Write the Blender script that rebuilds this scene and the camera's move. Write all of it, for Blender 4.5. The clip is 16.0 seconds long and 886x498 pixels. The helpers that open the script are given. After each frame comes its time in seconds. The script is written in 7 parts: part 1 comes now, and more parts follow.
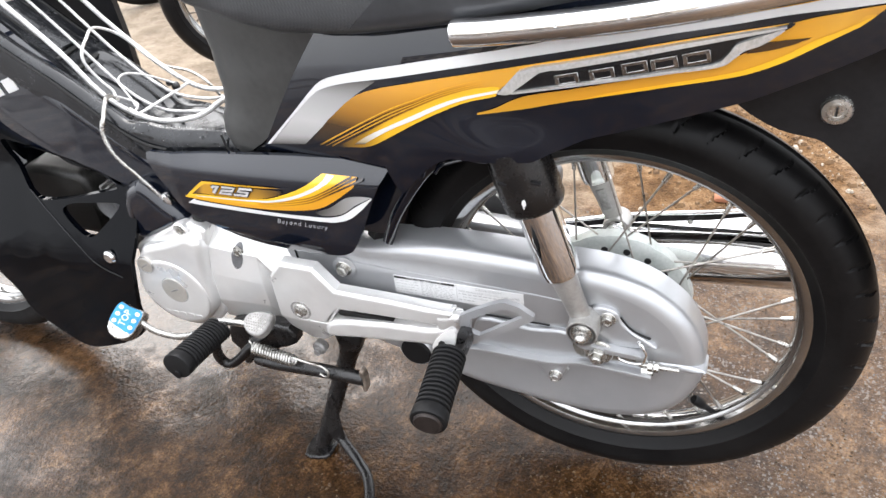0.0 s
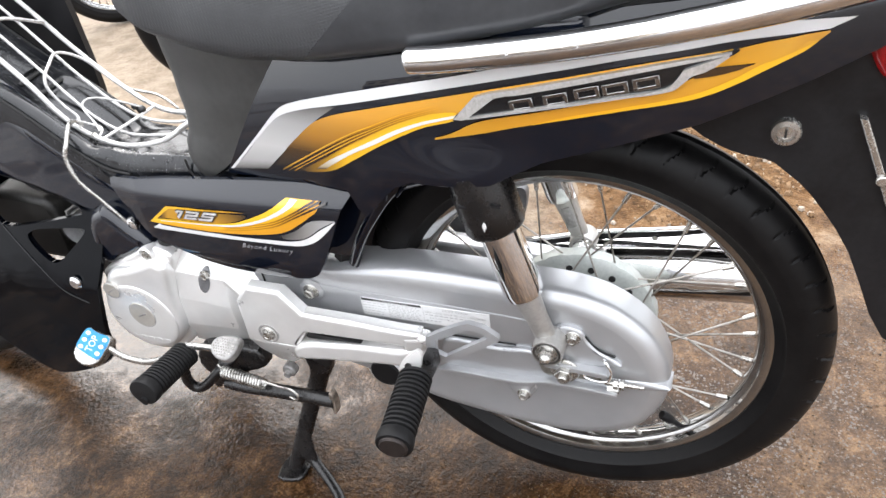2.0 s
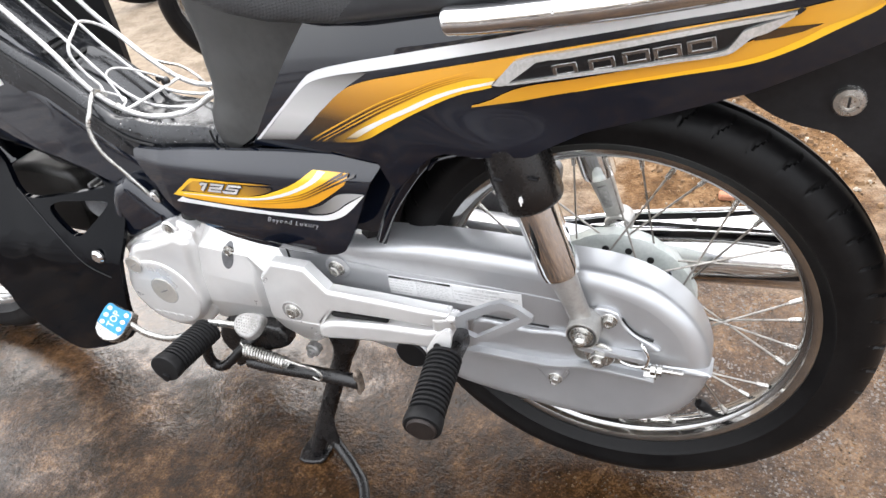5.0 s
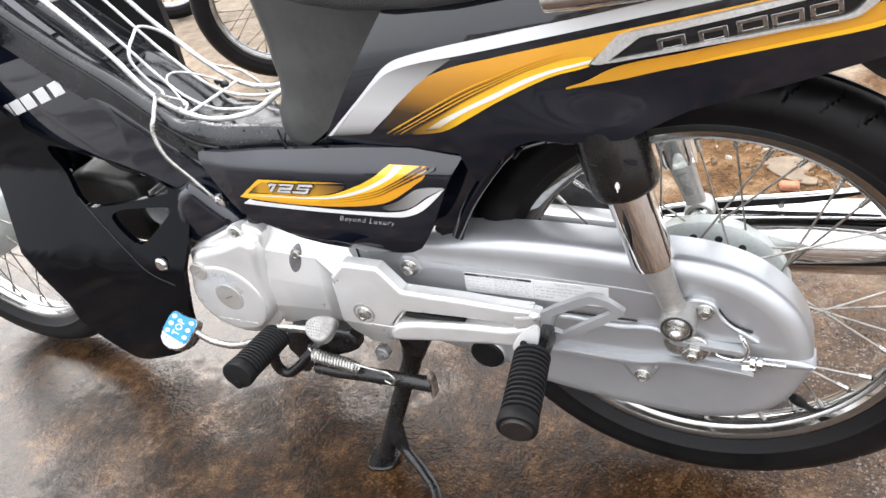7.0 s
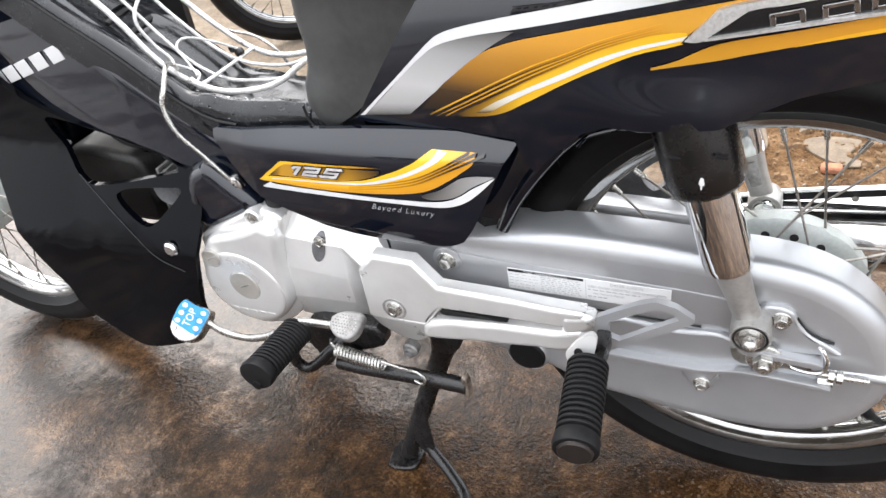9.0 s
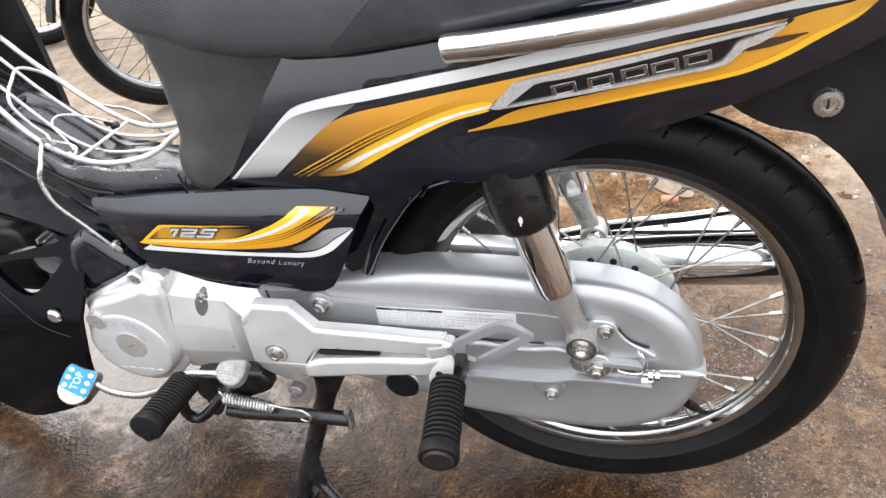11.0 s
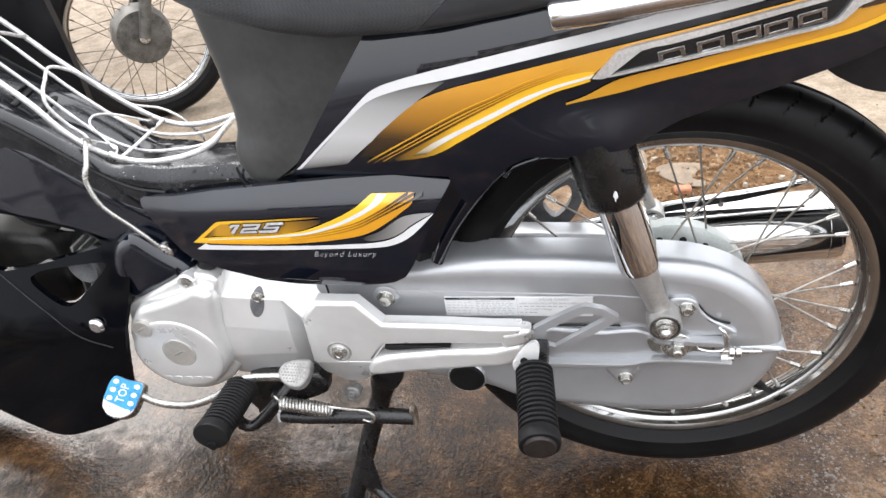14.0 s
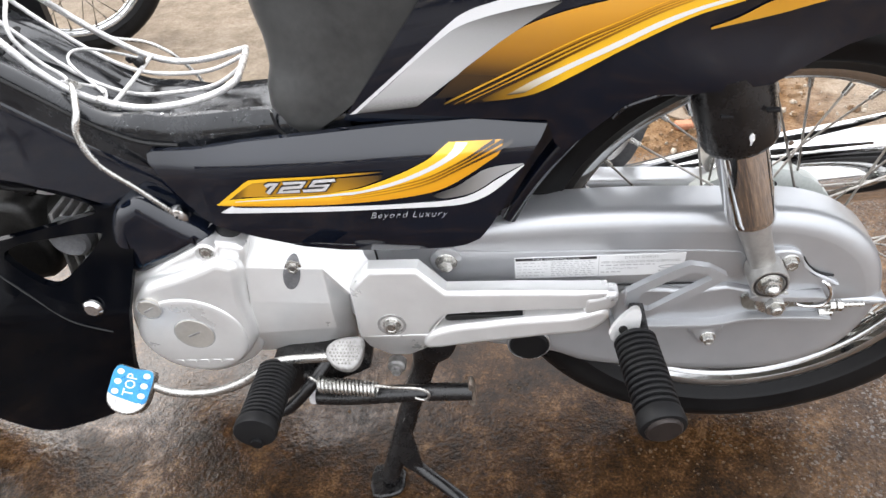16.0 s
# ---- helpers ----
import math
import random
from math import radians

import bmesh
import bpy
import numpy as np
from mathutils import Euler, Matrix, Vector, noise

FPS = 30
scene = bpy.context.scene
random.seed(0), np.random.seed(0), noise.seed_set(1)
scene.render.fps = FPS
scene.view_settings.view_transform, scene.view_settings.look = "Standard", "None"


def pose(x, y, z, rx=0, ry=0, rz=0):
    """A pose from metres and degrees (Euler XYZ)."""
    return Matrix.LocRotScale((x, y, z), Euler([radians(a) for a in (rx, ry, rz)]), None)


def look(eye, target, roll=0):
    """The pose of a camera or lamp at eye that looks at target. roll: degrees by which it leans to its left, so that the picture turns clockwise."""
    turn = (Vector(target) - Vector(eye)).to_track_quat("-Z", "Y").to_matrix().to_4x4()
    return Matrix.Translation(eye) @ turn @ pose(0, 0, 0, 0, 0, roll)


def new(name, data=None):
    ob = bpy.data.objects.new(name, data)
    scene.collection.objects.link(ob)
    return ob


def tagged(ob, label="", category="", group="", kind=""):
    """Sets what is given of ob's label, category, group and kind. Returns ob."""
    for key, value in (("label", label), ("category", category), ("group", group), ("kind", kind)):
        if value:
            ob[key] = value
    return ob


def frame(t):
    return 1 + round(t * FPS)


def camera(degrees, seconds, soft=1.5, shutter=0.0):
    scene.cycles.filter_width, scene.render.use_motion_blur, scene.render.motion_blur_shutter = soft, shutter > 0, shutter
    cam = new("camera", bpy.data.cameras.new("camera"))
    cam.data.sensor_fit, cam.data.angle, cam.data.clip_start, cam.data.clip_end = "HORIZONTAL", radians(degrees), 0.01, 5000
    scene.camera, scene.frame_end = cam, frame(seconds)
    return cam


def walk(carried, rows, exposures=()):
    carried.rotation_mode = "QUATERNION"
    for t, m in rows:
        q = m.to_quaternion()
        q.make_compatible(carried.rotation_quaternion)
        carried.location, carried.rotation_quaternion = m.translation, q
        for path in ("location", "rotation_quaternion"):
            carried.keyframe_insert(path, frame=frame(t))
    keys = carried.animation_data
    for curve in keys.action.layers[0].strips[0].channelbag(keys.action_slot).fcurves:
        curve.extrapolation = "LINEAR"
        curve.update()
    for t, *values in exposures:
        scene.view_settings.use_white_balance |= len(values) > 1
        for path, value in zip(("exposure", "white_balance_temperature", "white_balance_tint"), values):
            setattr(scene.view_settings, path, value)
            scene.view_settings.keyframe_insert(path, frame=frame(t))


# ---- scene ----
# ---- camera ----
H0 = 0.306          # height of the rear axle over the ground


def view(x, y, z, yaw, pitch, roll):
    a, b = radians(yaw), radians(pitch)
    way = Vector((-math.sin(a) * math.cos(b), math.cos(a) * math.cos(b), math.sin(b)))
    return look((x, y, z), Vector((x, y, z)) + way, roll)


EXPO = 1.28
PATH = [
    (0.0, 0.1141, -0.6835, 0.9050, 26.31, -35.81, -8.46),
    (0.5, 0.1134, -0.6849, 0.9063, 27.20, -36.11, -8.79),
    (1.0, 0.1144, -0.6843, 0.9156, 25.96, -35.26, -8.66),
    (1.5, 0.1250, -0.6754, 0.9153, 25.26, -35.07, -8.62),
    (2.0, 0.1347, -0.6701, 0.9138, 24.64, -35.13, -8.46),
    (2.5, 0.1374, -0.6616, 0.9097, 24.94, -35.85, -8.59),
    (3.0, 0.1324, -0.6555, 0.9065, 25.35, -35.82, -8.53),
    (3.5, 0.1253, -0.6523, 0.9065, 25.99, -35.81, -8.95),
    (3.7, 0.1206, -0.6565, 0.8999, 25.63, -35.38, -8.58),
    (5.8, 0.1037, -0.6646, 0.8854, 27.09, -35.95, -8.73),
    (6.0, 0.0983, -0.6719, 0.8892, 26.56, -36.05, -8.27),
    (6.5, 0.0841, -0.6753, 0.8858, 26.31, -36.17, -8.46),
    (7.0, 0.0453, -0.6709, 0.8664, 28.75, -34.75, -11.66),
    (7.5, 0.0204, -0.6631, 0.8537, 27.88, -35.78, -10.53),
    (8.0, -0.0009, -0.6676, 0.8550, 26.91, -36.12, -10.24),
    (8.5, -0.0239, -0.6424, 0.8383, 28.29, -37.32, -11.03),
    (9.0, -0.0321, -0.6159, 0.8514, 29.09, -37.46, -10.96),
    (9.5, -0.0195, -0.6492, 0.8714, 24.50, -38.02, -10.56),
    (10.0, 0.0232, -0.6628, 0.8900, 21.43, -36.88, -9.72),
    (10.2, 0.0377, -0.6689, 0.8972, 20.20, -36.33, -9.85),
    (12.3, 0.0214, -0.6785, 0.8938, 17.09, -34.62, -7.72),
    (12.5, 0.0076, -0.6791, 0.8996, 16.96, -35.18, -7.29),
    (13.0, -0.0241, -0.6983, 0.8959, 16.39, -34.61, -6.38),
    (13.5, -0.0616, -0.7072, 0.8940, 14.55, -34.24, -7.78),
    (14.0, -0.0870, -0.7015, 0.8760, 14.71, -34.43, -9.31),
    (14.5, -0.1352, -0.6734, 0.8735, 12.55, -37.24, -9.06),
    (15.0, -0.1824, -0.6340, 0.8654, 11.90, -38.97, -9.60),
    (15.5, -0.2152, -0.6153, 0.8506, 12.92, -38.21, -9.55),
    (16.0, -0.2525, -0.6184, 0.8437, 8.11, -40.24, -7.35),
]
cam = camera(63.95, 16.0)
walk(cam, [(t, view(*r)) for t, *r in PATH], [(0.0, EXPO + 0.05), (8.0, EXPO), (16.0, EXPO - 0.12)])

# ---- sky and sun: bright overcast ----
world = bpy.data.worlds.new("overcast_sky")
scene.world = world
world.use_nodes = True
wn, wl = world.node_tree.nodes, world.node_tree.links
sky = wn.new("ShaderNodeTexSky")
sky.sky_type = "NISHITA"
sky.sun_disc = False
sky.sun_elevation = radians(44)
sky.sun_rotation = radians(-52)
sky.dust_density = 8.0
sky.air_density = 1.0
soften = wn.new("ShaderNodeHueSaturation")
soften.inputs["Saturation"].default_value = 0.5
wl.new(sky.outputs[0], soften.inputs["Color"])
cloud = wn.new("ShaderNodeMix")
cloud.data_type = "RGBA"
cloud.inputs["Factor"].default_value = 0.75
# even cloud cover, twice as bright overhead as at the horizon
where = wn.new("ShaderNodeTexCoord")
axes = wn.new("ShaderNodeSeparateXYZ")
wl.new(where.outputs["Generated"], axes.inputs[0])
rise = wn.new("ShaderNodeMapRange")
rise.inputs["To Min"].default_value, rise.inputs["To Max"].default_value = 0.5, 1.0
wl.new(axes.outputs[2], rise.inputs["Value"])
tint = wn.new("ShaderNodeVectorMath")
tint.operation = "SCALE"
tint.inputs[0].default_value = (13.9, 14.2, 14.9)
wl.new(rise.outputs[0], tint.inputs["Scale"])
wl.new(tint.outputs[0], cloud.inputs[7])
wl.new(soften.outputs[0], cloud.inputs[6])
wl.new(cloud.outputs[2], wn["Background"].inputs["Color"])
wn["Background"].inputs["Strength"].default_value = 0.15
sun_data = bpy.data.lights.new("sun", "SUN")
sun_data.energy, sun_data.angle, sun_data.color = 0.7, radians(40), (1.0, 0.97, 0.94)
sun = new("sun", sun_data)
sun.matrix_world = look((-0.565, 0.445, 0.695), (0, 0, 0))


# ---- materials ----
def material(name, color, rough=0.5, metal=0.0, coat=0.0, spec=0.5):
    m = bpy.data.materials.new(name)
    m.use_nodes = True
    b = m.node_tree.nodes["Principled BSDF"]
    b.inputs["Base Color"].default_value = (*color, 1)
    b.inputs["Roughness"].default_value = rough
    b.inputs["Metallic"].default_value = metal
    b.inputs["Coat Weight"].default_value = coat
    b.inputs["Coat Roughness"].default_value = 0.03
    b.inputs["Specular IOR Level"].default_value = spec
    return m


def nodes_of(m):
    return m.node_tree.nodes, m.node_tree.links, m.node_tree.nodes["Principled BSDF"]


def coords(m, kind="Object"):
    n, l, _ = nodes_of(m)
    return n.new("ShaderNodeTexCoord").outputs[kind]


def noise_of(m, scale, detail=4.0, rough=0.55, kind="Object", dist=0.0):
    n, l, _ = nodes_of(m)
    t = n.new("ShaderNodeTexNoise")
    t.inputs["Scale"].default_value = scale
    t.inputs["Detail"].default_value = detail
    t.inputs["Roughness"].default_value = rough
    t.inputs["Distortion"].default_value = dist
    l.new(coords(m, kind), t.inputs["Vector"])
    return t.outputs["Fac"]


def ramp(m, fac, stops):
    n, l, _ = nodes_of(m)
    r = n.new("ShaderNodeValToRGB")
    r.color_ramp.elements[0].position, r.color_ramp.elements[0].color = stops[0][0], (*stops[0][1], 1)
    r.color_ramp.elements[1].position, r.color_ramp.elements[1].color = stops[-1][0], (*stops[-1][1], 1)
    for p, c in stops[1:-1]:
        e = r.color_ramp.elements.new(p)
        e.color = (*c, 1)
    l.new(fac, r.inputs["Fac"])
    return r.outputs["Color"]


def value_range(m, fac, a, b, lo=0.0, hi=1.0):
    n, l, _ = nodes_of(m)
    r = n.new("ShaderNodeMapRange")
    for k, v in zip(("From Min", "From Max", "To Min", "To Max"), (lo, hi, a, b)):
        r.inputs[k].default_value = v
    l.new(fac, r.inputs["Value"])
    return r.outputs["Result"]


def maths(m, op, a, b):
    n, l, _ = nodes_of(m)
    r = n.new("ShaderNodeMath")
    r.operation = op
    for i, v in enumerate((a, b)):
        if isinstance(v, (int, float)):
            r.inputs[i].default_value = v
        else:
            l.new(v, r.inputs[i])
    return r.outputs[0]


def blend(m, fac, a, b):
    n, l, _ = nodes_of(m)
    r = n.new("ShaderNodeMix")
    r.data_type = "RGBA"
    l.new(fac, r.inputs["Factor"])
    for i, v in ((6, a), (7, b)):
        if isinstance(v, tuple):
            r.inputs[i].default_value = (*v, 1)
        else:
            l.new(v, r.inputs[i])
    return r.outputs[2]


def bump(m, fac, strength=0.2, distance=0.001, chain=None):
    n, l, b = nodes_of(m)
    u = n.new("ShaderNodeBump")
    u.inputs["Strength"].default_value = strength
    u.inputs["Distance"].default_value = distance
    l.new(fac, u.inputs["Height"])
    if chain is not None:
        l.new(chain, u.inputs["Normal"])
    l.new(u.outputs[0], b.inputs["Normal"])
    return u.outputs[0]


def worn(m, scale, c0, c1, r0, r1, bump_strength=0.0, bump_scale=None, lo=0.35, hi=0.65, grain=0.35, detail=6.0):
    """Two-scale variation of colour and roughness, with a fine relief."""
    n, l, b = nodes_of(m)
    big = noise_of(m, scale, detail)
    small = noise_of(m, scale * 9, 4.0)
    mixd = maths(m, "MULTIPLY", small, grain)
    total = maths(m, "ADD", maths(m, "MULTIPLY", big, 1.0 - grain), mixd)
    l.new(ramp(m, total, [(lo, c0), (hi, c1)]), b.inputs["Base Color"])
    l.new(value_range(m, total, r0, r1, lo, hi), b.inputs["Roughness"])
    if bump_strength:
        bump(m, noise_of(m, bump_scale or scale * 20, 3.0), bump_strength, 0.0008)
    return m


BLACK = worn(material("black_gloss_paint", (0.004, 0.005, 0.010), 0.05, 0, 0.3, 0.5), 9,
             (0.003, 0.004, 0.008), (0.004, 0.006, 0.012), 0.02, 0.05)
BLACK_SHIELD = worn(material("black_scuffed_gloss_plastic", (0.001, 0.0012, 0.002), 0.08, 0, 0.0, 0.09), 9,
                    (0.0008, 0.001, 0.0016), (0.0012, 0.0016, 0.003), 0.03, 0.09)
BLACK_DULL = worn(material("dull_black_plastic", (0.012, 0.012, 0.013), 0.4, 0, 0, 0.3), 20,
                  (0.005, 0.005, 0.006), (0.014, 0.014, 0.0155), 0.30, 0.46, 0.12, 900)
GREY_PLASTIC = worn(material("grained_grey_plastic", (0.04, 0.04, 0.04), 0.42), 13,
                    (0.022, 0.0225, 0.0225), (0.052, 0.052, 0.050), 0.30, 0.5, 0.18, 1300)
FOOT_PLASTIC = worn(material("wet_scuffed_black_plastic", (0.02, 0.02, 0.022), 0.2), 22,
                    (0.005, 0.0055, 0.007), (0.016, 0.017, 0.019), 0.06, 0.28, 0.05, 300, lo=0.44, hi=0.58)
RUBBER = worn(material("black_rubber", (0.008, 0.008, 0.009), 0.5, 0, 0, 0.2), 30,
              (0.004, 0.004, 0.005), (0.009, 0.009, 0.009), 0.42, 0.62, 0.15, 700)
TYRE = worn(material("tyre_rubber", (0.012, 0.012, 0.013), 0.5, 0, 0, 0.15), 18,
            (0.003, 0.003, 0.0035), (0.0085, 0.008, 0.008), 0.32, 0.52, 0.12, 500)
STEEL_BLACK = worn(material("black_painted_steel", (0.012, 0.012, 0.014), 0.3), 40,
                   (0.0035, 0.0035, 0.004), (0.011, 0.010, 0.010), 0.18, 0.36, 0.1, 500)
SILVER = worn(material("silver_painted_aluminium", (0.6, 0.61, 0.62), 0.34, 0.6), 12,
              (0.40, 0.406, 0.418), (0.46, 0.467, 0.48), 0.28, 0.35, 0.04, 1500, grain=0.12, detail=2.0)
CAST = worn(material("satin_cast_aluminium", (0.6, 0.59, 0.58), 0.32, 0.55), 18,
            (0.70, 0.695, 0.685), (0.78, 0.775, 0.765), 0.27, 0.36, 0.02, 1200, grain=0.15, detail=2.0)
HUB = worn(material("dusty_grey_cast_hub", (0.42, 0.45, 0.44), 0.45, 0.35), 30,
           (0.36, 0.39, 0.37), (0.52, 0.54, 0.52), 0.38, 0.55, 0.1, 900)
ENGINE_GREY = worn(material("grimy_engine_casting", (0.3, 0.3, 0.29), 0.5, 0.4), 25,
                   (0.10, 0.095, 0.09), (0.42, 0.41, 0.40), 0.4, 0.6, 0.2, 500)
ENGINE_DARK = worn(material("sooty_engine_casting", (0.04, 0.038, 0.035), 0.55, 0.3), 40, (0.005, 0.005, 0.0045), (0.035, 0.033, 0.031), 0.35, 0.55)
# casting darkened in its base colour, standing in for shade on recessed and covered parts
ENGINE_SHADE = worn(material("shaded_casting", (0.12, 0.12, 0.125), 0.5, 0.4), 40, (0.08, 0.08, 0.085), (0.20, 0.20, 0.205), 0.4, 0.6)
CHROME = worn(material("chrome", (0.82, 0.82, 0.82), 0.06, 1.0), 25,
              (0.72, 0.72, 0.72), (0.86, 0.86, 0.86), 0.03, 0.12)
RIM = worn(material("wet_chrome_rim", (0.6, 0.6, 0.6), 0.08, 1.0), 30,
           (0.34, 0.34, 0.335), (0.48, 0.48, 0.475), 0.07, 0.18)
SPOKE = worn(material("dull_spoke_steel", (0.4, 0.38, 0.35), 0.32, 0.85), 60,
             (0.20, 0.185, 0.165), (0.42, 0.40, 0.37), 0.25, 0.4)
ZINC = worn(material("zinc_plated_steel", (0.62, 0.61, 0.58), 0.25, 0.9), 60,
            (0.38, 0.37, 0.34), (0.60, 0.59, 0.57), 0.16, 0.34)
WIRE = worn(material("white_coated_wire", (0.78, 0.77, 0.75), 0.25, 0.25), 60,
            (0.46, 0.45, 0.44), (0.66, 0.65, 0.64), 0.18, 0.34)
CAP_GREY = worn(material("warm_grey_metal_cap", (0.5, 0.47, 0.43), 0.35, 0.6), 40,
                (0.44, 0.42, 0.38), (0.56, 0.53, 0.49), 0.3, 0.42)
DARK = material("dark_opening", (0.004, 0.004, 0.004), 0.7)
WHITE = worn(material("white_print", (0.8, 0.8, 0.8), 0.25, 0, 0.6), 40,
             (0.66, 0.66, 0.66), (0.69, 0.69, 0.69), 0.24, 0.27, grain=0.1)
LETTER_BLACK = material("black_print", (0.01, 0.01, 0.01), 0.4)
SLOGAN_GREY = material("silver_grey_print", (0.42, 0.42, 0.43), 0.3)
LETTER_GREY = material("grey_print", (0.34, 0.34, 0.34), 0.4)
WATER = material("clear_water", (1, 1, 1), 0.02)
WATER.node_tree.nodes["Principled BSDF"].inputs["Transmission Weight"].default_value = 1.0
WATER.node_tree.nodes["Principled BSDF"].inputs["IOR"].default_value = 1.33
RED_GLASS = material("red_lamp_plastic", (0.35, 0.01, 0.012), 0.12, 0, 0.6)
BLUE = worn(material("blue_anodised_pad", (0.02, 0.30, 0.55), 0.3, 0.3), 60,
            (0.008, 0.13, 0.32), (0.03, 0.26, 0.48), 0.22, 0.4)


def vinyl():
    """Dark vinyl with a fine pressed pattern of diamonds."""
    m = material("grained_seat_vinyl", (0.03, 0.031, 0.033), 0.42)
    n, l, b = nodes_of(m)
    turn = n.new("ShaderNodeMapping")
    turn.inputs["Rotation"].default_value = (0.3, 0.2, radians(45))
    l.new(coords(m), turn.inputs["Vector"])
    v = n.new("ShaderNodeTexVoronoi")
    v.inputs["Scale"].default_value = 380
    v.inputs["Randomness"].default_value = 0.0
    l.new(turn.outputs[0], v.inputs["Vector"])
    bump(m, v.outputs["Distance"], 0.5, 0.0012)
    l.new(ramp(m, noise_of(m, 12, 6), [(0.3, (0.040, 0.042, 0.045)), (0.7, (0.066, 0.069, 0.073))]), b.inputs["Base Color"])
    l.new(value_range(m, noise_of(m, 30, 5), 0.36, 0.54), b.inputs["Roughness"])
    return m


VINYL = vinyl()
VINYL_SMOOTH = worn(material("smooth_seat_vinyl", (0.03, 0.031, 0.034), 0.36), 14,
                    (0.034, 0.036, 0.040), (0.056, 0.059, 0.064), 0.28, 0.44, 0.15, 900)


def fade(name, stops, rough=0.18, axis=0, grain=0.0):
    """A printed film whose tint fades along the strip (axis 0) or across it (axis 1)."""
    m = material(name, (0.5, 0.5, 0.5), rough, 0, 0.8)
    n, l, b = nodes_of(m)
    s = n.new("ShaderNodeSeparateXYZ")
    l.new(coords(m, "UV"), s.inputs[0])
    f = s.outputs[axis]
    if grain:
        f = maths(m, "ADD", f, maths(m, "MULTIPLY", maths(m, "SUBTRACT", noise_of(m, 900, 2), 0.5), grain))
    l.new(ramp(m, f, stops), b.inputs["Base Color"])
    return m


OR0, OR1 = (0.58, 0.27, 0.025), (0.70, 0.35, 0.03)
ORANGE = fade("orange_film_fading_to_black", [(0.0, (0.01, 0.008, 0.006)), (0.07, (0.05, 0.024, 0.006)), (0.20, (0.36, 0.16, 0.014)), (0.38, OR0), (0.8, OR1), (1.0, (0.70, 0.35, 0.02))])
ORANGE_PLAIN = fade("orange_film", [(0.0, (0.66, 0.30, 0.015)), (0.5, OR1), (1.0, OR0)])
ORANGE_LOW = fade("amber_film", [(0.0, (0.5, 0.25, 0.02)), (0.3, (0.60, 0.27, 0.02)), (1.0, OR1)], axis=0)
YELLOW = fade("yellow_film", [(0.0, (0.72, 0.36, 0.015)), (0.6, (0.85, 0.48, 0.02)), (1.0, (0.82, 0.44, 0.02))])
GREY_FADE = fade("silver_grey_film", [(0.0, (0.06, 0.058, 0.055)), (0.10, (0.40, 0.395, 0.39)), (0.25, (0.50, 0.495, 0.49)), (0.55, (0.33, 0.33, 0.325)), (0.8, (0.15, 0.145, 0.14)), (1.0, (0.05, 0.047, 0.043))], grain=0.05)
GREY_FADE2 = fade("dark_grey_film", [(0.0, (0.01, 0.01, 0.01)), (0.5, (0.22, 0.21, 0.20)), (1.0, (0.35, 0.35, 0.35))], grain=0.05)
BROWN_LINE = material("dark_brown_film", (0.05, 0.022, 0.004), 0.2, 0, 0.8)
DARK_LINE = fade("dark_line_fading_to_amber", [(0.0, (0.012, 0.007, 0.004)), (0.30, (0.05, 0.022, 0.004)), (0.50, (0.22, 0.095, 0.006)), (0.75, (0.46, 0.21, 0.01)), (1.0, (0.66, 0.33, 0.02))])
GOLD_LINE = fade("gold_line", [(0.0, (0.06, 0.035, 0.008)), (0.08, (0.60, 0.31, 0.03)), (0.5, (0.80, 0.43, 0.02)), (1.0, (0.72, 0.37, 0.025))])
WHITE_FADE = fade("white_streak_film", [(0.0, (0.02, 0.015, 0.01)), (0.07, (0.45, 0.36, 0.22)), (0.2, (0.72, 0.70, 0.64)), (0.85, (0.72, 0.71, 0.68)), (1.0, (0.75, 0.62, 0.35))])
SWOOSH = fade("yellow_sweep_film", [(0.0, (0.62, 0.27, 0.012)), (0.3, (0.70, 0.33, 0.012)), (0.65, (0.82, 0.46, 0.02)), (1.0, (0.86, 0.52, 0.03))], axis=1)


# ---- mesh helpers ----
def shade(bm, smooth=True):
    for f in bm.faces:
        f.smooth = smooth


def part(name, bm, mat, parent=None, label="", sharp=40):
    """One mesh object from a bmesh, under a thing or a part."""
    me = bpy.data.meshes.new(name)
    bmesh.ops.recalc_face_normals(bm, faces=bm.faces)
    if sharp:
        for e in bm.edges:
            if len(e.link_faces) == 2 and e.calc_face_angle(0) > radians(sharp):
                e.smooth = False
        shade(bm)
        mark = bm.faces.layers.int.get("flat_mark")
        if mark:
            for f in bm.faces:
                f.smooth = not f[mark]
    bm.to_mesh(me)
    bm.free()
    me.materials.append(mat)
    ob = new(name, me)
    ob.parent = parent
    if label:
        tagged(ob, label)
    return ob


def thing(name, label, category, group="", at=(0, 0, 0), turn=0.0):
    ob = new(name)
    ob.empty_display_size = 0.05
    ob.matrix_world = pose(*at, 0, 0, turn)
    return tagged(ob, label, category, group)


def spline(pts, n, closed=False):
    """Catmull-Rom through the points, n samples to a span."""
    p = [Vector(q) for q in pts]
    out, m = [], len(p)
    for i in range(m if closed else m - 1):
        a, b, c, d = (p[(i + k) % m] if closed else p[min(max(i + k, 0), m - 1)] for k in (-1, 0, 1, 2))
        for j in range(n):
            t = j / n
            out.append(0.5 * (2 * b + (c - a) * t + (2 * a - 5 * b + 4 * c - d) * t * t + (3 * b - a - 3 * c + d) * t ** 3))
    if not closed:
        out.append(p[-1].copy())
    return out


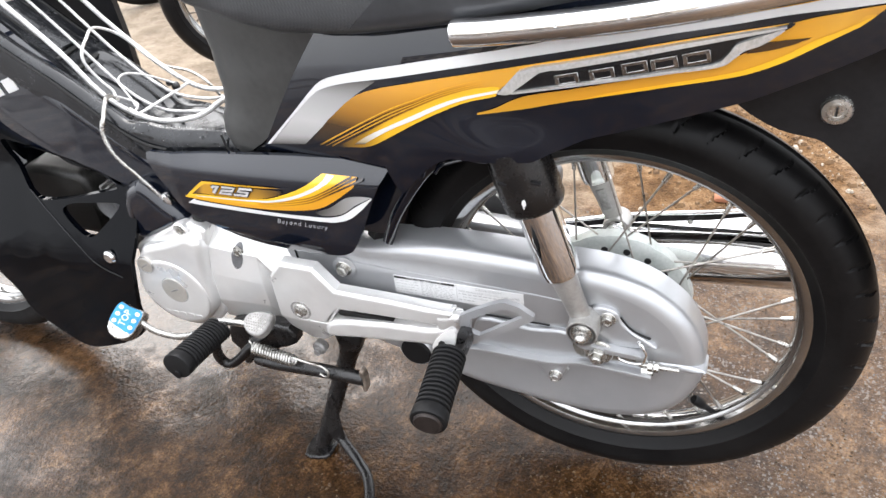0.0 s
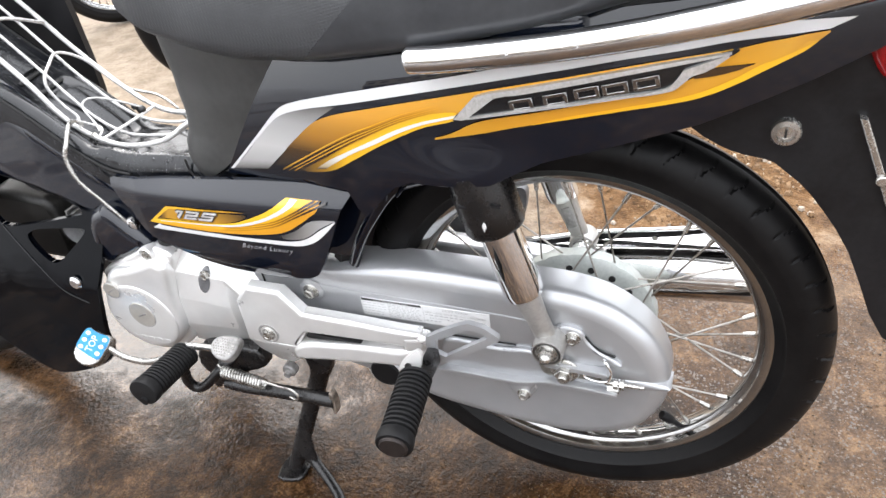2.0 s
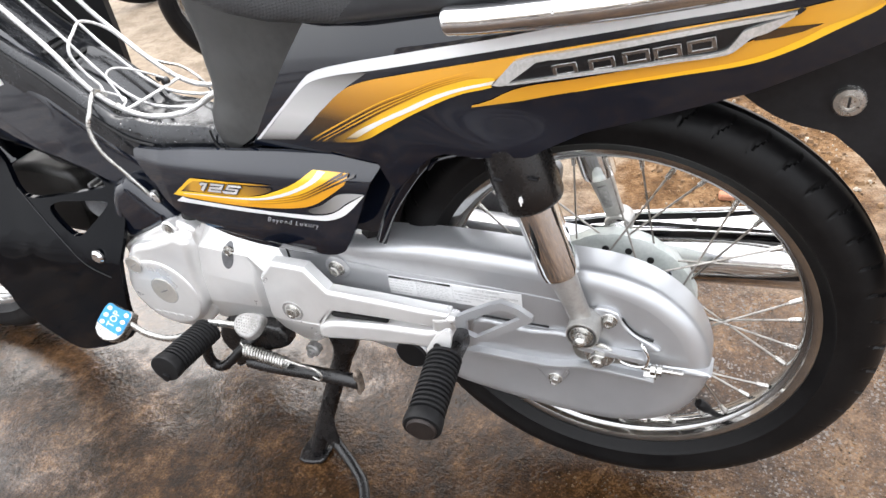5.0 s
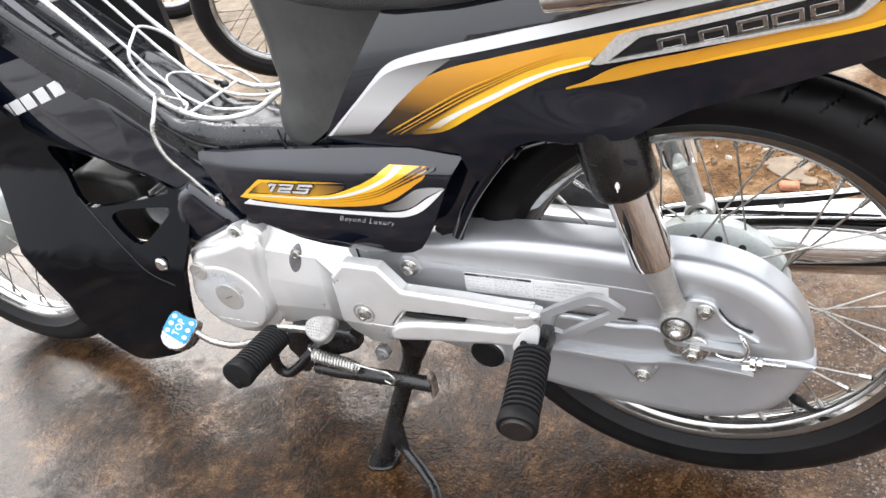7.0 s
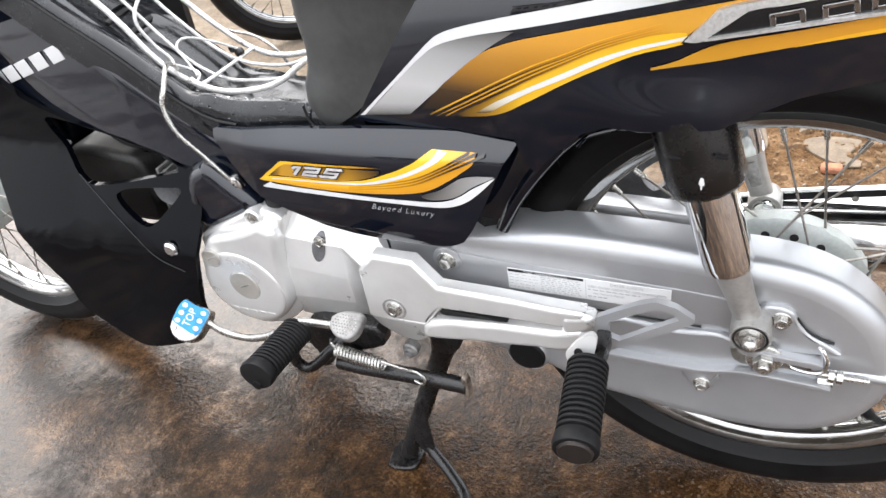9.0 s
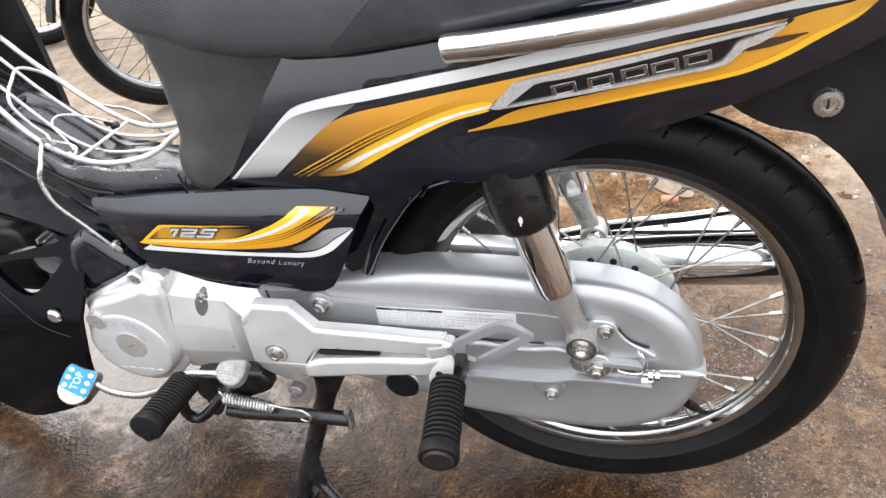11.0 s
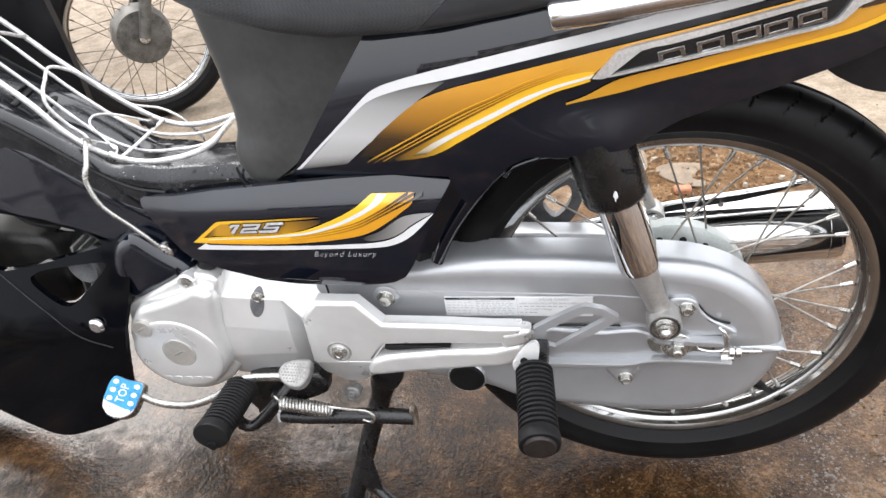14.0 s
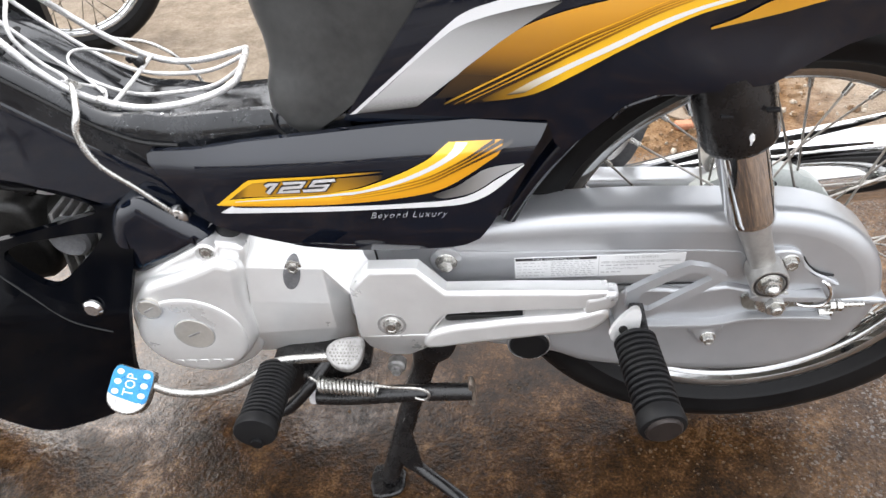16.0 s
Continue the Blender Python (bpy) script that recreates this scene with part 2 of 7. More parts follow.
def sweep(bm, path, radius, seg=10, closed=False, flat=1.0, side=None):
    """A tube along the path; radius a number or a list; flat squeezes it across side."""
    n, rings = len(path), []
    up = Vector(side) if side else None
    prev = None
    for i, p in enumerate(path):
        a, b = path[(i - 1) % n if closed else max(i - 1, 0)], path[(i + 1) % n if closed else min(i + 1, n - 1)]
        d = (b - a).normalized()
        if up is not None:
            u = (up - d * up.dot(d)).normalized()
        elif prev is None:
            u = d.orthogonal().normalized()
        else:
            u = (prev - d * prev.dot(d)).normalized()
        prev = u
        v = d.cross(u)
        r = radius[i] if isinstance(radius, (list, tuple)) else radius
        rings.append([bm.verts.new(p + u * (r * flat * math.cos(2 * math.pi * k / seg)) + v * (r * math.sin(2 * math.pi * k / seg))) for k in range(seg)])
    for i in range(n if closed else n - 1):
        A, B = rings[i], rings[(i + 1) % n]
        for k in range(seg):
            bm.faces.new((A[k], A[(k + 1) % seg], B[(k + 1) % seg], B[k]))
    if not closed:
        bm.faces.new(rings[0][::-1])
        bm.faces.new(rings[-1])
    return bm


def tube(pts, radius, seg=10, n=6, closed=False, flat=1.0, side=None):
    path = spline(pts, n, closed) if n > 1 else [Vector(p) for p in pts]
    return sweep(bmesh.new(), path, radius, seg, closed, flat, side)


def lathe(profile, seg=64, closed=True, start=0.0, end=360.0, bm=None):
    """Turns (y, radius) pairs round the y axis."""
    bm = bm or bmesh.new()
    whole = end - start >= 359.9
    cols = []
    for i in range(seg if whole else seg + 1):
        a = radians(start + (end - start) * i / seg)
        cols.append([bm.verts.new((r * math.cos(a), y, r * math.sin(a))) for y, r in profile])
    m = len(profile)
    for i in range(seg):
        A, B = cols[i], cols[(i + 1) % len(cols)]
        for k in range(m if closed else m - 1):
            bm.faces.new((A[k], A[(k + 1) % m], B[(k + 1) % m], B[k]))
    if not closed and whole:
        for k in (0, m - 1):
            if profile[k][1] > 1e-5:
                bm.faces.new([c[k] for c in cols])
    if not whole and closed:
        bm.faces.new(cols[0])
        bm.faces.new(cols[-1][::-1])
    return bm


def moved(bm, m):
    bmesh.ops.transform(bm, matrix=m, verts=bm.verts)
    return bm


def disc(x, y, z, r, h, bev=0.0, seg=24):
    """A round plate facing -y, its face at y - h."""
    bev = bev or h * 0.25
    bm = lathe([(0, 0.0001), (0, r), (-h + bev, r), (-h, r - bev), (-h, 0.0001)], seg, closed=False)
    return moved(bm, pose(x, y, z))


def inset_loop(pts, d):
    """The closed loop of (x, z) moved inwards by d."""
    n = len(pts)
    area = sum(pts[i][0] * pts[(i + 1) % n][1] - pts[(i + 1) % n][0] * pts[i][1] for i in range(n))
    s = 1 if area > 0 else -1
    out = []
    for i in range(n):
        a, b = Vector(pts[i - 1]), Vector(pts[(i + 1) % n])
        t = (b - a).normalized()
        out.append((pts[i][0] - s * t.y * d, pts[i][1] + s * t.x * d))
    return out


def cushion(outline, y0, y1, edge, n=5, steps=4, smooth=True, reach=1.0, dome=0.0):
    """A solid with this (x, z) outline from y0 to y1, its rim at y1 rounded by edge."""
    loop = [tuple(p) for p in (spline([(a, b, 0) for a, b in outline], n, True) if smooth else [Vector((a, b, 0)) for a, b in outline])]
    loop = [(p[0], p[1]) for p in loop]
    s = 1 if y1 > y0 else -1
    bm = bmesh.new()
    flat_mark = bm.faces.layers.int.new("flat_mark")
    rings = [[bm.verts.new((x, y0, z)) for x, z in loop]]
    for k in range(steps + 1):
        a = math.pi / 2 * k / steps
        lp = inset_loop(loop, edge * reach * (1 - math.cos(a))) if k else loop
        y = y1 - s * edge * (1 - math.sin(a))
        rings.append([bm.verts.new((x, y, z)) for x, z in lp])
    if dome:
        cx = sum(p[0] for p in loop) / len(loop)
        cz = sum(p[1] for p in loop) / len(loop)
        last = [v.co.copy() for v in rings[-1]]
        for f in (0.75, 0.45, 0.2):
            rings.append([bm.verts.new((cx + (c.x - cx) * f, y1 + s * dome * (1 - f * f), cz + (c.z - cz) * f)) for c in last])
    m = len(loop)
    for A, B in zip(rings, rings[1:]):
        for k in range(m):
            bm.faces.new((A[k], A[(k + 1) % m], B[(k + 1) % m], B[k]))
    for ring in (rings[0], rings[-1]):
        f = bm.faces.new(ring)
        f[flat_mark] = 1
        bmesh.ops.triangulate(bm, faces=[f], ngon_method="EAR_CLIP")
    return bm


def panel(outline, yf, thick, holes=(), n=4, smooth=True, cuts=2):
    """A moulded sheet with this (x, z) outline and holes, lying at y = yf(x, z), thick towards +y."""
    bm = bmesh.new()
    edges = []
    for loop in (outline, *holes):
        pts = spline([(a, b, 0) for a, b in loop], n, True) if smooth else [Vector((a, b, 0)) for a, b in loop]
        vs = [bm.verts.new((p.x, 0, p.y)) for p in pts]
        edges += [bm.edges.new((vs[i], vs[(i + 1) % len(vs)])) for i in range(len(vs))]
    bmesh.ops.triangle_fill(bm, edges=edges, use_beauty=True)
    for _ in range(cuts):
        long = [e for e in bm.edges if e.calc_length() > 0.012]
        if long:
            bmesh.ops.subdivide_edges(bm, edges=long, cuts=1)
            bmesh.ops.triangulate(bm, faces=[f for f in bm.faces if len(f.verts) > 3])
    for v in bm.verts:
        v.co.y = yf(v.co.x, v.co.z)
    bmesh.ops.recalc_face_normals(bm, faces=bm.faces)
    if sum(f.normal.y for f in bm.faces) > 0:
        bmesh.ops.reverse_faces(bm, faces=bm.faces)
    back = bmesh.ops.duplicate(bm, geom=bm.verts[:] + bm.edges[:] + bm.faces[:])
    twin = {a: b for a, b in back["vert_map"].items() if isinstance(a, bmesh.types.BMVert)}
    rim = [e for e in bm.edges if len(e.link_faces) == 1]
    fresh = {e for e in back["geom"] if isinstance(e, bmesh.types.BMEdge)}
    for v in (g for g in back["geom"] if isinstance(g, bmesh.types.BMVert)):
        v.co.y += thick
    for e in rim:
        if e in fresh:
            continue
        a, b = e.verts
        if a in twin and b in twin:
            try:
                bm.faces.new((a, b, twin[b], twin[a]))
            except ValueError:
                pass
    return bm


def sheet(x0, x1, lo, hi, yf, thick, nx=90, nz=28):
    """A moulded sheet over x0..x1 between the curves lo and hi, lying at y = yf(x, z), thick towards +y."""
    bm = bmesh.new()
    front, back = [], []
    for i in range(nx + 1):
        x = x0 + (x1 - x0) * i / nx
        a, b = lo(x), hi(x)
        zs = [a + (b - a) * k / nz for k in range(nz + 1)]
        front.append([bm.verts.new((x, yf(x, z), z)) for z in zs])
        back.append([bm.verts.new((x, yf(x, z) + thick, z)) for z in zs])
    for g, flip in ((front, False), (back, True)):
        for A, B in zip(g, g[1:]):
            for k in range(nz):
                q = (A[k], A[k + 1], B[k + 1], B[k])
                bm.faces.new(q[::-1] if flip else q)
    for i in range(nx):
        for k in (0, nz):
            bm.faces.new((front[i][k], front[i + 1][k], back[i + 1][k], back[i][k]))
    for i in (0, nx):
        for k in range(nz):
            bm.faces.new((front[i][k], front[i][k + 1], back[i][k + 1], back[i][k]))
    bmesh.ops.remove_doubles(bm, verts=bm.verts, dist=0.0002)
    return bm


def table(pts):
    xs, vs = [p[0] for p in pts], [p[1] for p in pts]
    return lambda x: float(np.interp(x, xs, vs))


def band(ca, cb, yf, off=0.0012, n=8, m=4, smooth=True):
    """A strip of film between two (x, z) curves, off the panel by off."""
    A = spline([(a, b, 0) for a, b in ca], n) if smooth else [Vector((a, b, 0)) for a, b in ca]
    B = spline([(a, b, 0) for a, b in cb], n) if smooth else [Vector((a, b, 0)) for a, b in cb]
    N = max(len(A), len(B))
    A = [A[round(i * (len(A) - 1) / (N - 1))] for i in range(N)]
    B = [B[round(i * (len(B) - 1) / (N - 1))] for i in range(N)]
    bm = bmesh.new()
    uv = bm.loops.layers.uv.new("UVMap")
    rows = []
    for i in range(N):
        row = []
        for k in range(m + 1):
            p = A[i].lerp(B[i], k / m)
            row.append((bm.verts.new((p.x, yf(p.x, p.y) - off, p.y)), (i / (N - 1), k / m)))
        rows.append(row)
    for R, S in zip(rows, rows[1:]):
        for k in range(m):
            q = (R[k], R[k + 1], S[k + 1], S[k])
            try:
                f = bm.faces.new([v for v, _ in q])
            except ValueError:
                continue
            for lp, (_, t) in zip(f.loops, q):
                lp[uv].uv = t
    return bm


def film(name, ca, cb, yf, mat, parent, off=0.0012, label="", n=8, m=4, smooth=True):
    bm = band(ca, cb, yf, off, n, m, smooth)
    return part(name, bm, mat, parent, label, sharp=0)


def block(x0, x1, y0, y1, z0, z1, bev=0.003, seg=2):
    bm = bmesh.new()
    bmesh.ops.create_cube(bm, size=1)
    bmesh.ops.transform(bm, matrix=Matrix.Translation(((x0 + x1) / 2, (y0 + y1) / 2, (z0 + z1) / 2)) @ Matrix.Diagonal((x1 - x0, y1 - y0, z1 - z0, 1)), verts=bm.verts)
    bmesh.ops.bevel(bm, geom=bm.edges[:], offset=bev, segments=seg, affect="EDGES", profile=0.6)
    return bm


def join(*bms):
    out = bmesh.new()
    for b in bms:
        me = bpy.data.meshes.new("piece")
        b.to_mesh(me)
        b.free()
        out.from_mesh(me)
        bpy.data.meshes.remove(me)
    return out


def hex_bolt(x, y, z, r, h, flange=1.45, turn=0.3, nut=False):
    """A flanged hexagon head on a face at y, standing out by h towards -y."""
    fl = lathe([(0, 0.0001), (0, r * flange), (-h * 0.16, r * flange), (-h * 0.24, r * flange * 0.93), (-h * 0.24, 0.0001)], 24, closed=False)
    hx = lathe([(-h * 0.2, 0.0001), (-h * 0.2, r), (-h * 0.95, r), (-h, r * 0.93), (-h, r * 0.62), (-h * 0.9, r * 0.55), (-h * 0.9, 0.0001)], 6, closed=False)
    bms = [fl, moved(hx, Matrix.Rotation(turn, 4, "Y"))]
    if nut:
        bms.append(lathe([(-h, r * 0.55), (-h * 1.35, r * 0.55), (-h * 1.45, r * 0.42), (-h * 1.45, 0.0001)], 16, closed=False))
    return moved(join(*bms), pose(x, y, z))


def words(name, body, size, m, mat, parent, depth=0.0003, shear=0.0, spread=1.0, label="", bold=0.0):
    """Lettering in the built-in font; m places its plane, letters upright along local y."""
    cu = bpy.data.curves.new(name, "FONT")
    cu.body, cu.size, cu.extrude, cu.shear = body, size, depth, shear
    cu.space_character, cu.align_x, cu.align_y, cu.offset = spread, "CENTER", "CENTER", bold
    cu.resolution_u = 2
    tmp = bpy.data.objects.new(name, cu)
    me = bpy.data.meshes.new_from_object(tmp)
    bpy.data.objects.remove(tmp)
    me.name = name
    me.materials.clear()
    me.materials.append(mat)
    me.transform(m)
    ob = new(name, me)
    ob.parent = parent
    return tagged(ob, label) if label else ob


def facing(x, y, z, tilt=0.0, yaw=0.0, lean=0.0):
    """A plane that faces -y, its writing running towards +x; tilt turns it in its plane, degrees."""
    return pose(x, y, z) @ Matrix.Rotation(radians(yaw), 4, "Z") @ Matrix.Rotation(radians(lean), 4, "X") @ Matrix.Rotation(radians(90), 4, "X") @ Matrix.Rotation(radians(tilt), 4, "Z")


# ---- ground ----
def ground_material():
    m = material("wet_stained_concrete", (0.16, 0.10, 0.065), 0.3)
    n, l, b = nodes_of(m)
    big = noise_of(m, 2.0, 6, 0.55, dist=0.5)
    mid = noise_of(m, 11, 6, 0.62)
    grit = noise_of(m, 70, 4, 0.6)
    fine = noise_of(m, 260, 4, 0.7)
    cells = n.new("ShaderNodeTexVoronoi")
    cells.feature = "SMOOTH_F1"
    cells.inputs["Scale"].default_value = 190
    l.new(coords(m), cells.inputs["Vector"])
    sand = cells.outputs["Distance"]
    tone = maths(m, "ADD", maths(m, "MULTIPLY", mid, 0.45), maths(m, "ADD", maths(m, "MULTIPLY", grit, 0.22), maths(m, "MULTIPLY", fine, 0.33)))
    brown = ramp(m, tone, [(0.37, (0.003, 0.0014, 0.0006)), (0.45, (0.012, 0.0056, 0.0019)), (0.53, (0.036, 0.0165, 0.0056)), (0.62, (0.12, 0.065, 0.029))])
    pale = ramp(m, tone, [(0.36, (0.12, 0.09, 0.065)), (0.5, (0.24, 0.19, 0.14)), (0.64, (0.36, 0.30, 0.235))])
    sep = n.new("ShaderNodeSeparateXYZ")
    l.new(coords(m), sep.inputs[0])
    # wet by the near bike, drying out away from it
    far = n.new("ShaderNodeVectorMath")
    far.operation = "LENGTH"
    l.new(coords(m), far.inputs[0])
    broad = maths(m, "MULTIPLY", maths(m, "SUBTRACT", noise_of(m, 0.45, 4, 0.6), 0.5), value_range(m, far.outputs["Value"], 0.0, 9.0, 1.2, 5.0))
    wet = value_range(m, maths(m, "ADD", maths(m, "ADD", sep.outputs[1], broad), maths(m, "MULTIPLY", maths(m, "SUBTRACT", big, 0.5), 1.2)), 1.0, 0.0, 0.42, 0.80)
    dirt = ramp(m, tone, [(0.38, (0.035, 0.018, 0.008)), (0.5, (0.13, 0.072, 0.034)), (0.62, (0.26, 0.165, 0.09))])
    side = maths(m, "ABSOLUTE", maths(m, "SUBTRACT", sep.outputs[0], 0.12), 0.0)
    deep = maths(m, "ABSOLUTE", maths(m, "SUBTRACT", sep.outputs[1], 0.95), 0.0)
    spot = value_range(m, maths(m, "ADD", maths(m, "MAXIMUM", maths(m, "MULTIPLY", side, 1.3), deep), maths(m, "MULTIPLY", maths(m, "SUBTRACT", mid, 0.5), 0.5)), 1.0, 0.0, 0.30, 0.48)
    # coarse grit stands out of the film by and behind the rear wheel
    rough_x = value_range(m, maths(m, "ADD", sep.outputs[0], maths(m, "MULTIPLY", maths(m, "SUBTRACT", big, 0.5), 0.5)), 0.0, 1.0, 0.04, 0.24)
    rough_y = value_range(m, maths(m, "ADD", sep.outputs[1], maths(m, "MULTIPLY", maths(m, "SUBTRACT", big, 0.5), 0.4)), 0.0, 1.0, 0.14, 0.34)
    gritty = maths(m, "MAXIMUM", rough_x, maths(m, "MULTIPLY", rough_y, value_range(m, sep.outputs[0], 0.35, 1.0, -0.5, -0.1)))
    soaked = blend(m, maths(m, "MULTIPLY", gritty, 0.40), brown, dirt)
    l.new(blend(m, spot, blend(m, wet, pale, soaked), dirt), b.inputs["Base Color"])
    lie = maths(m, "ADD", big, maths(m, "MULTIPLY", maths(m, "SUBTRACT", mid, 0.5), 0.4))
    # standing film thins out towards the rear wheel, where sandy grains stand through it
    lie = maths(m, "SUBTRACT", lie, value_range(m, maths(m, "ADD", sep.outputs[0], broad), -0.03, 0.26, -0.70, -0.34))
    lie = maths(m, "ADD", lie, maths(m, "MULTIPLY", maths(m, "SUBTRACT", grit, 0.5), 0.25))
    water = maths(m, "MULTIPLY", value_range(m, lie, 0.0, 1.0, 0.42, 0.52), wet)
    l.new(value_range(m, water, 0.5, 0.3), b.inputs["Roughness"])
    b.inputs["Specular IOR Level"].default_value = 0.03
    l.new(maths(m, "MULTIPLY", wet, maths(m, "SUBTRACT", maths(m, "ADD", value_range(m, water, 0.48, 0.92), maths(m, "MULTIPLY", gritty, 0.15)), 0.0)), b.inputs["Coat Weight"])
    l.new(value_range(m, water, 0.05, 0.03), b.inputs["Coat Roughness"])
    b.inputs["Coat IOR"].default_value = 1.40
    ripple = noise_of(m, 150, 3, 0.62)
    height = maths(m, "ADD", maths(m, "MULTIPLY", ripple, 1.0), maths(m, "ADD", maths(m, "MULTIPLY", maths(m, "MULTIPLY", sand, gritty), -0.9), maths(m, "MULTIPLY", fine, 0.3)))
    n1 = n.new("ShaderNodeBump")
    n1.inputs["Distance"].default_value = 0.004
    n1.inputs["Strength"].default_value = 0.8
    l.new(height, n1.inputs["Height"])
    l.new(n1.outputs[0], b.inputs["Normal"])
    n3 = n.new("ShaderNodeBump")
    n3.inputs["Distance"].default_value = 0.0050
    l.new(height, n3.inputs["Height"])
    l.new(maths(m, "ADD", maths(m, "MULTIPLY", gritty, 0.22), value_range(m, water, 0.36, 0.20)), n3.inputs["Strength"])
    l.new(n3.outputs[0], b.inputs["Coat Normal"])
    return m


GROUND = ground_material()


def ground_sheet():
    bm = bmesh.new()
    xs = sorted({round(v, 3) for v in [*np.linspace(-2.6, 1.6, 85), -400, -60, -12, -5, 4, 12, 60, 400]})
    ys = sorted({round(v, 3) for v in [*np.linspace(-1.4, 2.6, 81), -400, -60, -10, -3, 5, 12, 60, 400]})
    grid = []
    for y in ys:
        row = []
        for x in xs:
            near = max(0.0, 1 - max(abs(x + 0.5) / 2.2, abs(y - 0.5) / 2.0))
            z = 0.006 * near * noise.noise((x * 2.1, y * 2.1, 3)) + 0.0025 * min(near * 3, 1) * noise.noise((x * 11, y * 11, 7))
            row.append(bm.verts.new((x, y, z - 0.003)))
        grid.append(row)
    for r, s in zip(grid, grid[1:]):
        for k in range(len(xs) - 1):
            bm.faces.new((r[k], r[k + 1], s[k + 1], s[k]))
    return tagged(part("ground", bm, GROUND, sharp=0), "wet brown stained concrete ground, drying to pale beige behind", "ground", kind="structure")


ground_sheet()


def crumbs(name, count, x0, x1, y0, y1, lo, hi, mat, label, seed):
    """Loose grains scattered over a stretch of the ground, one mesh."""
    rnd = random.Random(seed)
    bm = bmesh.new()
    for _ in range(count):
        x, y, r = rnd.gauss((x0 + x1) / 2, (x1 - x0) / 4), rnd.gauss((y0 + y1) / 2, (y1 - y0) / 4), lo + (hi - lo) * rnd.random() ** 3
        vs = []
        turn = rnd.random() * 6.3
        for k in range(5):
            a = turn + k * 1.2566
            q = r * rnd.uniform(0.7, 1.25)
            vs.append(bm.verts.new((x + q * math.cos(a), y + q * math.sin(a), -0.002)))
        ts = [bm.verts.new((v.co.x * 0.6 + x * 0.4 + rnd.uniform(-0.2, 0.2) * r, v.co.y * 0.6 + y * 0.4, r * rnd.uniform(0.3, 0.9))) for v in vs]
        for k in range(5):
            bm.faces.new((vs[k], vs[(k + 1) % 5], ts[(k + 1) % 5], ts[k]))
        bm.faces.new(ts)
    return tagged(part(name, bm, mat, sharp=30), label, "gravel", kind="stuff")


DIRT = worn(material("dry_leaf_dirt", (0.16, 0.09, 0.045), 0.85), 14, (0.06, 0.032, 0.014), (0.28, 0.17, 0.085), 0.7, 0.95)
GRIT = worn(material("pale_stone_grit", (0.34, 0.29, 0.23), 0.8), 18, (0.20, 0.16, 0.12), (0.50, 0.44, 0.36), 0.7, 0.9)
PALE_DIRT = worn(material("dusty_concrete", (0.3, 0.24, 0.18), 0.85), 22, (0.11, 0.080, 0.052), (0.25, 0.195, 0.142), 0.75, 0.95, 0.3, 400)
SAND = worn(material("wet_brown_sand", (0.06, 0.035, 0.018), 0.5, 0, 0.0, 0.2), 60, (0.010, 0.006, 0.003), (0.10, 0.06, 0.03), 0.4, 0.6)


def sand_grains(count, seed):
    """Small wet grains that stand out of the film by the rear wheel, one mesh."""
    rnd = random.Random(seed)
    pts, faces = [], []
    while len(faces) < count * 5:
        x, y = rnd.uniform(-0.62, 0.62), rnd.uniform(-0.62, 0.45)
        if rnd.random() > min(1.0, max(0.12, (x + 0.62) / 0.6)) or noise.noise((x * 7, y * 7, 2)) < rnd.uniform(-0.5, 0.25):
            continue
        r = 0.0010 + 0.0024 * rnd.random() ** 2
        z0 = -0.003 + 0.006 * noise.noise((x * 2.1, y * 2.1, 3)) * 0.7
        a, n0 = rnd.random() * 6.3, len(pts)
        for k in range(5):
            q = r * rnd.uniform(0.75, 1.3)
            pts.append((x + q * math.cos(a + k * 1.2566), y + q * math.sin(a + k * 1.2566), z0 - 0.001))
        pts.append((x + rnd.uniform(-0.3, 0.3) * r, y + rnd.uniform(-0.3, 0.3) * r, z0 + r * rnd.uniform(0.3, 0.75)))
        faces += [(n0 + k, n0 + (k + 1) % 5, n0 + 5) for k in range(5)]
    me = bpy.data.meshes.new("sand")
    me.from_pydata(pts, [], faces)
    me.materials.append(SAND)
    return tagged(new("sand", me), "wet brown sand grains on the concrete", "sand", kind="stuff")


WET_GRIT = worn(material("wet_brown_grit", (0.08, 0.05, 0.03), 0.3, 0, 0.7), 90, (0.014, 0.008, 0.004), (0.105, 0.067, 0.038), 0.3, 0.5)
WET_GRIT.node_tree.nodes["Principled BSDF"].inputs["Coat Roughness"].default_value = 0.12


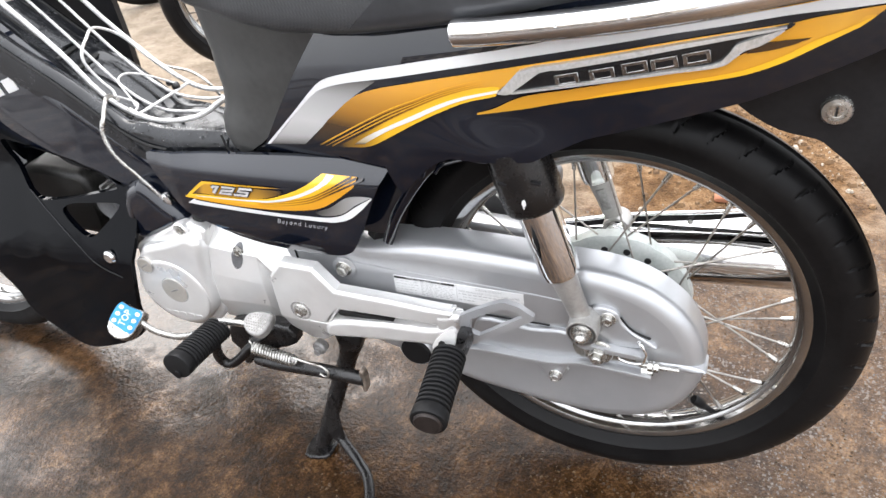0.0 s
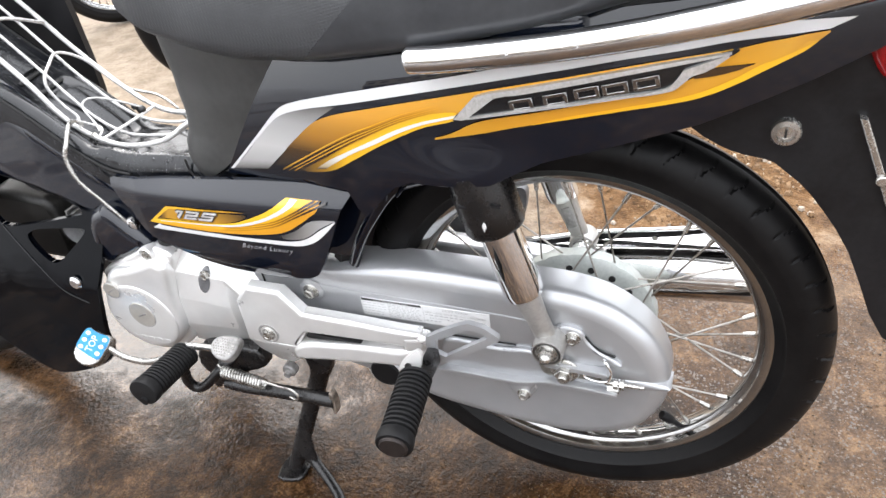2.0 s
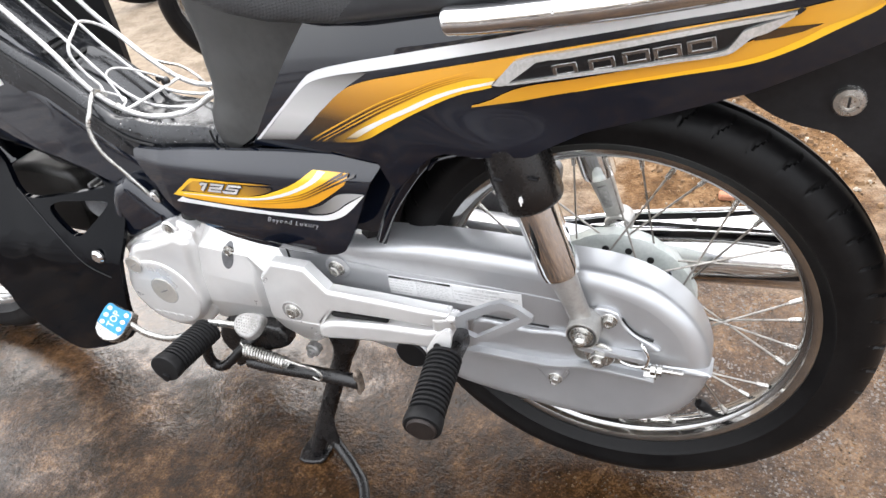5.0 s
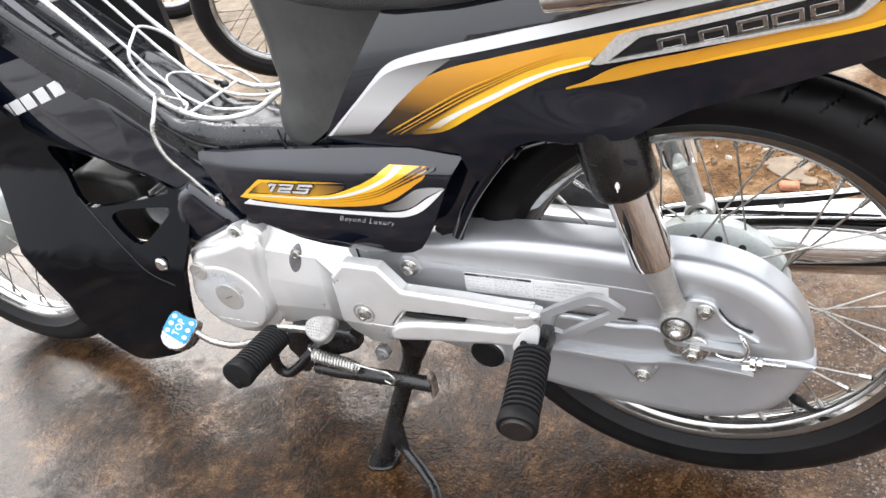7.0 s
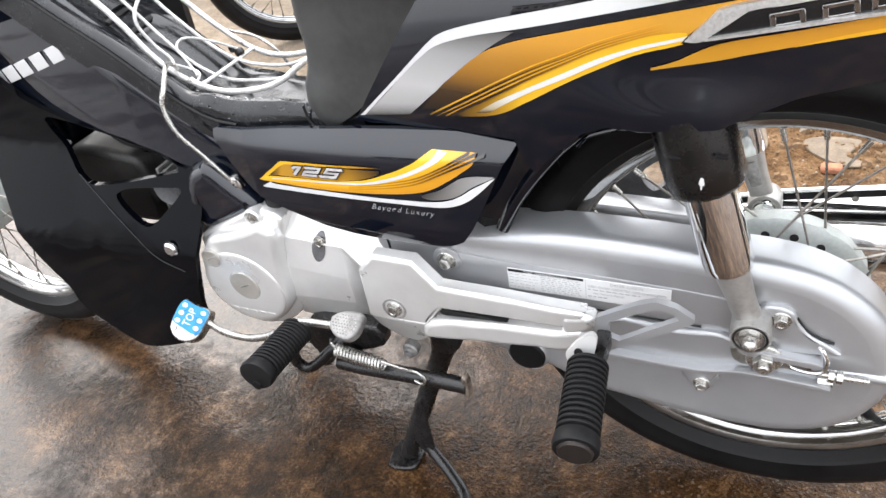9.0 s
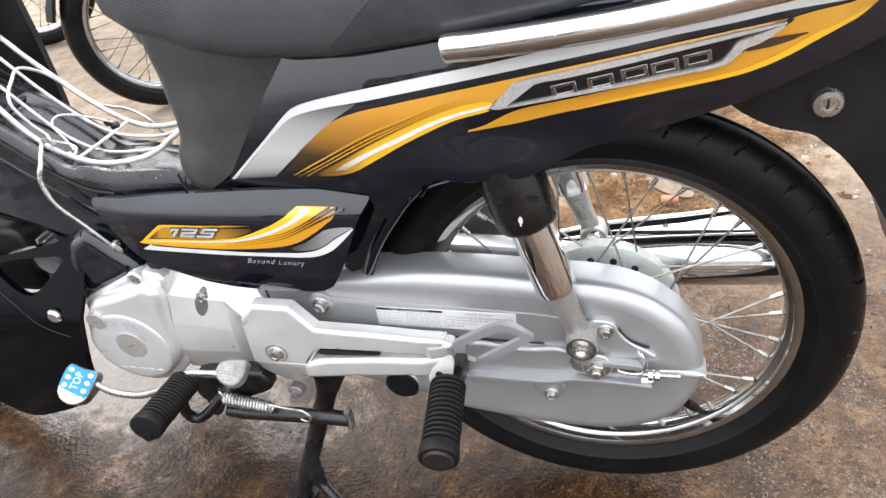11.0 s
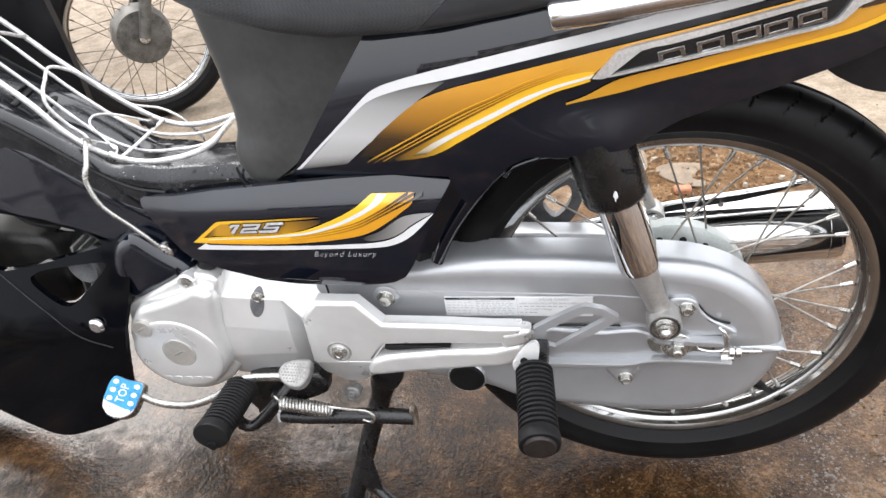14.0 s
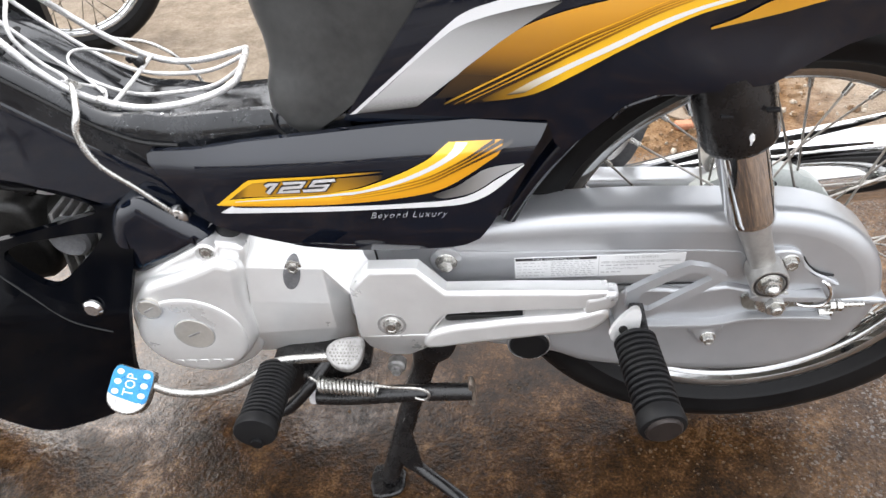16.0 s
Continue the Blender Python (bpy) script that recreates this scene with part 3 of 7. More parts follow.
def grit_field(count, seed):
    """Low rounded grains set close together in the rough concrete by and behind the rear wheel, one mesh."""
    rnd = random.Random(seed)
    pts, faces = [], []
    while len(faces) < count * 6:
        x, y = rnd.uniform(-0.30, 0.75), rnd.uniform(-0.35, 0.66)
        thick = max((x - 0.02) / 0.20, min((y - 0.12) / 0.16, (x + 0.42) / 0.25)) + 0.5 * noise.noise((x * 6, y * 6, 5))
        if rnd.random() > thick:
            continue
        r = 0.0013 + 0.0030 * rnd.random() ** 1.7
        near = max(0.0, 1 - max(abs(x + 0.5) / 2.2, abs(y - 0.5) / 2.0))
        z0 = 0.006 * near * noise.noise((x * 2.1, y * 2.1, 3)) + 0.0025 * min(near * 3, 1) * noise.noise((x * 11, y * 11, 7)) - 0.003
        a, n0 = rnd.random() * 6.3, len(pts)
        for k in range(6):
            q = r * rnd.uniform(0.75, 1.3)
            pts.append((x + q * math.cos(a + k * 1.047), y + q * math.sin(a + k * 1.047), z0 - 0.0012))
        pts.append((x + rnd.uniform(-0.25, 0.25) * r, y + rnd.uniform(-0.25, 0.25) * r, z0 + r * rnd.uniform(0.10, 0.38)))
        faces += [(n0 + k, n0 + (k + 1) % 6, n0 + 6) for k in range(6)]
    me = bpy.data.meshes.new("grit")
    me.from_pydata(pts, [], faces)
    me.polygons.foreach_set("use_smooth", [True] * len(faces))
    me.materials.append(WET_GRIT)
    return tagged(new("grit", me), "wet brown grit standing out of the rough concrete", "grit", kind="stuff")


grit_field(36000, 17)
sand_grains(6000, 8)
crumbs("dirt", 900, -0.10, 0.38, 0.62, 1.25, 0.002, 0.011, DIRT, "brown dirt and leaf crumbs on the concrete", 3)
crumbs("gravel", 260, -0.15, 0.65, 0.55, 1.45, 0.002, 0.010, GRIT, "pale stone grit scattered behind the wheel", 4)
flake = part("concrete_flake", cushion([(0.057, 0.852), (0.094, 0.874), (0.150, 0.872), (0.166, 0.858), (0.136, 0.800), (0.163, 0.785), (0.158, 0.762), (0.122, 0.766), (0.073, 0.806)], 0, 0.004, 0.002, 2, 2), PALE_DIRT)
flake.data.transform(Matrix.Rotation(radians(90), 4, "X") @ Matrix.Diagonal((1, 1, -1, 1)))
tagged(flake, "pale broken concrete flake lying in the dirt", "rubble")
chip = part("brick_chip", block(0.090, 0.128, 0.732, 0.758, -0.002, 0.013, 0.004, 1), worn(material("broken_brick", (0.35, 0.14, 0.07), 0.85), 40, (0.22, 0.09, 0.05), (0.46, 0.20, 0.11), 0.8, 0.95))
tagged(chip, "small broken red brick chip in the dirt", "rubble")


# ---- street front behind the camera, seen in the gloss of the panels ----
PLASTER = worn(material("weathered_plaster", (0.32, 0.29, 0.25), 0.8), 0.8, (0.42, 0.37, 0.31), (0.66, 0.60, 0.52), 0.7, 0.9)
SHUTTER = worn(material("dark_shop_shutter", (0.05, 0.05, 0.055), 0.5), 1.5, (0.03, 0.03, 0.032), (0.08, 0.08, 0.085), 0.4, 0.6)


def street_block(name, x0, x1, y0, y1, storeys, label):
    o = thing(name, label, "building", at=(0, 0, 0))
    top = 3.4 * storeys
    part("wall", block(x0, x1, y0, y1, 0, top, 0.02, 1), PLASTER, o, "weathered plaster wall")
    part("roof", block(x0 - 0.3, x1 + 0.3, y0 - 0.3, y1 + 0.4, top, top + 0.35, 0.03, 1), SHUTTER, o)
    for k in range(storeys):
        x = x0 + 0.5
        while x + 2.2 < x1:
            if k == 0:
                part("shutter", block(x, x + 2.2, y1 - 0.05, y1 + 0.04, 0.05, 2.7, 0.01, 1), SHUTTER, o, "dark shop shutter")
            else:
                w = part("window", block(x + 0.4, x + 1.8, y1 - 0.05, y1 + 0.03, k * 3.4 + 0.9, k * 3.4 + 2.4, 0.01, 1), SHUTTER, o, "dark window")
            x += 2.7
        if k:
            part("balcony", block(x0 + 0.2, x1 - 0.2, y1, y1 + 0.9, k * 3.4 - 0.15, k * 3.4 + 0.02, 0.01, 1), PLASTER, o)
            part("parapet", block(x0 + 0.2, x1 - 0.2, y1 + 0.82, y1 + 0.9, k * 3.4 + 0.02, k * 3.4 + 0.75, 0.01, 1), PLASTER, o)
    return o


street_block("apartment_building", -19.0, -3.0, -58.0, -46.0, 3, "weathered plaster apartment building with balconies")
street_block("shop_house", 9.0, 24.0, -58.0, -47.0, 1, "weathered plaster shop house with shutters")
street_block("town_house", -36.0, -20.5, -58.0, -45.0, 2, "weathered plaster town house with balconies")


# ---- wheels ----
def groove(a, y):
    """Depth of the tread pattern at angle a and offset y."""
    if abs(y) < 0.0022:
        return 0.003
    s = 1 if y > 0 else -1
    u = (a * 0.285 / 0.036 + s * (abs(y) - 0.004) / 0.034 * 0.75 + (0.25 if s > 0 else 0)) % 1.0
    return 0.0032 if u < 0.085 and 0.016 < abs(y) < 0.0325 else 0.0


def tyre_mesh(detail=True):
    outer = []
    for k in range(25):
        a = math.pi * (k / 24) - math.pi / 2
        y = 0.036 * math.sin(a)
        r = 0.249 + 0.036 * math.cos(a) ** 0.9
        outer.append((y, r))
    prof = [(-0.022, 0.222), (-0.029, 0.231), (-0.0312, 0.2335), (-0.0328, 0.2345), (-0.0322, 0.2368), *outer, (0.029, 0.231), (0.022, 0.222), (0.0, 0.226)]
    seg = 1100 if detail else 72
    bm = lathe(prof, seg)
    if detail:
        for v in bm.verts:
            r = math.hypot(v.co.x, v.co.z)
            if r > 0.262:
                d = groove(math.atan2(v.co.z, v.co.x), v.co.y)
                v.co.x *= (r - d) / r
                v.co.z *= (r - d) / r
    return bm


def rim_mesh(seg=120):
    half = [(-0.0195, 0.2285), (-0.0225, 0.2282), (-0.0240, 0.2262), (-0.0232, 0.2238), (-0.0205, 0.2222), (-0.0202, 0.2155), (-0.0188, 0.2128), (-0.0125, 0.2116), (-0.0106, 0.2078), (-0.0070, 0.2055), (-0.002, 0.2045)]
    inner = [(-y, r) for y, r in reversed(half)]
    back = [(0.016, 0.222), (0.006, 0.212), (-0.006, 0.212), (-0.016, 0.222)]
    return lathe(half + inner + back, seg)


def spoke_set(wheel, flange=0.052, width=0.026, mat=None, nip=None, count=36):
    first = None
    for i in range(count):
        side = -1 if i % 2 else 1
        a = 2 * math.pi * i / count + radians(3.7)
        cross = (1 if (i // 2) % 2 else -1) * radians(62)
        start = Vector((flange * math.cos(a + cross), side * width, flange * math.sin(a + cross)))
        stop = Vector((0.2035 * math.cos(a), side * 0.004, 0.2035 * math.sin(a)))
        d = (stop - start).normalized()
        sp = part("spoke", sweep(bmesh.new(), [start, start.lerp(stop, 0.5), stop], 0.00125, 6), mat or SPOKE, wheel, sharp=0)
        ni = part("nipple", sweep(bmesh.new(), [stop - d * 0.013, stop - d * 0.003, stop], [0.0026, 0.0030, 0.0030], 8), nip or ZINC, wheel, sharp=50)


bike = thing("motorcycle", "wet black underbone motorcycle with orange stripes on its centre stand", "motorcycle", at=(0, 0, H0))

wheel = part("rear_wheel", rim_mesh(), RIM, bike, "wet chrome spoked wheel rim")
part("tyre", tyre_mesh(), TYRE, wheel, "black grooved road tyre")
spoke_set(wheel)


def hub_mesh():
    prof = [(-0.034, 0.0001), (-0.034, 0.040), (-0.030, 0.058), (-0.025, 0.060), (-0.022, 0.058), (-0.018, 0.046), (0.004, 0.048), (0.010, 0.086),
            (0.014, 0.0925), (0.030, 0.0925), (0.036, 0.088), (0.042, 0.070), (0.046, 0.03), (0.046, 0.0001)]
    bm = lathe(prof, 72, closed=False)
    for v in bm.verts:
        r = math.hypot(v.co.x, v.co.z)
        if r > 0.08:
            k = 1 - 0.018 * max(0, math.cos(18 * math.atan2(v.co.z, v.co.x)))
            v.co.x *= k
            v.co.z *= k
    return bm


hub = part("hub", hub_mesh(), HUB, wheel, "dusty grey cast hub with spoke holes")
for i in range(18):
    a = 2 * math.pi * i / 18
    part("spoke_hole", moved(disc(0, 0, 0, 0.0042, 0.002, seg=12), pose(0.076 * math.cos(a), 0.0085, 0.076 * math.sin(a)) @ Matrix.Rotation(radians(0), 4, "X")), DARK, hub)
va = radians(-50.5)
part("valve", sweep(bmesh.new(), [Vector((r * math.cos(va), -0.004 - (0.2 - r) * 0.3, r * math.sin(va))) for r in (0.206, 0.190, 0.187, 0.172, 0.170)],
                    [0.004, 0.004, 0.0065, 0.0065, 0.005], 12), RUBBER, wheel, "black rubber valve cap")

front = part("front_wheel", rim_mesh(96), RIM, bike, "dull chrome front wheel rim")
front.matrix_basis = pose(-1.262, 0.012, -0.021)
part("tyre", tyre_mesh(False), TYRE, front, "black grooved road tyre")
spoke_set(front, 0.045, 0.03)
part("hub", lathe([(-0.05, 0.0001), (-0.05, 0.05), (-0.03, 0.058), (0.03, 0.058), (0.05, 0.04), (0.05, 0.0001)], 48, closed=False), HUB, front)

# ---- front fork and fender, mostly behind the leg shield ----
for s in (-1, 1):
    part("fork_leg", tube([(-1.262, 0.012 + s * 0.075, -0.03), (-1.16, 0.012 + s * 0.075, 0.22), (-1.07, 0.012 + s * 0.075, 0.45)], 0.019, 16, 3), BLACK_DULL, bike)
fb = lathe([(-0.05, 0.285), (-0.056, 0.30), (-0.04, 0.314), (0, 0.318), (0.04, 0.314), (0.056, 0.30), (0.05, 0.285), (0.04, 0.300), (0, 0.306), (-0.04, 0.300)], 40, start=15, end=150)
part("front_fender", moved(fb, pose(-1.262, 0.012, -0.021)), BLACK, bike, "glossy black front fender")


# ---- chain case ----
CF = -0.078         # face of the chain case
case_outline = [(-0.45, 0.03), (-0.445, 0.082), (-0.37, 0.098), (-0.285, 0.103), (-0.209, 0.108), (-0.13, 0.108), (-0.05, 0.104), (0.0, 0.101), (0.035, 0.093), (0.066, 0.077),
                (0.094, 0.05), (0.111, 0.015), (0.1165, -0.017), (0.111, -0.052), (0.092, -0.089), (0.062, -0.113), (0.025, -0.126), (-0.02, -0.13), (-0.09, -0.126), (-0.18, -0.112),
                (-0.225, -0.092), (-0.30, -0.075), (-0.37, -0.055), (-0.44, -0.03)]
case = part("chain_case", cushion(case_outline, -0.03, CF, 0.018, 4, 6, reach=1.15), SILVER, bike, "silver painted closed chain case")
band_top = [(-0.33, 0.070), (-0.25, 0.069), (-0.15, 0.066), (-0.06, 0.062), (-0.035, 0.056), (-0.030, 0.030), (-0.06, 0.022), (-0.15, 0.0225), (-0.25, 0.027), (-0.33, 0.032)]
part("case_band", cushion(band_top, CF + 0.004, CF - 0.0012, 0.0012, 4, 2), SILVER, case, "flat pressed band")
part("case_ridge", cushion([(-0.04, -0.008), (0.05, -0.011), (0.1, -0.009), (0.119, -0.015), (0.1, -0.021), (0.05, -0.024), (-0.04, -0.02)], -0.05, CF - 0.003, 0.005, 4, 3), SILVER, case)
part("seam", tube([(-0.318, CF - 0.0012, 0.0275), (-0.285, CF - 0.0013, 0.026), (-0.177, CF - 0.0013, 0.0205), (-0.06, CF - 0.0010, 0.0190)], 0.0011, 6), DARK, case, "thin dark joint")
part("case_tab", cushion([(-0.086, -0.028), (-0.038, -0.028), (-0.043, -0.052), (-0.053, -0.068), (-0.063, -0.068), (-0.073, -0.052)], CF + 0.002, CF - 0.005, 0.003, 4, 3), SILVER, case)
part("bolt_gusset", cushion([(-0.0756, -0.0480), (-0.0394, -0.0450), (-0.0430, -0.0600), (-0.0480, -0.0690), (-0.0560, -0.0710), (-0.0630, -0.0660)], CF + 0.004, CF - 0.0035, 0.002, 3, 3), SILVER, case)
part("bolt", hex_bolt(-0.0540, CF - 0.004, -0.0595, 0.0060, 0.008), ZINC, case)
part("bolt", hex_bolt(-0.3275, CF - 0.0035, 0.0615, 0.0078, 0.009), ZINC, case)
part("bolt_boss", moved(lathe([(0, 0.0165), (-0.002, 0.0165), (-0.0035, 0.0135), (-0.0035, 0.0001)], 24, closed=False), pose(-0.3275, CF - 0.0005, 0.0615)), SILVER, case)
part("top_lug", cushion([(-0.012, 0.056), (0.004, 0.063), (0.018, 0.058), (0.024, 0.046), (0.036, 0.032), (0.052, 0.023), (0.060, 0.012), (-0.012, 0.010)], CF + 0.002, CF - 0.006, 0.003, 4, 3), SILVER, case)
part("lug_shadow_gap", tube([(0.022, CF - 0.002, 0.050), (0.030, CF - 0.002, 0.038), (0.042, CF - 0.002, 0.029), (0.056, CF - 0.002, 0.0245)], 0.0015, 6), DARK, case)
part("bolt", hex_bolt(0.009, CF - 0.005, 0.048, 0.0064, 0.008), ZINC, case)
part("plug_ring", moved(lathe([(0.01, 0.0245), (-0.001, 0.0245), (-0.0025, 0.0228), (-0.001, 0.0216), (-0.001, 0.0001)], 32, closed=False), pose(-0.246, CF - 0.001, -0.0680)), SILVER, case)
part("rubber_plug", moved(disc(0, 0, 0, 0.0218, 0.004, 0.002, 32), pose(-0.246, CF - 0.002, -0.0680)), RUBBER, case, "black rubber inspection plug")

LY = CF - 0.0012
sticker = part("label_plate", block(-0.2585, -0.0900, LY - 0.0010, LY + 0.0002, 0.0335, 0.0615, 0.0003, 1), WHITE, case, "white printed information label")
part("heading_bar", block(-0.2575, -0.1765, LY - 0.0014, LY - 0.0008, 0.0575, 0.0610, 0.0002, 1), LETTER_BLACK, sticker)
words("heading", "TIRE INFORMATION", 0.0040, facing(-0.217, LY - 0.0018, 0.0592), WHITE, sticker, 0.0001, 0, 1.35)
words("heading", "DRIVE CHAIN", 0.0046, facing(-0.133, LY - 0.0013, 0.0580), LETTER_GREY, sticker, 0.0001, 0, 1.2)
words("line", "KEEP CHAIN ADJUSTED AND LUBRICATED", 0.0039, facing(-0.133, LY - 0.0013, 0.0525), LETTER_GREY, sticker, 0.0001, 0, 1.05)
words("line", "See Owner's Manual", 0.0036, facing(-0.151, LY - 0.0013, 0.0440), LETTER_GREY, sticker, 0.0001, 0, 1.05)
rng = random.Random(5)


def text_bars(x0, x1, rows, z0, step, high):
    for row in range(rows):
        z, x = z0 - row * step, x0
        while x < x1 - 0.003:
            w = rng.uniform(0.002, 0.006)
            part("text_bar", block(x, min(x + w, x1), LY - 0.0013, LY - 0.0009, z, z + high, 0.0001, 1), LETTER_GREY, sticker)
            x += w + rng.uniform(0.0010, 0.0022)


text_bars(-0.2565, -0.225, 5, 0.0540, 0.0042, 0.0008)
text_bars(-0.222, -0.1775, 8, 0.0548, 0.0026, 0.0008)
text_bars(-0.172, -0.118, 1, 0.0475, 0.0040, 0.0013)
text_bars(-0.172, -0.150, 1, 0.0385, 0.0040, 0.0013)
text_bars(-0.115, -0.096, 1, 0.0385, 0.0040, 0.0013)
part("drawing", tube([(-0.115, LY - 0.0012, 0.0445), (-0.108, LY - 0.0012, 0.0465), (-0.098, LY - 0.0012, 0.0465), (-0.095, LY - 0.0012, 0.0445), (-0.099, LY - 0.0012, 0.0430), (-0.109, LY - 0.0012, 0.0425)], 0.0005, 5, 5, True), LETTER_GREY, sticker)
part("frame_line", block(-0.1745, -0.1740, LY - 0.0013, LY - 0.0008, 0.0345, 0.0610, 0.0001, 1), LETTER_GREY, sticker)

# ---- swingarm end, chain adjuster and axle ----
SF = CF - 0.007
arm_end = part("swingarm_end", cushion([(-0.150, 0.014), (-0.115, 0.017), (-0.08, 0.014), (-0.045, 0.018), (-0.02, 0.012), (0.03, 0.007), (0.050, -0.002), (0.053, -0.024), (0.03, -0.026), (-0.02, -0.023), (-0.06, -0.031), (-0.11, -0.033), (-0.155, -0.028)],
                                      -0.06, SF, 0.004, 4, 3), SILVER, bike, "silver swingarm end")
part("lower_flange", cushion([(-0.15, -0.026), (-0.06, -0.0265), (-0.02, -0.0185), (0.052, -0.0205), (0.053, -0.0265), (-0.02, -0.0235), (-0.06, -0.0315), (-0.15, -0.033)], SF + 0.01, SF - 0.010, 0.0015, 3, 2), SILVER, arm_end)
part("upper_flange", cushion([(-0.02, 0.0125), (0.02, 0.0095), (0.047, 0.008), (0.047, 0.001), (0.02, 0.002), (-0.02, 0.0045)], SF + 0.01, SF - 0.009, 0.0015, 3, 2), SILVER, arm_end)
part("adjuster_plate", cushion([(-0.030, -0.001), (-0.026, 0.007), (0.012, 0.006), (0.024, 0.001), (0.040, -0.003), (0.040, -0.010), (0.02, -0.011), (-0.02, -0.014)], SF + 0.002, SF - 0.003, 0.0006, 3, 2), worn(material("dull_zinc_plate", (0.3, 0.3, 0.28), 0.35, 0.8), 60, (0.22, 0.22, 0.20), (0.40, 0.40, 0.37), 0.25, 0.4), arm_end, "zinc plated chain adjuster plate")
part("adjuster_hook", tube([(0.022, SF - 0.005, 0.000), (0.025, SF - 0.006, -0.004), (0.038, SF - 0.007, -0.006), (0.050, SF - 0.007, -0.003), (0.053, SF - 0.007, 0.010), (0.048, SF - 0.006, 0.022), (0.044, SF - 0.002, 0.024)], 0.0019, 8), CHROME, arm_end)
part("adjuster_bolt", join(sweep(bmesh.new(), [Vector((0.046, SF - 0.005, -0.008)), Vector((0.090, SF - 0.004, -0.008))], 0.0027, 10),
                           sweep(bmesh.new(), [Vector((0.056, SF - 0.005, -0.008)), Vector((0.061, SF - 0.005, -0.008))], 0.0062, 6),
                           sweep(bmesh.new(), [Vector((0.063, SF - 0.005, -0.008)), Vector((0.068, SF - 0.005, -0.008))], 0.0062, 6)), ZINC, arm_end, "zinc threaded adjuster bolt with nuts")
part("end_bolt", sweep(bmesh.new(), [Vector((0.049, SF - 0.002, -0.020)), Vector((0.062, SF - 0.002, -0.019))], 0.005, 6), ZINC, arm_end)
part("axle_nut", hex_bolt(0.0, SF - 0.003, 0.0, 0.0105, 0.013, 1.65, 0.2, True), ZINC, bike, "zinc hexagon axle nut with washer")


# ---- rear shock absorbers ----
LUG_CAST = worn(material("grey_cast_lug", (0.42, 0.41, 0.39), 0.36, 0.6), 30, (0.34, 0.33, 0.315), (0.47, 0.46, 0.44), 0.3, 0.42, 0.06, 900)


def shock(side):
    y = -0.092 if side < 0 else 0.110
    ax = Vector((-0.0205, 0, 0.071)).normalized()
    low = Vector((-0.0405, y, 0.1115))
    up = lambda d: low + ax * d
    upper = part("shock_cover", sweep(bmesh.new(), [up(0.089), up(0.091), up(0.096), up(0.116), up(0.136), up(0.162)], [0.027, 0.0305, 0.0325, 0.0325, 0.0320, 0.030], 40), STEEL_BLACK, bike, "black shock absorber upper cover")
    part("shock_tube", sweep(bmesh.new(), [up(0.0), up(0.002), up(0.010), up(0.106)], [0.018, 0.0210, 0.0222, 0.0222], 40), CHROME, bike, "chrome shock absorber lower tube")
    eye = Vector((-0.0155, y, 0.0425))
    down = (eye - low).normalized()
    lug = part("shock_lug", sweep(bmesh.new(), [low + ax * 0.012, low, low + down * 0.014, low + down * 0.034, eye - down * 0.016, eye - down * 0.010], [0.0170, 0.0160, 0.0148, 0.0130, 0.0126, 0.011], 24, False, 0.85, (0, 1, 0)), LUG_CAST, bike, "cast aluminium shock mount")
    part("lug_eye", moved(lathe([(0.015, 0.0120), (0.015, 0.0172), (0.012, 0.0182), (-0.012, 0.0182), (-0.015, 0.0172), (-0.015, 0.0130)], 36), Matrix.Translation(eye - Vector((0, 0.003 * (1 if side < 0 else -1), 0)))), LUG_CAST, lug)
    if side > 0:
        slot = [low + down * 0.010, low + down * 0.020, low + down * 0.040]
        part("lug_recess", sweep(bmesh.new(), [p + Vector((0.0, -0.0125, 0)) for p in slot], [0.006, 0.007, 0.006], 12, False, 0.4, (0, 1, 0)), ENGINE_GREY, lug, "dark long recess")
        part("cap_nut", hex_bolt(eye.x, y - 0.015, eye.z, 0.0098, 0.010, 1.25), CHROME, lug)
    if side < 0:
        part("bush", moved(lathe([(0.004, 0.0160), (-0.0015, 0.0156), (-0.0015, 0.0136), (0.002, 0.0130), (0.002, 0.0001)], 32, closed=False), pose(-0.0155, -0.1085, 0.0425)), LUG_CAST, lug, "cast bush rim")
        part("cap_nut", join(hex_bolt(-0.0155, -0.1065, 0.0425, 0.0098, 0.009, 1.25), moved(lathe([(0, 0.0070), (-0.004, 0.0066), (-0.007, 0.0045), (-0.0085, 0.0001)], 20, closed=False), pose(-0.0155, -0.1150, 0.0425))), ZINC, lug, "chrome domed nut")
        mark = [(-0.0745, 0.2245), (-0.0715, 0.2265), (-0.0690, 0.2240), (-0.0675, 0.2180), (-0.0700, 0.2165), (-0.0705, 0.2120), (-0.0725, 0.2118), (-0.0735, 0.2170), (-0.0755, 0.2190)]
        part("paint_chip", moved(cushion([(-0.0717 + 0.55 * (x + 0.0717), 0.2190 + 0.72 * (z - 0.2190)) for x, z in mark], 0.001, -0.0006, 0.0003, 2, 1), Matrix.Translation((0.004, -0.1255, -0.001)) ), WHITE, upper, "small white chip")
        part("cover_tab", block(-0.094, -0.084, -0.1235, -0.119, 0.236, 0.239, 0.001), BLACK_DULL, upper)
        part("cover_tab", block(-0.060, -0.050, -0.1235, -0.119, 0.240, 0.243, 0.001), BLACK_DULL, upper)


shock(-1)
shock(1)

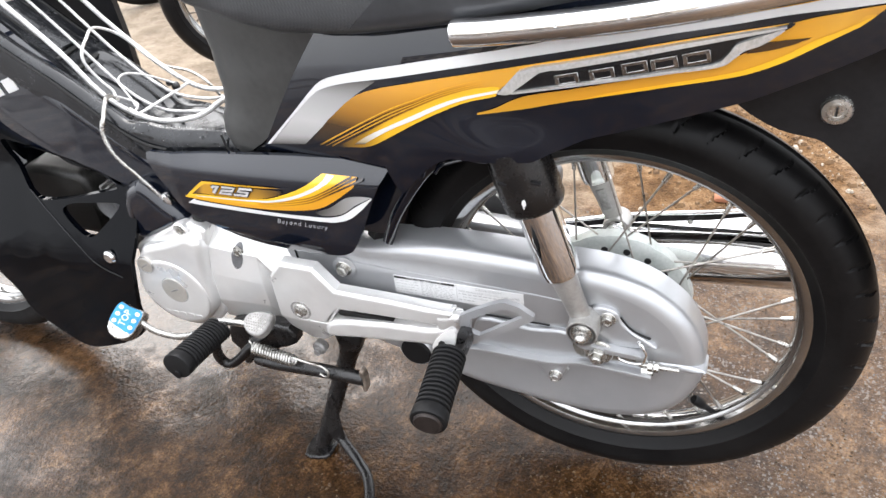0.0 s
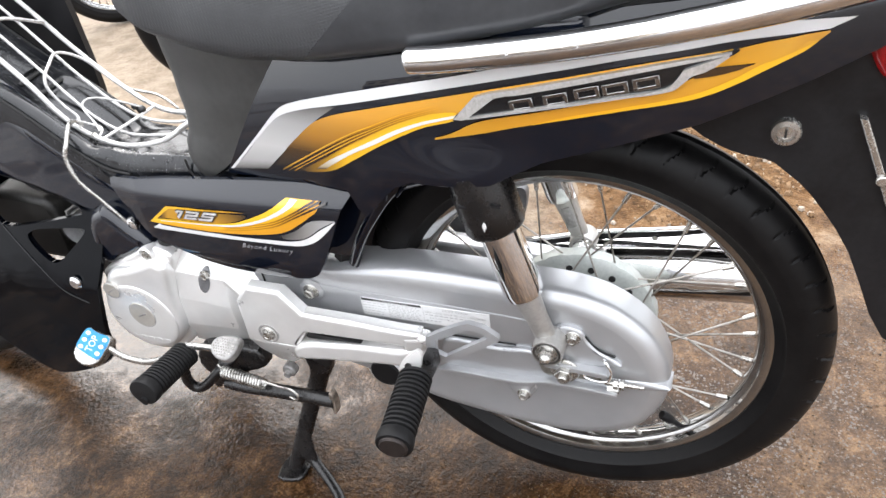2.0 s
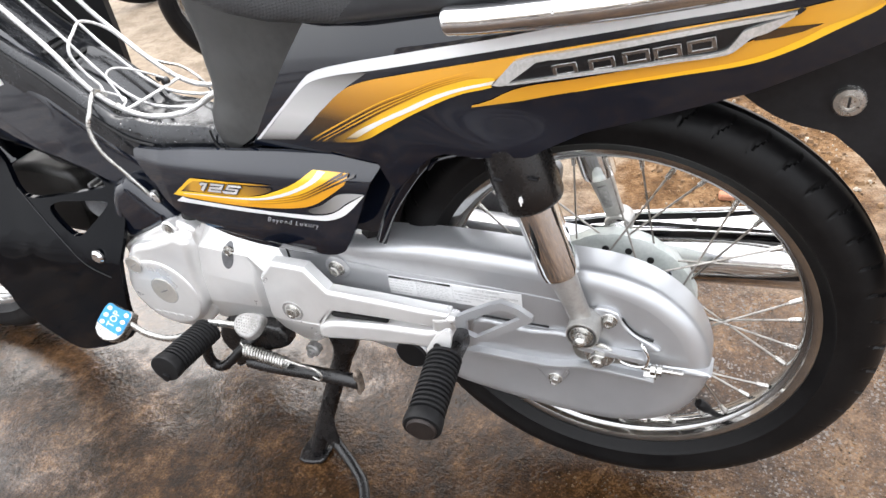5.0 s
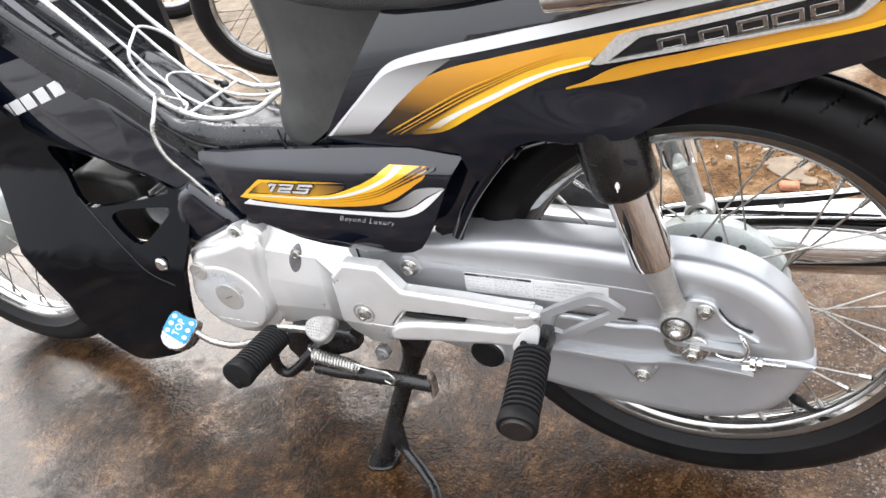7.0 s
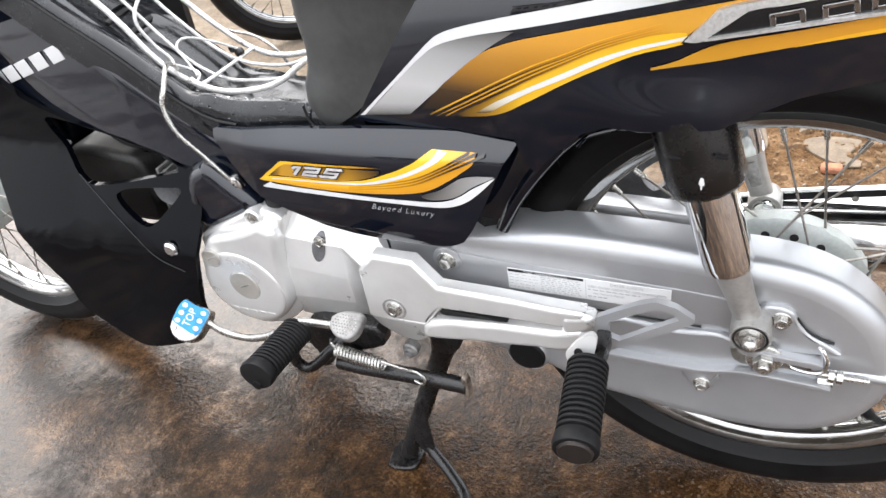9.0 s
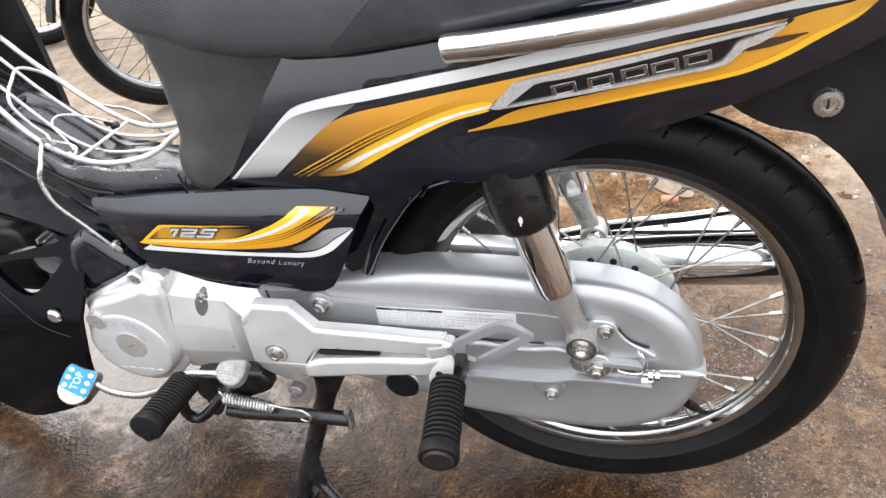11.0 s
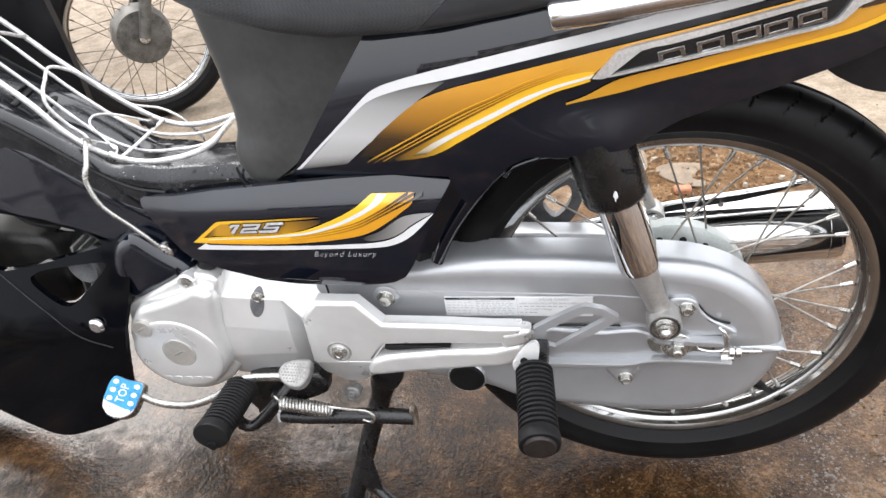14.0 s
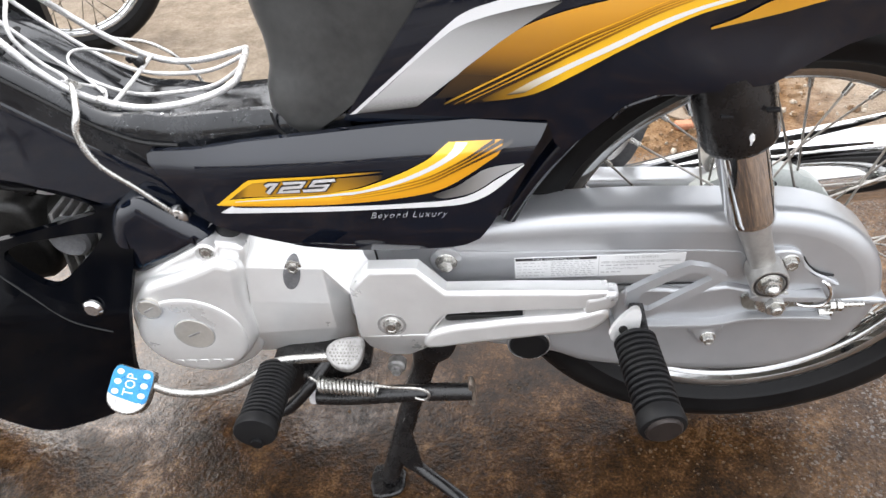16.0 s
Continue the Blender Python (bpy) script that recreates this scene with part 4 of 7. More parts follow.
# ---- right side seen through the wheel: swingarm, muffler, footrest bracket ----
part("right_swingarm", cushion([(-0.42, 0.045), (-0.2, 0.042), (-0.05, 0.034), (0.03, 0.016), (0.05, 0.0), (0.03, -0.016), (-0.05, -0.016), (-0.2, -0.004), (-0.42, 0.0)], 0.105, 0.075, 0.006, 4, 3), SILVER, bike, "silver swingarm")
muf = part("muffler", tube([(-0.36, 0.130, -0.075), (-0.22, 0.138, -0.058), (-0.12, 0.142, -0.040), (0.0, 0.147, -0.020), (0.12, 0.150, -0.0085), (0.206, 0.150, -0.0020), (0.221, 0.150, -0.0010), (0.225, 0.150, -0.0007)],
                           [0.02] * 6 + [0.028] * 6 + [0.040] * 6 + [0.0465] * 6 + [0.0470] * 6 + [0.0470] * 6 + [0.0450] * 6 + [0.038], 40, 6), CHROME, bike, "chrome muffler")
part("outlet", sweep(bmesh.new(), [Vector((0.221, 0.150, -0.001)), Vector((0.240, 0.150, 0.000))], 0.014, 20), DARK, muf)
part("end_ring", sweep(bmesh.new(), [Vector((0.207, 0.150, -0.0020)), Vector((0.2105, 0.150, -0.0018))], 0.0482, 36), CHROME, muf)
part("heat_shield", panel([(-0.20, -0.004), (-0.10, 0.018), (0.0, 0.0435), (0.10, 0.060), (0.180, 0.0755), (0.166, 0.066), (0.10, 0.046), (0.0, 0.028), (-0.10, 0.002), (-0.20, -0.024)], lambda x, z: 0.136 + 0.10 * max(0.0, 0.06 - z), 0.004, n=2, cuts=1), BLACK_DULL, muf, "black heat shield")
part("shield_edge", tube([(-0.20, 0.134, -0.003), (-0.10, 0.134, 0.019), (0.0, 0.134, 0.0445), (0.10, 0.134, 0.061), (0.182, 0.134, 0.0765)], 0.0030, 8), CHROME, muf, "bright chrome shield edge")
part("shield_rivet", moved(disc(0, 0, 0, 0.004, 0.003), pose(0.075, 0.134, 0.044)), CHROME, muf)
# shade on the far side is put into the bracket's colour
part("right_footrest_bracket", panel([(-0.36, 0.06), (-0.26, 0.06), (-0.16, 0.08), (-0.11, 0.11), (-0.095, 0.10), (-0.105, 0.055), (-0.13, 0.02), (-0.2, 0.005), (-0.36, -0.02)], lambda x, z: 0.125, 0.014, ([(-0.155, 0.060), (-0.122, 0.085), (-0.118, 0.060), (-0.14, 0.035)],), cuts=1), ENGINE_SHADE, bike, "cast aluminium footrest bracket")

# ---- engine ----
part("engine_block", cushion([(-0.66, 0.05), (-0.62, 0.095), (-0.53, 0.112), (-0.42, 0.095), (-0.385, 0.03), (-0.41, -0.055), (-0.5, -0.08), (-0.6, -0.085), (-0.66, -0.04)], 0.10, -0.055, 0.012, 5, 3), CAST, bike, "cast aluminium engine case")
c1 = [(-0.666, 0.055), (-0.640, 0.071), (-0.605, 0.089), (-0.574, 0.104), (-0.555, 0.107), (-0.528, 0.098), (-0.538, 0.062), (-0.547, 0.031), (-0.545, 0.008), (-0.546, -0.02), (-0.545, -0.047), (-0.566, -0.070), (-0.597, -0.085), (-0.626, -0.088),
      (-0.655, -0.080), (-0.676, -0.060), (-0.685, -0.034), (-0.684, 0.0), (-0.676, 0.024), (-0.670, 0.039)]
left_cover = part("left_cover", cushion(c1, -0.05, -0.094, 0.006, 3, 4), CAST, bike, "satin aluminium left crankcase cover")
cf = [(-0.652, 0.053), (-0.638, 0.066), (-0.606, 0.076), (-0.576, 0.087), (-0.558, 0.095), (-0.545, 0.092), (-0.534, 0.082), (-0.540, 0.036), (-0.540, 0.009), (-0.545, -0.027), (-0.580, -0.066), (-0.612, -0.074), (-0.651, -0.060), (-0.674, -0.028), (-0.672, 0.016), (-0.664, 0.036)]
part("cover_face", cushion(cf, -0.085, -0.1085, 0.010, 3, 5), CAST, left_cover)
boss = [(-0.611 + 0.0605 * math.cos(a), -0.010 + 0.0565 * math.sin(a)) for a in np.linspace(0, 2 * math.pi, 20, endpoint=False)]
part("cover_boss", cushion(boss, -0.098, -0.1108, 0.0024, 3, 5, reach=3.2), CAST, left_cover)
ring_groove = lambda r: [(0.0005, r * 1.05), (-0.0006, r * 1.05), (-0.0006, r * 1.01), (0.0005, r * 1.01)]
cap = part("inspection_cap", moved(disc(0, 0, 0, 0.0215, 0.0022, 0.0006, 40), pose(-0.607, -0.1099, -0.004)), CAP_GREY, left_cover, "warm grey slotted inspection cap")
part("cap_joint", moved(lathe(ring_groove(0.0215), 40), pose(-0.607, -0.1108, -0.004)), LETTER_GREY, cap)
part("slot", moved(block(-0.008, 0.008, -0.0006, 0.0005, -0.0012, 0.0012, 0.0002, 1), pose(-0.607, -0.1121, -0.004) @ Matrix.Rotation(radians(-24), 4, "Y")), ENGINE_GREY, cap)
cap = part("timing_cap", moved(disc(0, 0, 0, 0.0128, 0.005, 0.001, 32), pose(-0.6435, -0.1080, 0.0360)), CAP_GREY, left_cover, "warm grey slotted timing cap")
part("cap_joint", moved(lathe(ring_groove(0.0130), 32), pose(-0.6435, -0.1125, 0.0360)), LETTER_GREY, cap)
part("slot", moved(block(-0.007, 0.007, -0.0006, 0.0005, -0.0011, 0.0011, 0.0002, 1), pose(-0.6435, -0.1131, 0.0360) @ Matrix.Rotation(radians(-30), 4, "Y")), ENGINE_GREY, cap)
for i in range(5):
    x = -0.640 + i * 0.0148
    part("embossed_block", moved(block(-0.0050, 0.0050, -0.0008, 0.001, -0.0024, 0.0024, 0.0005, 1), pose(x, -0.1104, -0.0490) @ Matrix.Rotation(radians(1), 4, "Y")), CAST, left_cover)
part("cover_bolt_boss", moved(lathe([(0.01, 0.0125), (-0.006, 0.0120), (-0.008, 0.0100), (-0.004, 0.0085), (-0.004, 0.0001)], 24, closed=False), pose(-0.565, -0.092, 0.0985)), CAST, left_cover)
part("cover_bolt", hex_bolt(-0.565, -0.096, 0.0985, 0.0062, 0.004, 1.2), ZINC, left_cover)


def facets(points, faces, back, bev):
    """A solid with flat facets: its open rim is drawn back to y = back, and its edges are rounded."""
    bm = bmesh.new()
    vs = [bm.verts.new(p) for p in points]
    for f in faces:
        bm.faces.new([vs[i] for i in f])
    rim = [e for e in bm.edges if len(e.link_faces) == 1]
    out = bmesh.ops.extrude_edge_only(bm, edges=rim)
    for v in (g for g in out["geom"] if isinstance(g, bmesh.types.BMVert)):
        v.co.y = back
    bmesh.ops.recalc_face_normals(bm, faces=bm.faces)
    bmesh.ops.bevel(bm, geom=[e for e in bm.edges if len(e.link_faces) == 2], offset=bev, segments=3, affect="EDGES", profile=0.5, clamp_overlap=True)
    return bm


rear_cover = part("sprocket_cover", sharp=12, mat=CAST, parent=bike, label="satin aluminium sprocket cover", bm=facets(
    [(-0.530, -0.056, 0.111), (-0.398, -0.0700, 0.099), (-0.400, -0.0815, 0.030), (-0.437, -0.080, 0.018), (-0.454, -0.093, 0.066), (-0.536, -0.091, 0.068),
     (-0.540, -0.097, 0.028), (-0.452, -0.0985, 0.024), (-0.453, -0.0965, -0.016), (-0.545, -0.0975, -0.020), (-0.557, -0.080, -0.068), (-0.486, -0.080, -0.069), (-0.444, -0.066, -0.069)],
    [(0, 1, 2, 3, 4, 5), (5, 4, 7, 6), (6, 7, 8, 9), (9, 8, 11, 10), (4, 3, 12, 8, 7), (8, 12, 11)], -0.03, 0.0022))
oval = [(-0.4865 + 0.0092 * math.cos(a) + 0.004 * math.sin(a), 0.062 + 0.0185 * math.sin(a)) for a in np.linspace(0, 2 * math.pi, 16, endpoint=False)]
oval_y = lambda x, z: -0.0930 + (0.72 * (z - 0.067) if z > 0.067 else 0.14 * (z - 0.067))
# recess floor coloured dark to imitate the shade inside it
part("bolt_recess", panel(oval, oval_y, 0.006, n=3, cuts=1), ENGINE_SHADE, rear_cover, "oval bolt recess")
part("bolt", hex_bolt(-0.4835, -0.0905, 0.0700, 0.0060, 0.005), ZINC, rear_cover)
part("case_joint", tube([(-0.402, -0.0788, 0.096), (-0.3985, -0.0788, 0.075), (-0.398, -0.0788, 0.045)], 0.0012, 6), DARK, rear_cover)
part("breather_stub", tube([(-0.552, -0.065, 0.100), (-0.543, -0.072, 0.112), (-0.530, -0.072, 0.122), (-0.51, -0.06, 0.13)], 0.0125, 16, 4), RUBBER, bike, "black rubber elbow")
part("cable_clamp", block(-0.512, -0.490, -0.085, -0.065, 0.103, 0.118, 0.003), SILVER, bike)
# horizontal cylinder with fins, behind the leg shield openings
cyl = part("cylinder", sweep(bmesh.new(), [Vector((-0.65, 0.01, 0.045)), Vector((-0.90, 0.01, 0.085))], 0.045, 24), ENGINE_DARK, bike, "grimy finned engine cylinder")
for i in range(7):
    f = i / 6
    part("fin", moved(block(-0.002, 0.002, -0.055, 0.055, -0.055, 0.055, 0.001, 1), pose(-0.69 - 0.07 * f, 0.01, 0.051 + 0.011 * f, 0, 9, 0)), ENGINE_GREY, cyl)
part("cylinder_head", cushion([(-0.78, 0.03), (-0.78, 0.12), (-0.82, 0.135), (-0.90, 0.135), (-0.92, 0.10), (-0.92, 0.03), (-0.85, 0.02)], 0.07, -0.045, 0.012, 4, 3), ENGINE_DARK, cyl)
# cap takes the shaded casting colour, as it sits behind the leg shield
part("rocker_cap", moved(lathe([(0, 0.024), (-0.012, 0.023), (-0.015, 0.019), (-0.012, 0.013), (-0.012, 0.0001)], 24, closed=False), pose(-0.735, -0.045, 0.090)), ENGINE_SHADE, cyl, "round cast rocker cap")
part("intake_pipe", tube([(-0.80, 0.0, 0.12), (-0.77, -0.02, 0.155), (-0.73, -0.02, 0.17), (-0.66, -0.01, 0.17)], 0.017, 12), STEEL_BLACK, cyl)
part("carburettor", cushion([(-0.765, 0.14), (-0.735, 0.135), (-0.715, 0.15), (-0.718, 0.185), (-0.75, 0.19), (-0.77, 0.17)], 0.03, -0.04, 0.008, 4, 3), CAST, cyl, "cast aluminium carburettor")
part("cable", tube([(-0.90, -0.03, 0.30), (-0.84, -0.045, 0.22), (-0.79, -0.05, 0.165), (-0.75, -0.045, 0.15)], 0.004, 8), RUBBER, cyl)

# ---- footrest carrier on the left ----
plate = part("footrest_carrier", cushion([(-0.424, 0.056), (-0.4015, 0.082), (-0.3525, 0.081), (-0.327, 0.0495), (-0.29, 0.0488), (-0.25, 0.048), (-0.20, 0.0455), (-0.168, 0.045), (-0.168, 0.020), (-0.20, 0.0205), (-0.254, 0.020), (-0.30, 0.0185), (-0.328, 0.0175), (-0.346, -0.006), (-0.350, -0.012),
                                          (-0.4255, -0.012)], -0.098, -0.1155, 0.0055, 1, 5, False), CAST, bike, "satin cast aluminium footrest carrier")
part("carrier_foot", facets([(-0.4245, -0.1150, -0.010), (-0.350, -0.1150, -0.010), (-0.353, -0.1120, -0.021), (-0.346, -0.1060, -0.036), (-0.379, -0.0960, -0.063), (-0.400, -0.0960, -0.062), (-0.4195, -0.1060, -0.036)], [(0, 1, 2), (0, 2, 3, 6), (6, 3, 4, 5)], -0.08, 0.002), CAST, plate, sharp=25)
part("lower_arm", cushion([(-0.352, -0.010), (-0.327, 0.001), (-0.29, 0.006), (-0.254, 0.0105), (-0.20, 0.0140), (-0.172, 0.022), (-0.166, 0.008), (-0.187, -0.0110), (-0.2228, -0.0150), (-0.256, -0.0195), (-0.30, -0.0245), (-0.353, -0.0310)], -0.098, -0.1175, 0.0065, 3, 4), CAST, plate)
part("web", cushion([(-0.335, 0.03), (-0.17, 0.034), (-0.17, 0.010), (-0.25, 0.003), (-0.335, -0.005)], -0.095, -0.1000, 0.002, 2, 2), CAST, plate)
part("web_slot", cushion([(-0.3300, 0.0140), (-0.311, 0.0150), (-0.2764, 0.0145), (-0.252, 0.0128), (-0.280, 0.0112), (-0.313, 0.0082), (-0.3290, 0.0080)], -0.098, -0.1128, 0.0004, 2, 1), DARK, plate)
part("bolt_recess", moved(lathe([(0.004, 0.0155), (-0.0010, 0.0150), (-0.0008, 0.0125), (0.0005, 0.0118), (0.0005, 0.0001)], 28, closed=False), pose(-0.3875, -0.1156, 0.007)), ENGINE_GREY, plate)
part("bolt", hex_bolt(-0.3875, -0.1150, 0.007, 0.0080, 0.007, 1.2), ZINC, plate)
part("lower_ear", moved(disc(0, 0, 0, 0.0105, 0.012, 0.002), pose(-0.399, -0.080, -0.091)), ENGINE_GREY, plate)
part("bolt", hex_bolt(-0.399, -0.091, -0.093, 0.0055, 0.007, 1.2), ENGINE_GREY, plate)
ear = part("hinge_ear", panel([(-0.1735, 0.040), (-0.164, 0.054), (-0.152, 0.064), (-0.146, 0.062), (-0.145, 0.054), (-0.149, 0.036), (-0.159, 0.024), (-0.168, 0.031)], lambda x, z: -0.168 + 0.32 * max(0.0, z - 0.034), 0.005, n=2, cuts=1), CAST, plate)
part("ear_root", cushion([(-0.192, 0.036), (-0.178, 0.040), (-0.168, 0.043), (-0.158, 0.040), (-0.160, 0.024), (-0.172, 0.017), (-0.190, 0.014)], -0.100, -0.1165, 0.007, 3, 4), CAST, plate)
part("hinge_pin", moved(disc(0, 0, 0, 0.0042, 0.0012), pose(-0.1610, -0.1650, 0.0450, -18)), ENGINE_DARK, ear, "dark pin hole")
outer = [(-0.153, 0.056), (-0.135, 0.068), (-0.112, 0.082), (-0.098, 0.088), (-0.080, 0.084), (-0.064, 0.073), (-0.064, 0.068), (-0.090, 0.049), (-0.126, 0.024), (-0.140, 0.014), (-0.150, 0.020), (-0.154, 0.036)]
inner = [(-0.140, 0.054), (-0.118, 0.067), (-0.100, 0.0775), (-0.092, 0.078), (-0.081, 0.0745), (-0.077, 0.0695), (-0.100, 0.053), (-0.131, 0.030), (-0.142, 0.034)]
part("heel_guard", panel(outer, lambda x, z: -0.1275, 0.007, (inner,), n=1, smooth=False, cuts=0), SILVER, plate, "bent aluminium heel guard")
part("hinge_block", block(-0.152, -0.137, -0.168, -0.128, 0.022, 0.044, 0.004), STEEL_BLACK, plate)


def ribbed_peg(a, b, r, ribs, squash=1.0):
    a, b = Vector(a), Vector(b)
    pts, rad = [a], [r * 0.8]
    n = ribs * 6
    for i in range(n):
        f = 0.03 + 0.80 * i / (n - 1)
        pts.append(a.lerp(b, f))
        rad.append(r * (0.97, 1.0, 1.0, 0.97, 0.82, 0.82)[i % 6])
    for f, k in ((0.85, 1.0), (0.87, 1.03), (0.97, 1.05), (0.995, 1.0), (1.0, 0.90)):
        pts.append(a.lerp(b, f))
        rad.append(r * k)
    return sweep(bmesh.new(), pts, rad, 28, False, squash, (0, 0, 1))


PA, PB = Vector((-0.1512, -0.1680, 0.0363)), Vector((-0.1402, -0.2635, 0.0309))
pg = part("passenger_peg", ribbed_peg(PA, PB, 0.0196, 13, 0.95), RUBBER, bike, "black ribbed rubber passenger footpeg")
d = (PB - PA).normalized()
part("peg_end", sweep(bmesh.new(), [PB, PB + d * 0.0015, PB + d * 0.003], [0.0158, 0.0158, 0.0140], 24), worn(material("scuffed_end_cap", (0.05, 0.045, 0.042), 0.35, 0.4), 60, (0.008, 0.007, 0.007), (0.045, 0.036, 0.033), 0.3, 0.5), pg, "scuffed brown-grey end cap")
rp = part("rider_peg", ribbed_peg((-0.510, -0.146, -0.024), (-0.509, -0.235, -0.012), 0.0205, 14, 0.85), RUBBER, bike, "black ribbed rubber rider footpeg")
part("peg_bolt", sweep(bmesh.new(), [Vector((-0.509, -0.233, -0.024)), Vector((-0.509, -0.239, -0.024))], 0.006, 10), RUBBER, rp)
part("peg_bar", tube([(-0.470, -0.10, -0.060), (-0.488, -0.122, -0.075), (-0.506, -0.130, -0.093), (-0.524, -0.134, -0.108), (-0.536, -0.137, -0.108), (-0.541, -0.140, -0.092), (-0.532, -0.144, -0.062), (-0.515, -0.150, -0.030)], 0.0075, 12), STEEL_BLACK, bike, "black bent steel footpeg bar")
part("peg_bracket", cushion([(-0.535, -0.060), (-0.49, -0.050), (-0.43, -0.045), (-0.425, -0.075), (-0.458, -0.092), (-0.476, -0.110), (-0.505, -0.118), (-0.524, -0.140), (-0.535, -0.138), (-0.535, -0.110), (-0.545, -0.095)], -0.085, -0.106, 0.005, 2, 3), STEEL_BLACK, bike, "black steel stand bracket")
part("pivot_bolt", moved(disc(0, 0, 0, 0.010, 0.008, 0.003), pose(-0.494, -0.106, -0.082)), STEEL_BLACK, bike)
part("bracket_tag", cushion([(-0.501, -0.108), (-0.480, -0.106), (-0.484, -0.121), (-0.492, -0.128), (-0.505, -0.128)], -0.104, -0.113, 0.002, 3, 2), WHITE, bike, "white nylon spacer")

# ---- gear pedal ----
lever = part("gear_lever", sweep(bmesh.new(), spline([(-0.670, -0.150, -0.034), (-0.652, -0.150, -0.046), (-0.632, -0.149, -0.058), (-0.597, -0.147, -0.061), (-0.560, -0.146, -0.048), (-0.530, -0.146, -0.028), (-0.505, -0.146, -0.012), (-0.47, -0.146, -0.008), (-0.435, -0.147, -0.006)], 4),
                                 [0.0056] * 33, 12, False, 0.75, (0, 1, 0)), ZINC, bike, "chrome heel-and-toe gear lever")


def pad_mesh(loop, thick, edge):
    return moved(cushion(loop, 0, -thick, edge, 4, 4), Matrix.Rotation(radians(-90), 4, "X"))


PU, PV = Vector((0.034, 0.0, -0.013)).normalized(), Vector((0.034, 0.042, 0.018))
PV = (PV - PU * PV.dot(PU)).normalized()
PN = PU.cross(PV)
PADM = Matrix.Translation((-0.676, -0.160, -0.042)) @ Matrix((PU, PV, PN)).transposed().to_4x4() @ Matrix.Translation((0, 0, -0.010)) @ Matrix.Translation((0, 0.003, 0)) @ Matrix.Diagonal((1.07, 0.85, 1, 1))
dl = [(-0.0185, 0.027), (0.0, 0.0275), (0.0185, 0.027), (0.0205, 0.0), (0.0185, -0.018), (0.010, -0.028), (0.0, -0.031), (-0.010, -0.028), (-0.0185, -0.018), (-0.0205, 0.0)]
pad = part("toe_pad", moved(pad_mesh(dl, 0.019, 0.003), PADM), ZINC, lever, "metal toe pad with a worn blue face")
top = part("pad_face", moved(pad_mesh([(x * 0.95, z * 0.95) for x, z in dl[:2] + dl[2:3]] + [(0.0195, 0.0), (0.017, -0.014), (0.0, -0.013), (-0.017, -0.009), (-0.0195, 0.0)], 0.001, 0.0004), PADM @ Matrix.Translation((0, 0, 0.0192))), BLUE, pad, "blue printed face")
words("pad_word", "TOP", 0.0145, PADM @ pose(0.0, 0.006, 0.0203, 0, 0, 90), WHITE, pad, 0.0003)
for i in range(4):
    for s in (-1, 1):
        bt = lathe([(0, 0.0001), (0, 0.0038), (0.0010, 0.0034), (0.0012, 0.0001)], 14, closed=False)
        part("stud", moved(bt, PADM @ pose(s * 0.0128, 0.020 - i * 0.0125, 0.0198) @ Matrix.Rotation(radians(90), 4, "X")), WHITE, pad)
HEELM = pose(-0.432, -0.150, 0.000) @ Matrix.Rotation(radians(30), 4, "X") @ Matrix.Rotation(radians(8), 4, "Y") @ Matrix.Diagonal((0.84, 0.84, 1, 1))
heel_loop = [(-0.022, 0.006), (-0.012, 0.016), (0.004, 0.020), (0.019, 0.020), (0.023, 0.010), (0.019, -0.010), (0.008, -0.020), (-0.008, -0.018), (-0.020, -0.008)]
heel = part("heel_pad", moved(pad_mesh(heel_loop, 0.014, 0.004), HEELM), ENGINE_GREY, lever, "steel knurled heel pad")
for i in range(-4, 5):
    for j in range(-3, 4):
        x, y = i * 0.0042 + (j % 2) * 0.0021, j * 0.0042
        if (x / 0.018) ** 2 + (y / 0.015) ** 2 < 1:
            cone = lathe([(0, 0.0001), (0, 0.0021), (0.0014, 0.0004), (0.0014, 0.0001)], 4, closed=False)
            part("knurl", moved(cone, HEELM @ pose(x, y, 0.0136) @ Matrix.Rotation(radians(90), 4, "X")), ZINC, heel, sharp=10)

# ---- stands ----
ss = part("side_stand", tube([(-0.49, -0.118, -0.106), (-0.455, -0.120, -0.105), (-0.409, -0.121, -0.101), (-0.349, -0.121, -0.098), (-0.311, -0.121, -0.098)], 0.0102, 14), STEEL_BLACK, bike, "black folded side stand")
part("stand_foot", cushion([(-0.314, -0.080), (-0.309, -0.081), (-0.307, -0.098), (-0.309, -0.116), (-0.314, -0.118), (-0.315, -0.106)], -0.115, -0.127, 0.002, 3, 2), worn(material("worn_steel_foot", (0.3, 0.26, 0.22), 0.4, 0.7), 60, (0.03, 0.028, 0.026), (0.5, 0.42, 0.35), 0.3, 0.5), ss, "worn bare steel foot")
coil = [Vector((-0.480 + 0.063 * k / 220, -0.128 + 0.0078 * math.cos(2 * math.pi * 15 * k / 220), -0.073 - 0.010 * k / 220 + 0.0078 * math.sin(2 * math.pi * 15 * k / 220))) for k in range(221)]
spr = part("return_spring", sweep(bmesh.new(), coil, 0.0019, 6), ZINC, ss, "steel coil return spring")
part("spring_hook", tube([(-0.417, -0.129, -0.076), (-0.39, -0.133, -0.075), (-0.366, -0.135, -0.075), (-0.357, -0.136, -0.083), (-0.362, -0.135, -0.094), (-0.374, -0.132, -0.094)], 0.0017, 8), ZINC, spr)
part("spring_hook", tube([(-0.480, -0.128, -0.070), (-0.489, -0.124, -0.066), (-0.494, -0.118, -0.072), (-0.489, -0.114, -0.080), (-0.482, -0.115, -0.082)], 0.0017, 8), ZINC, spr)

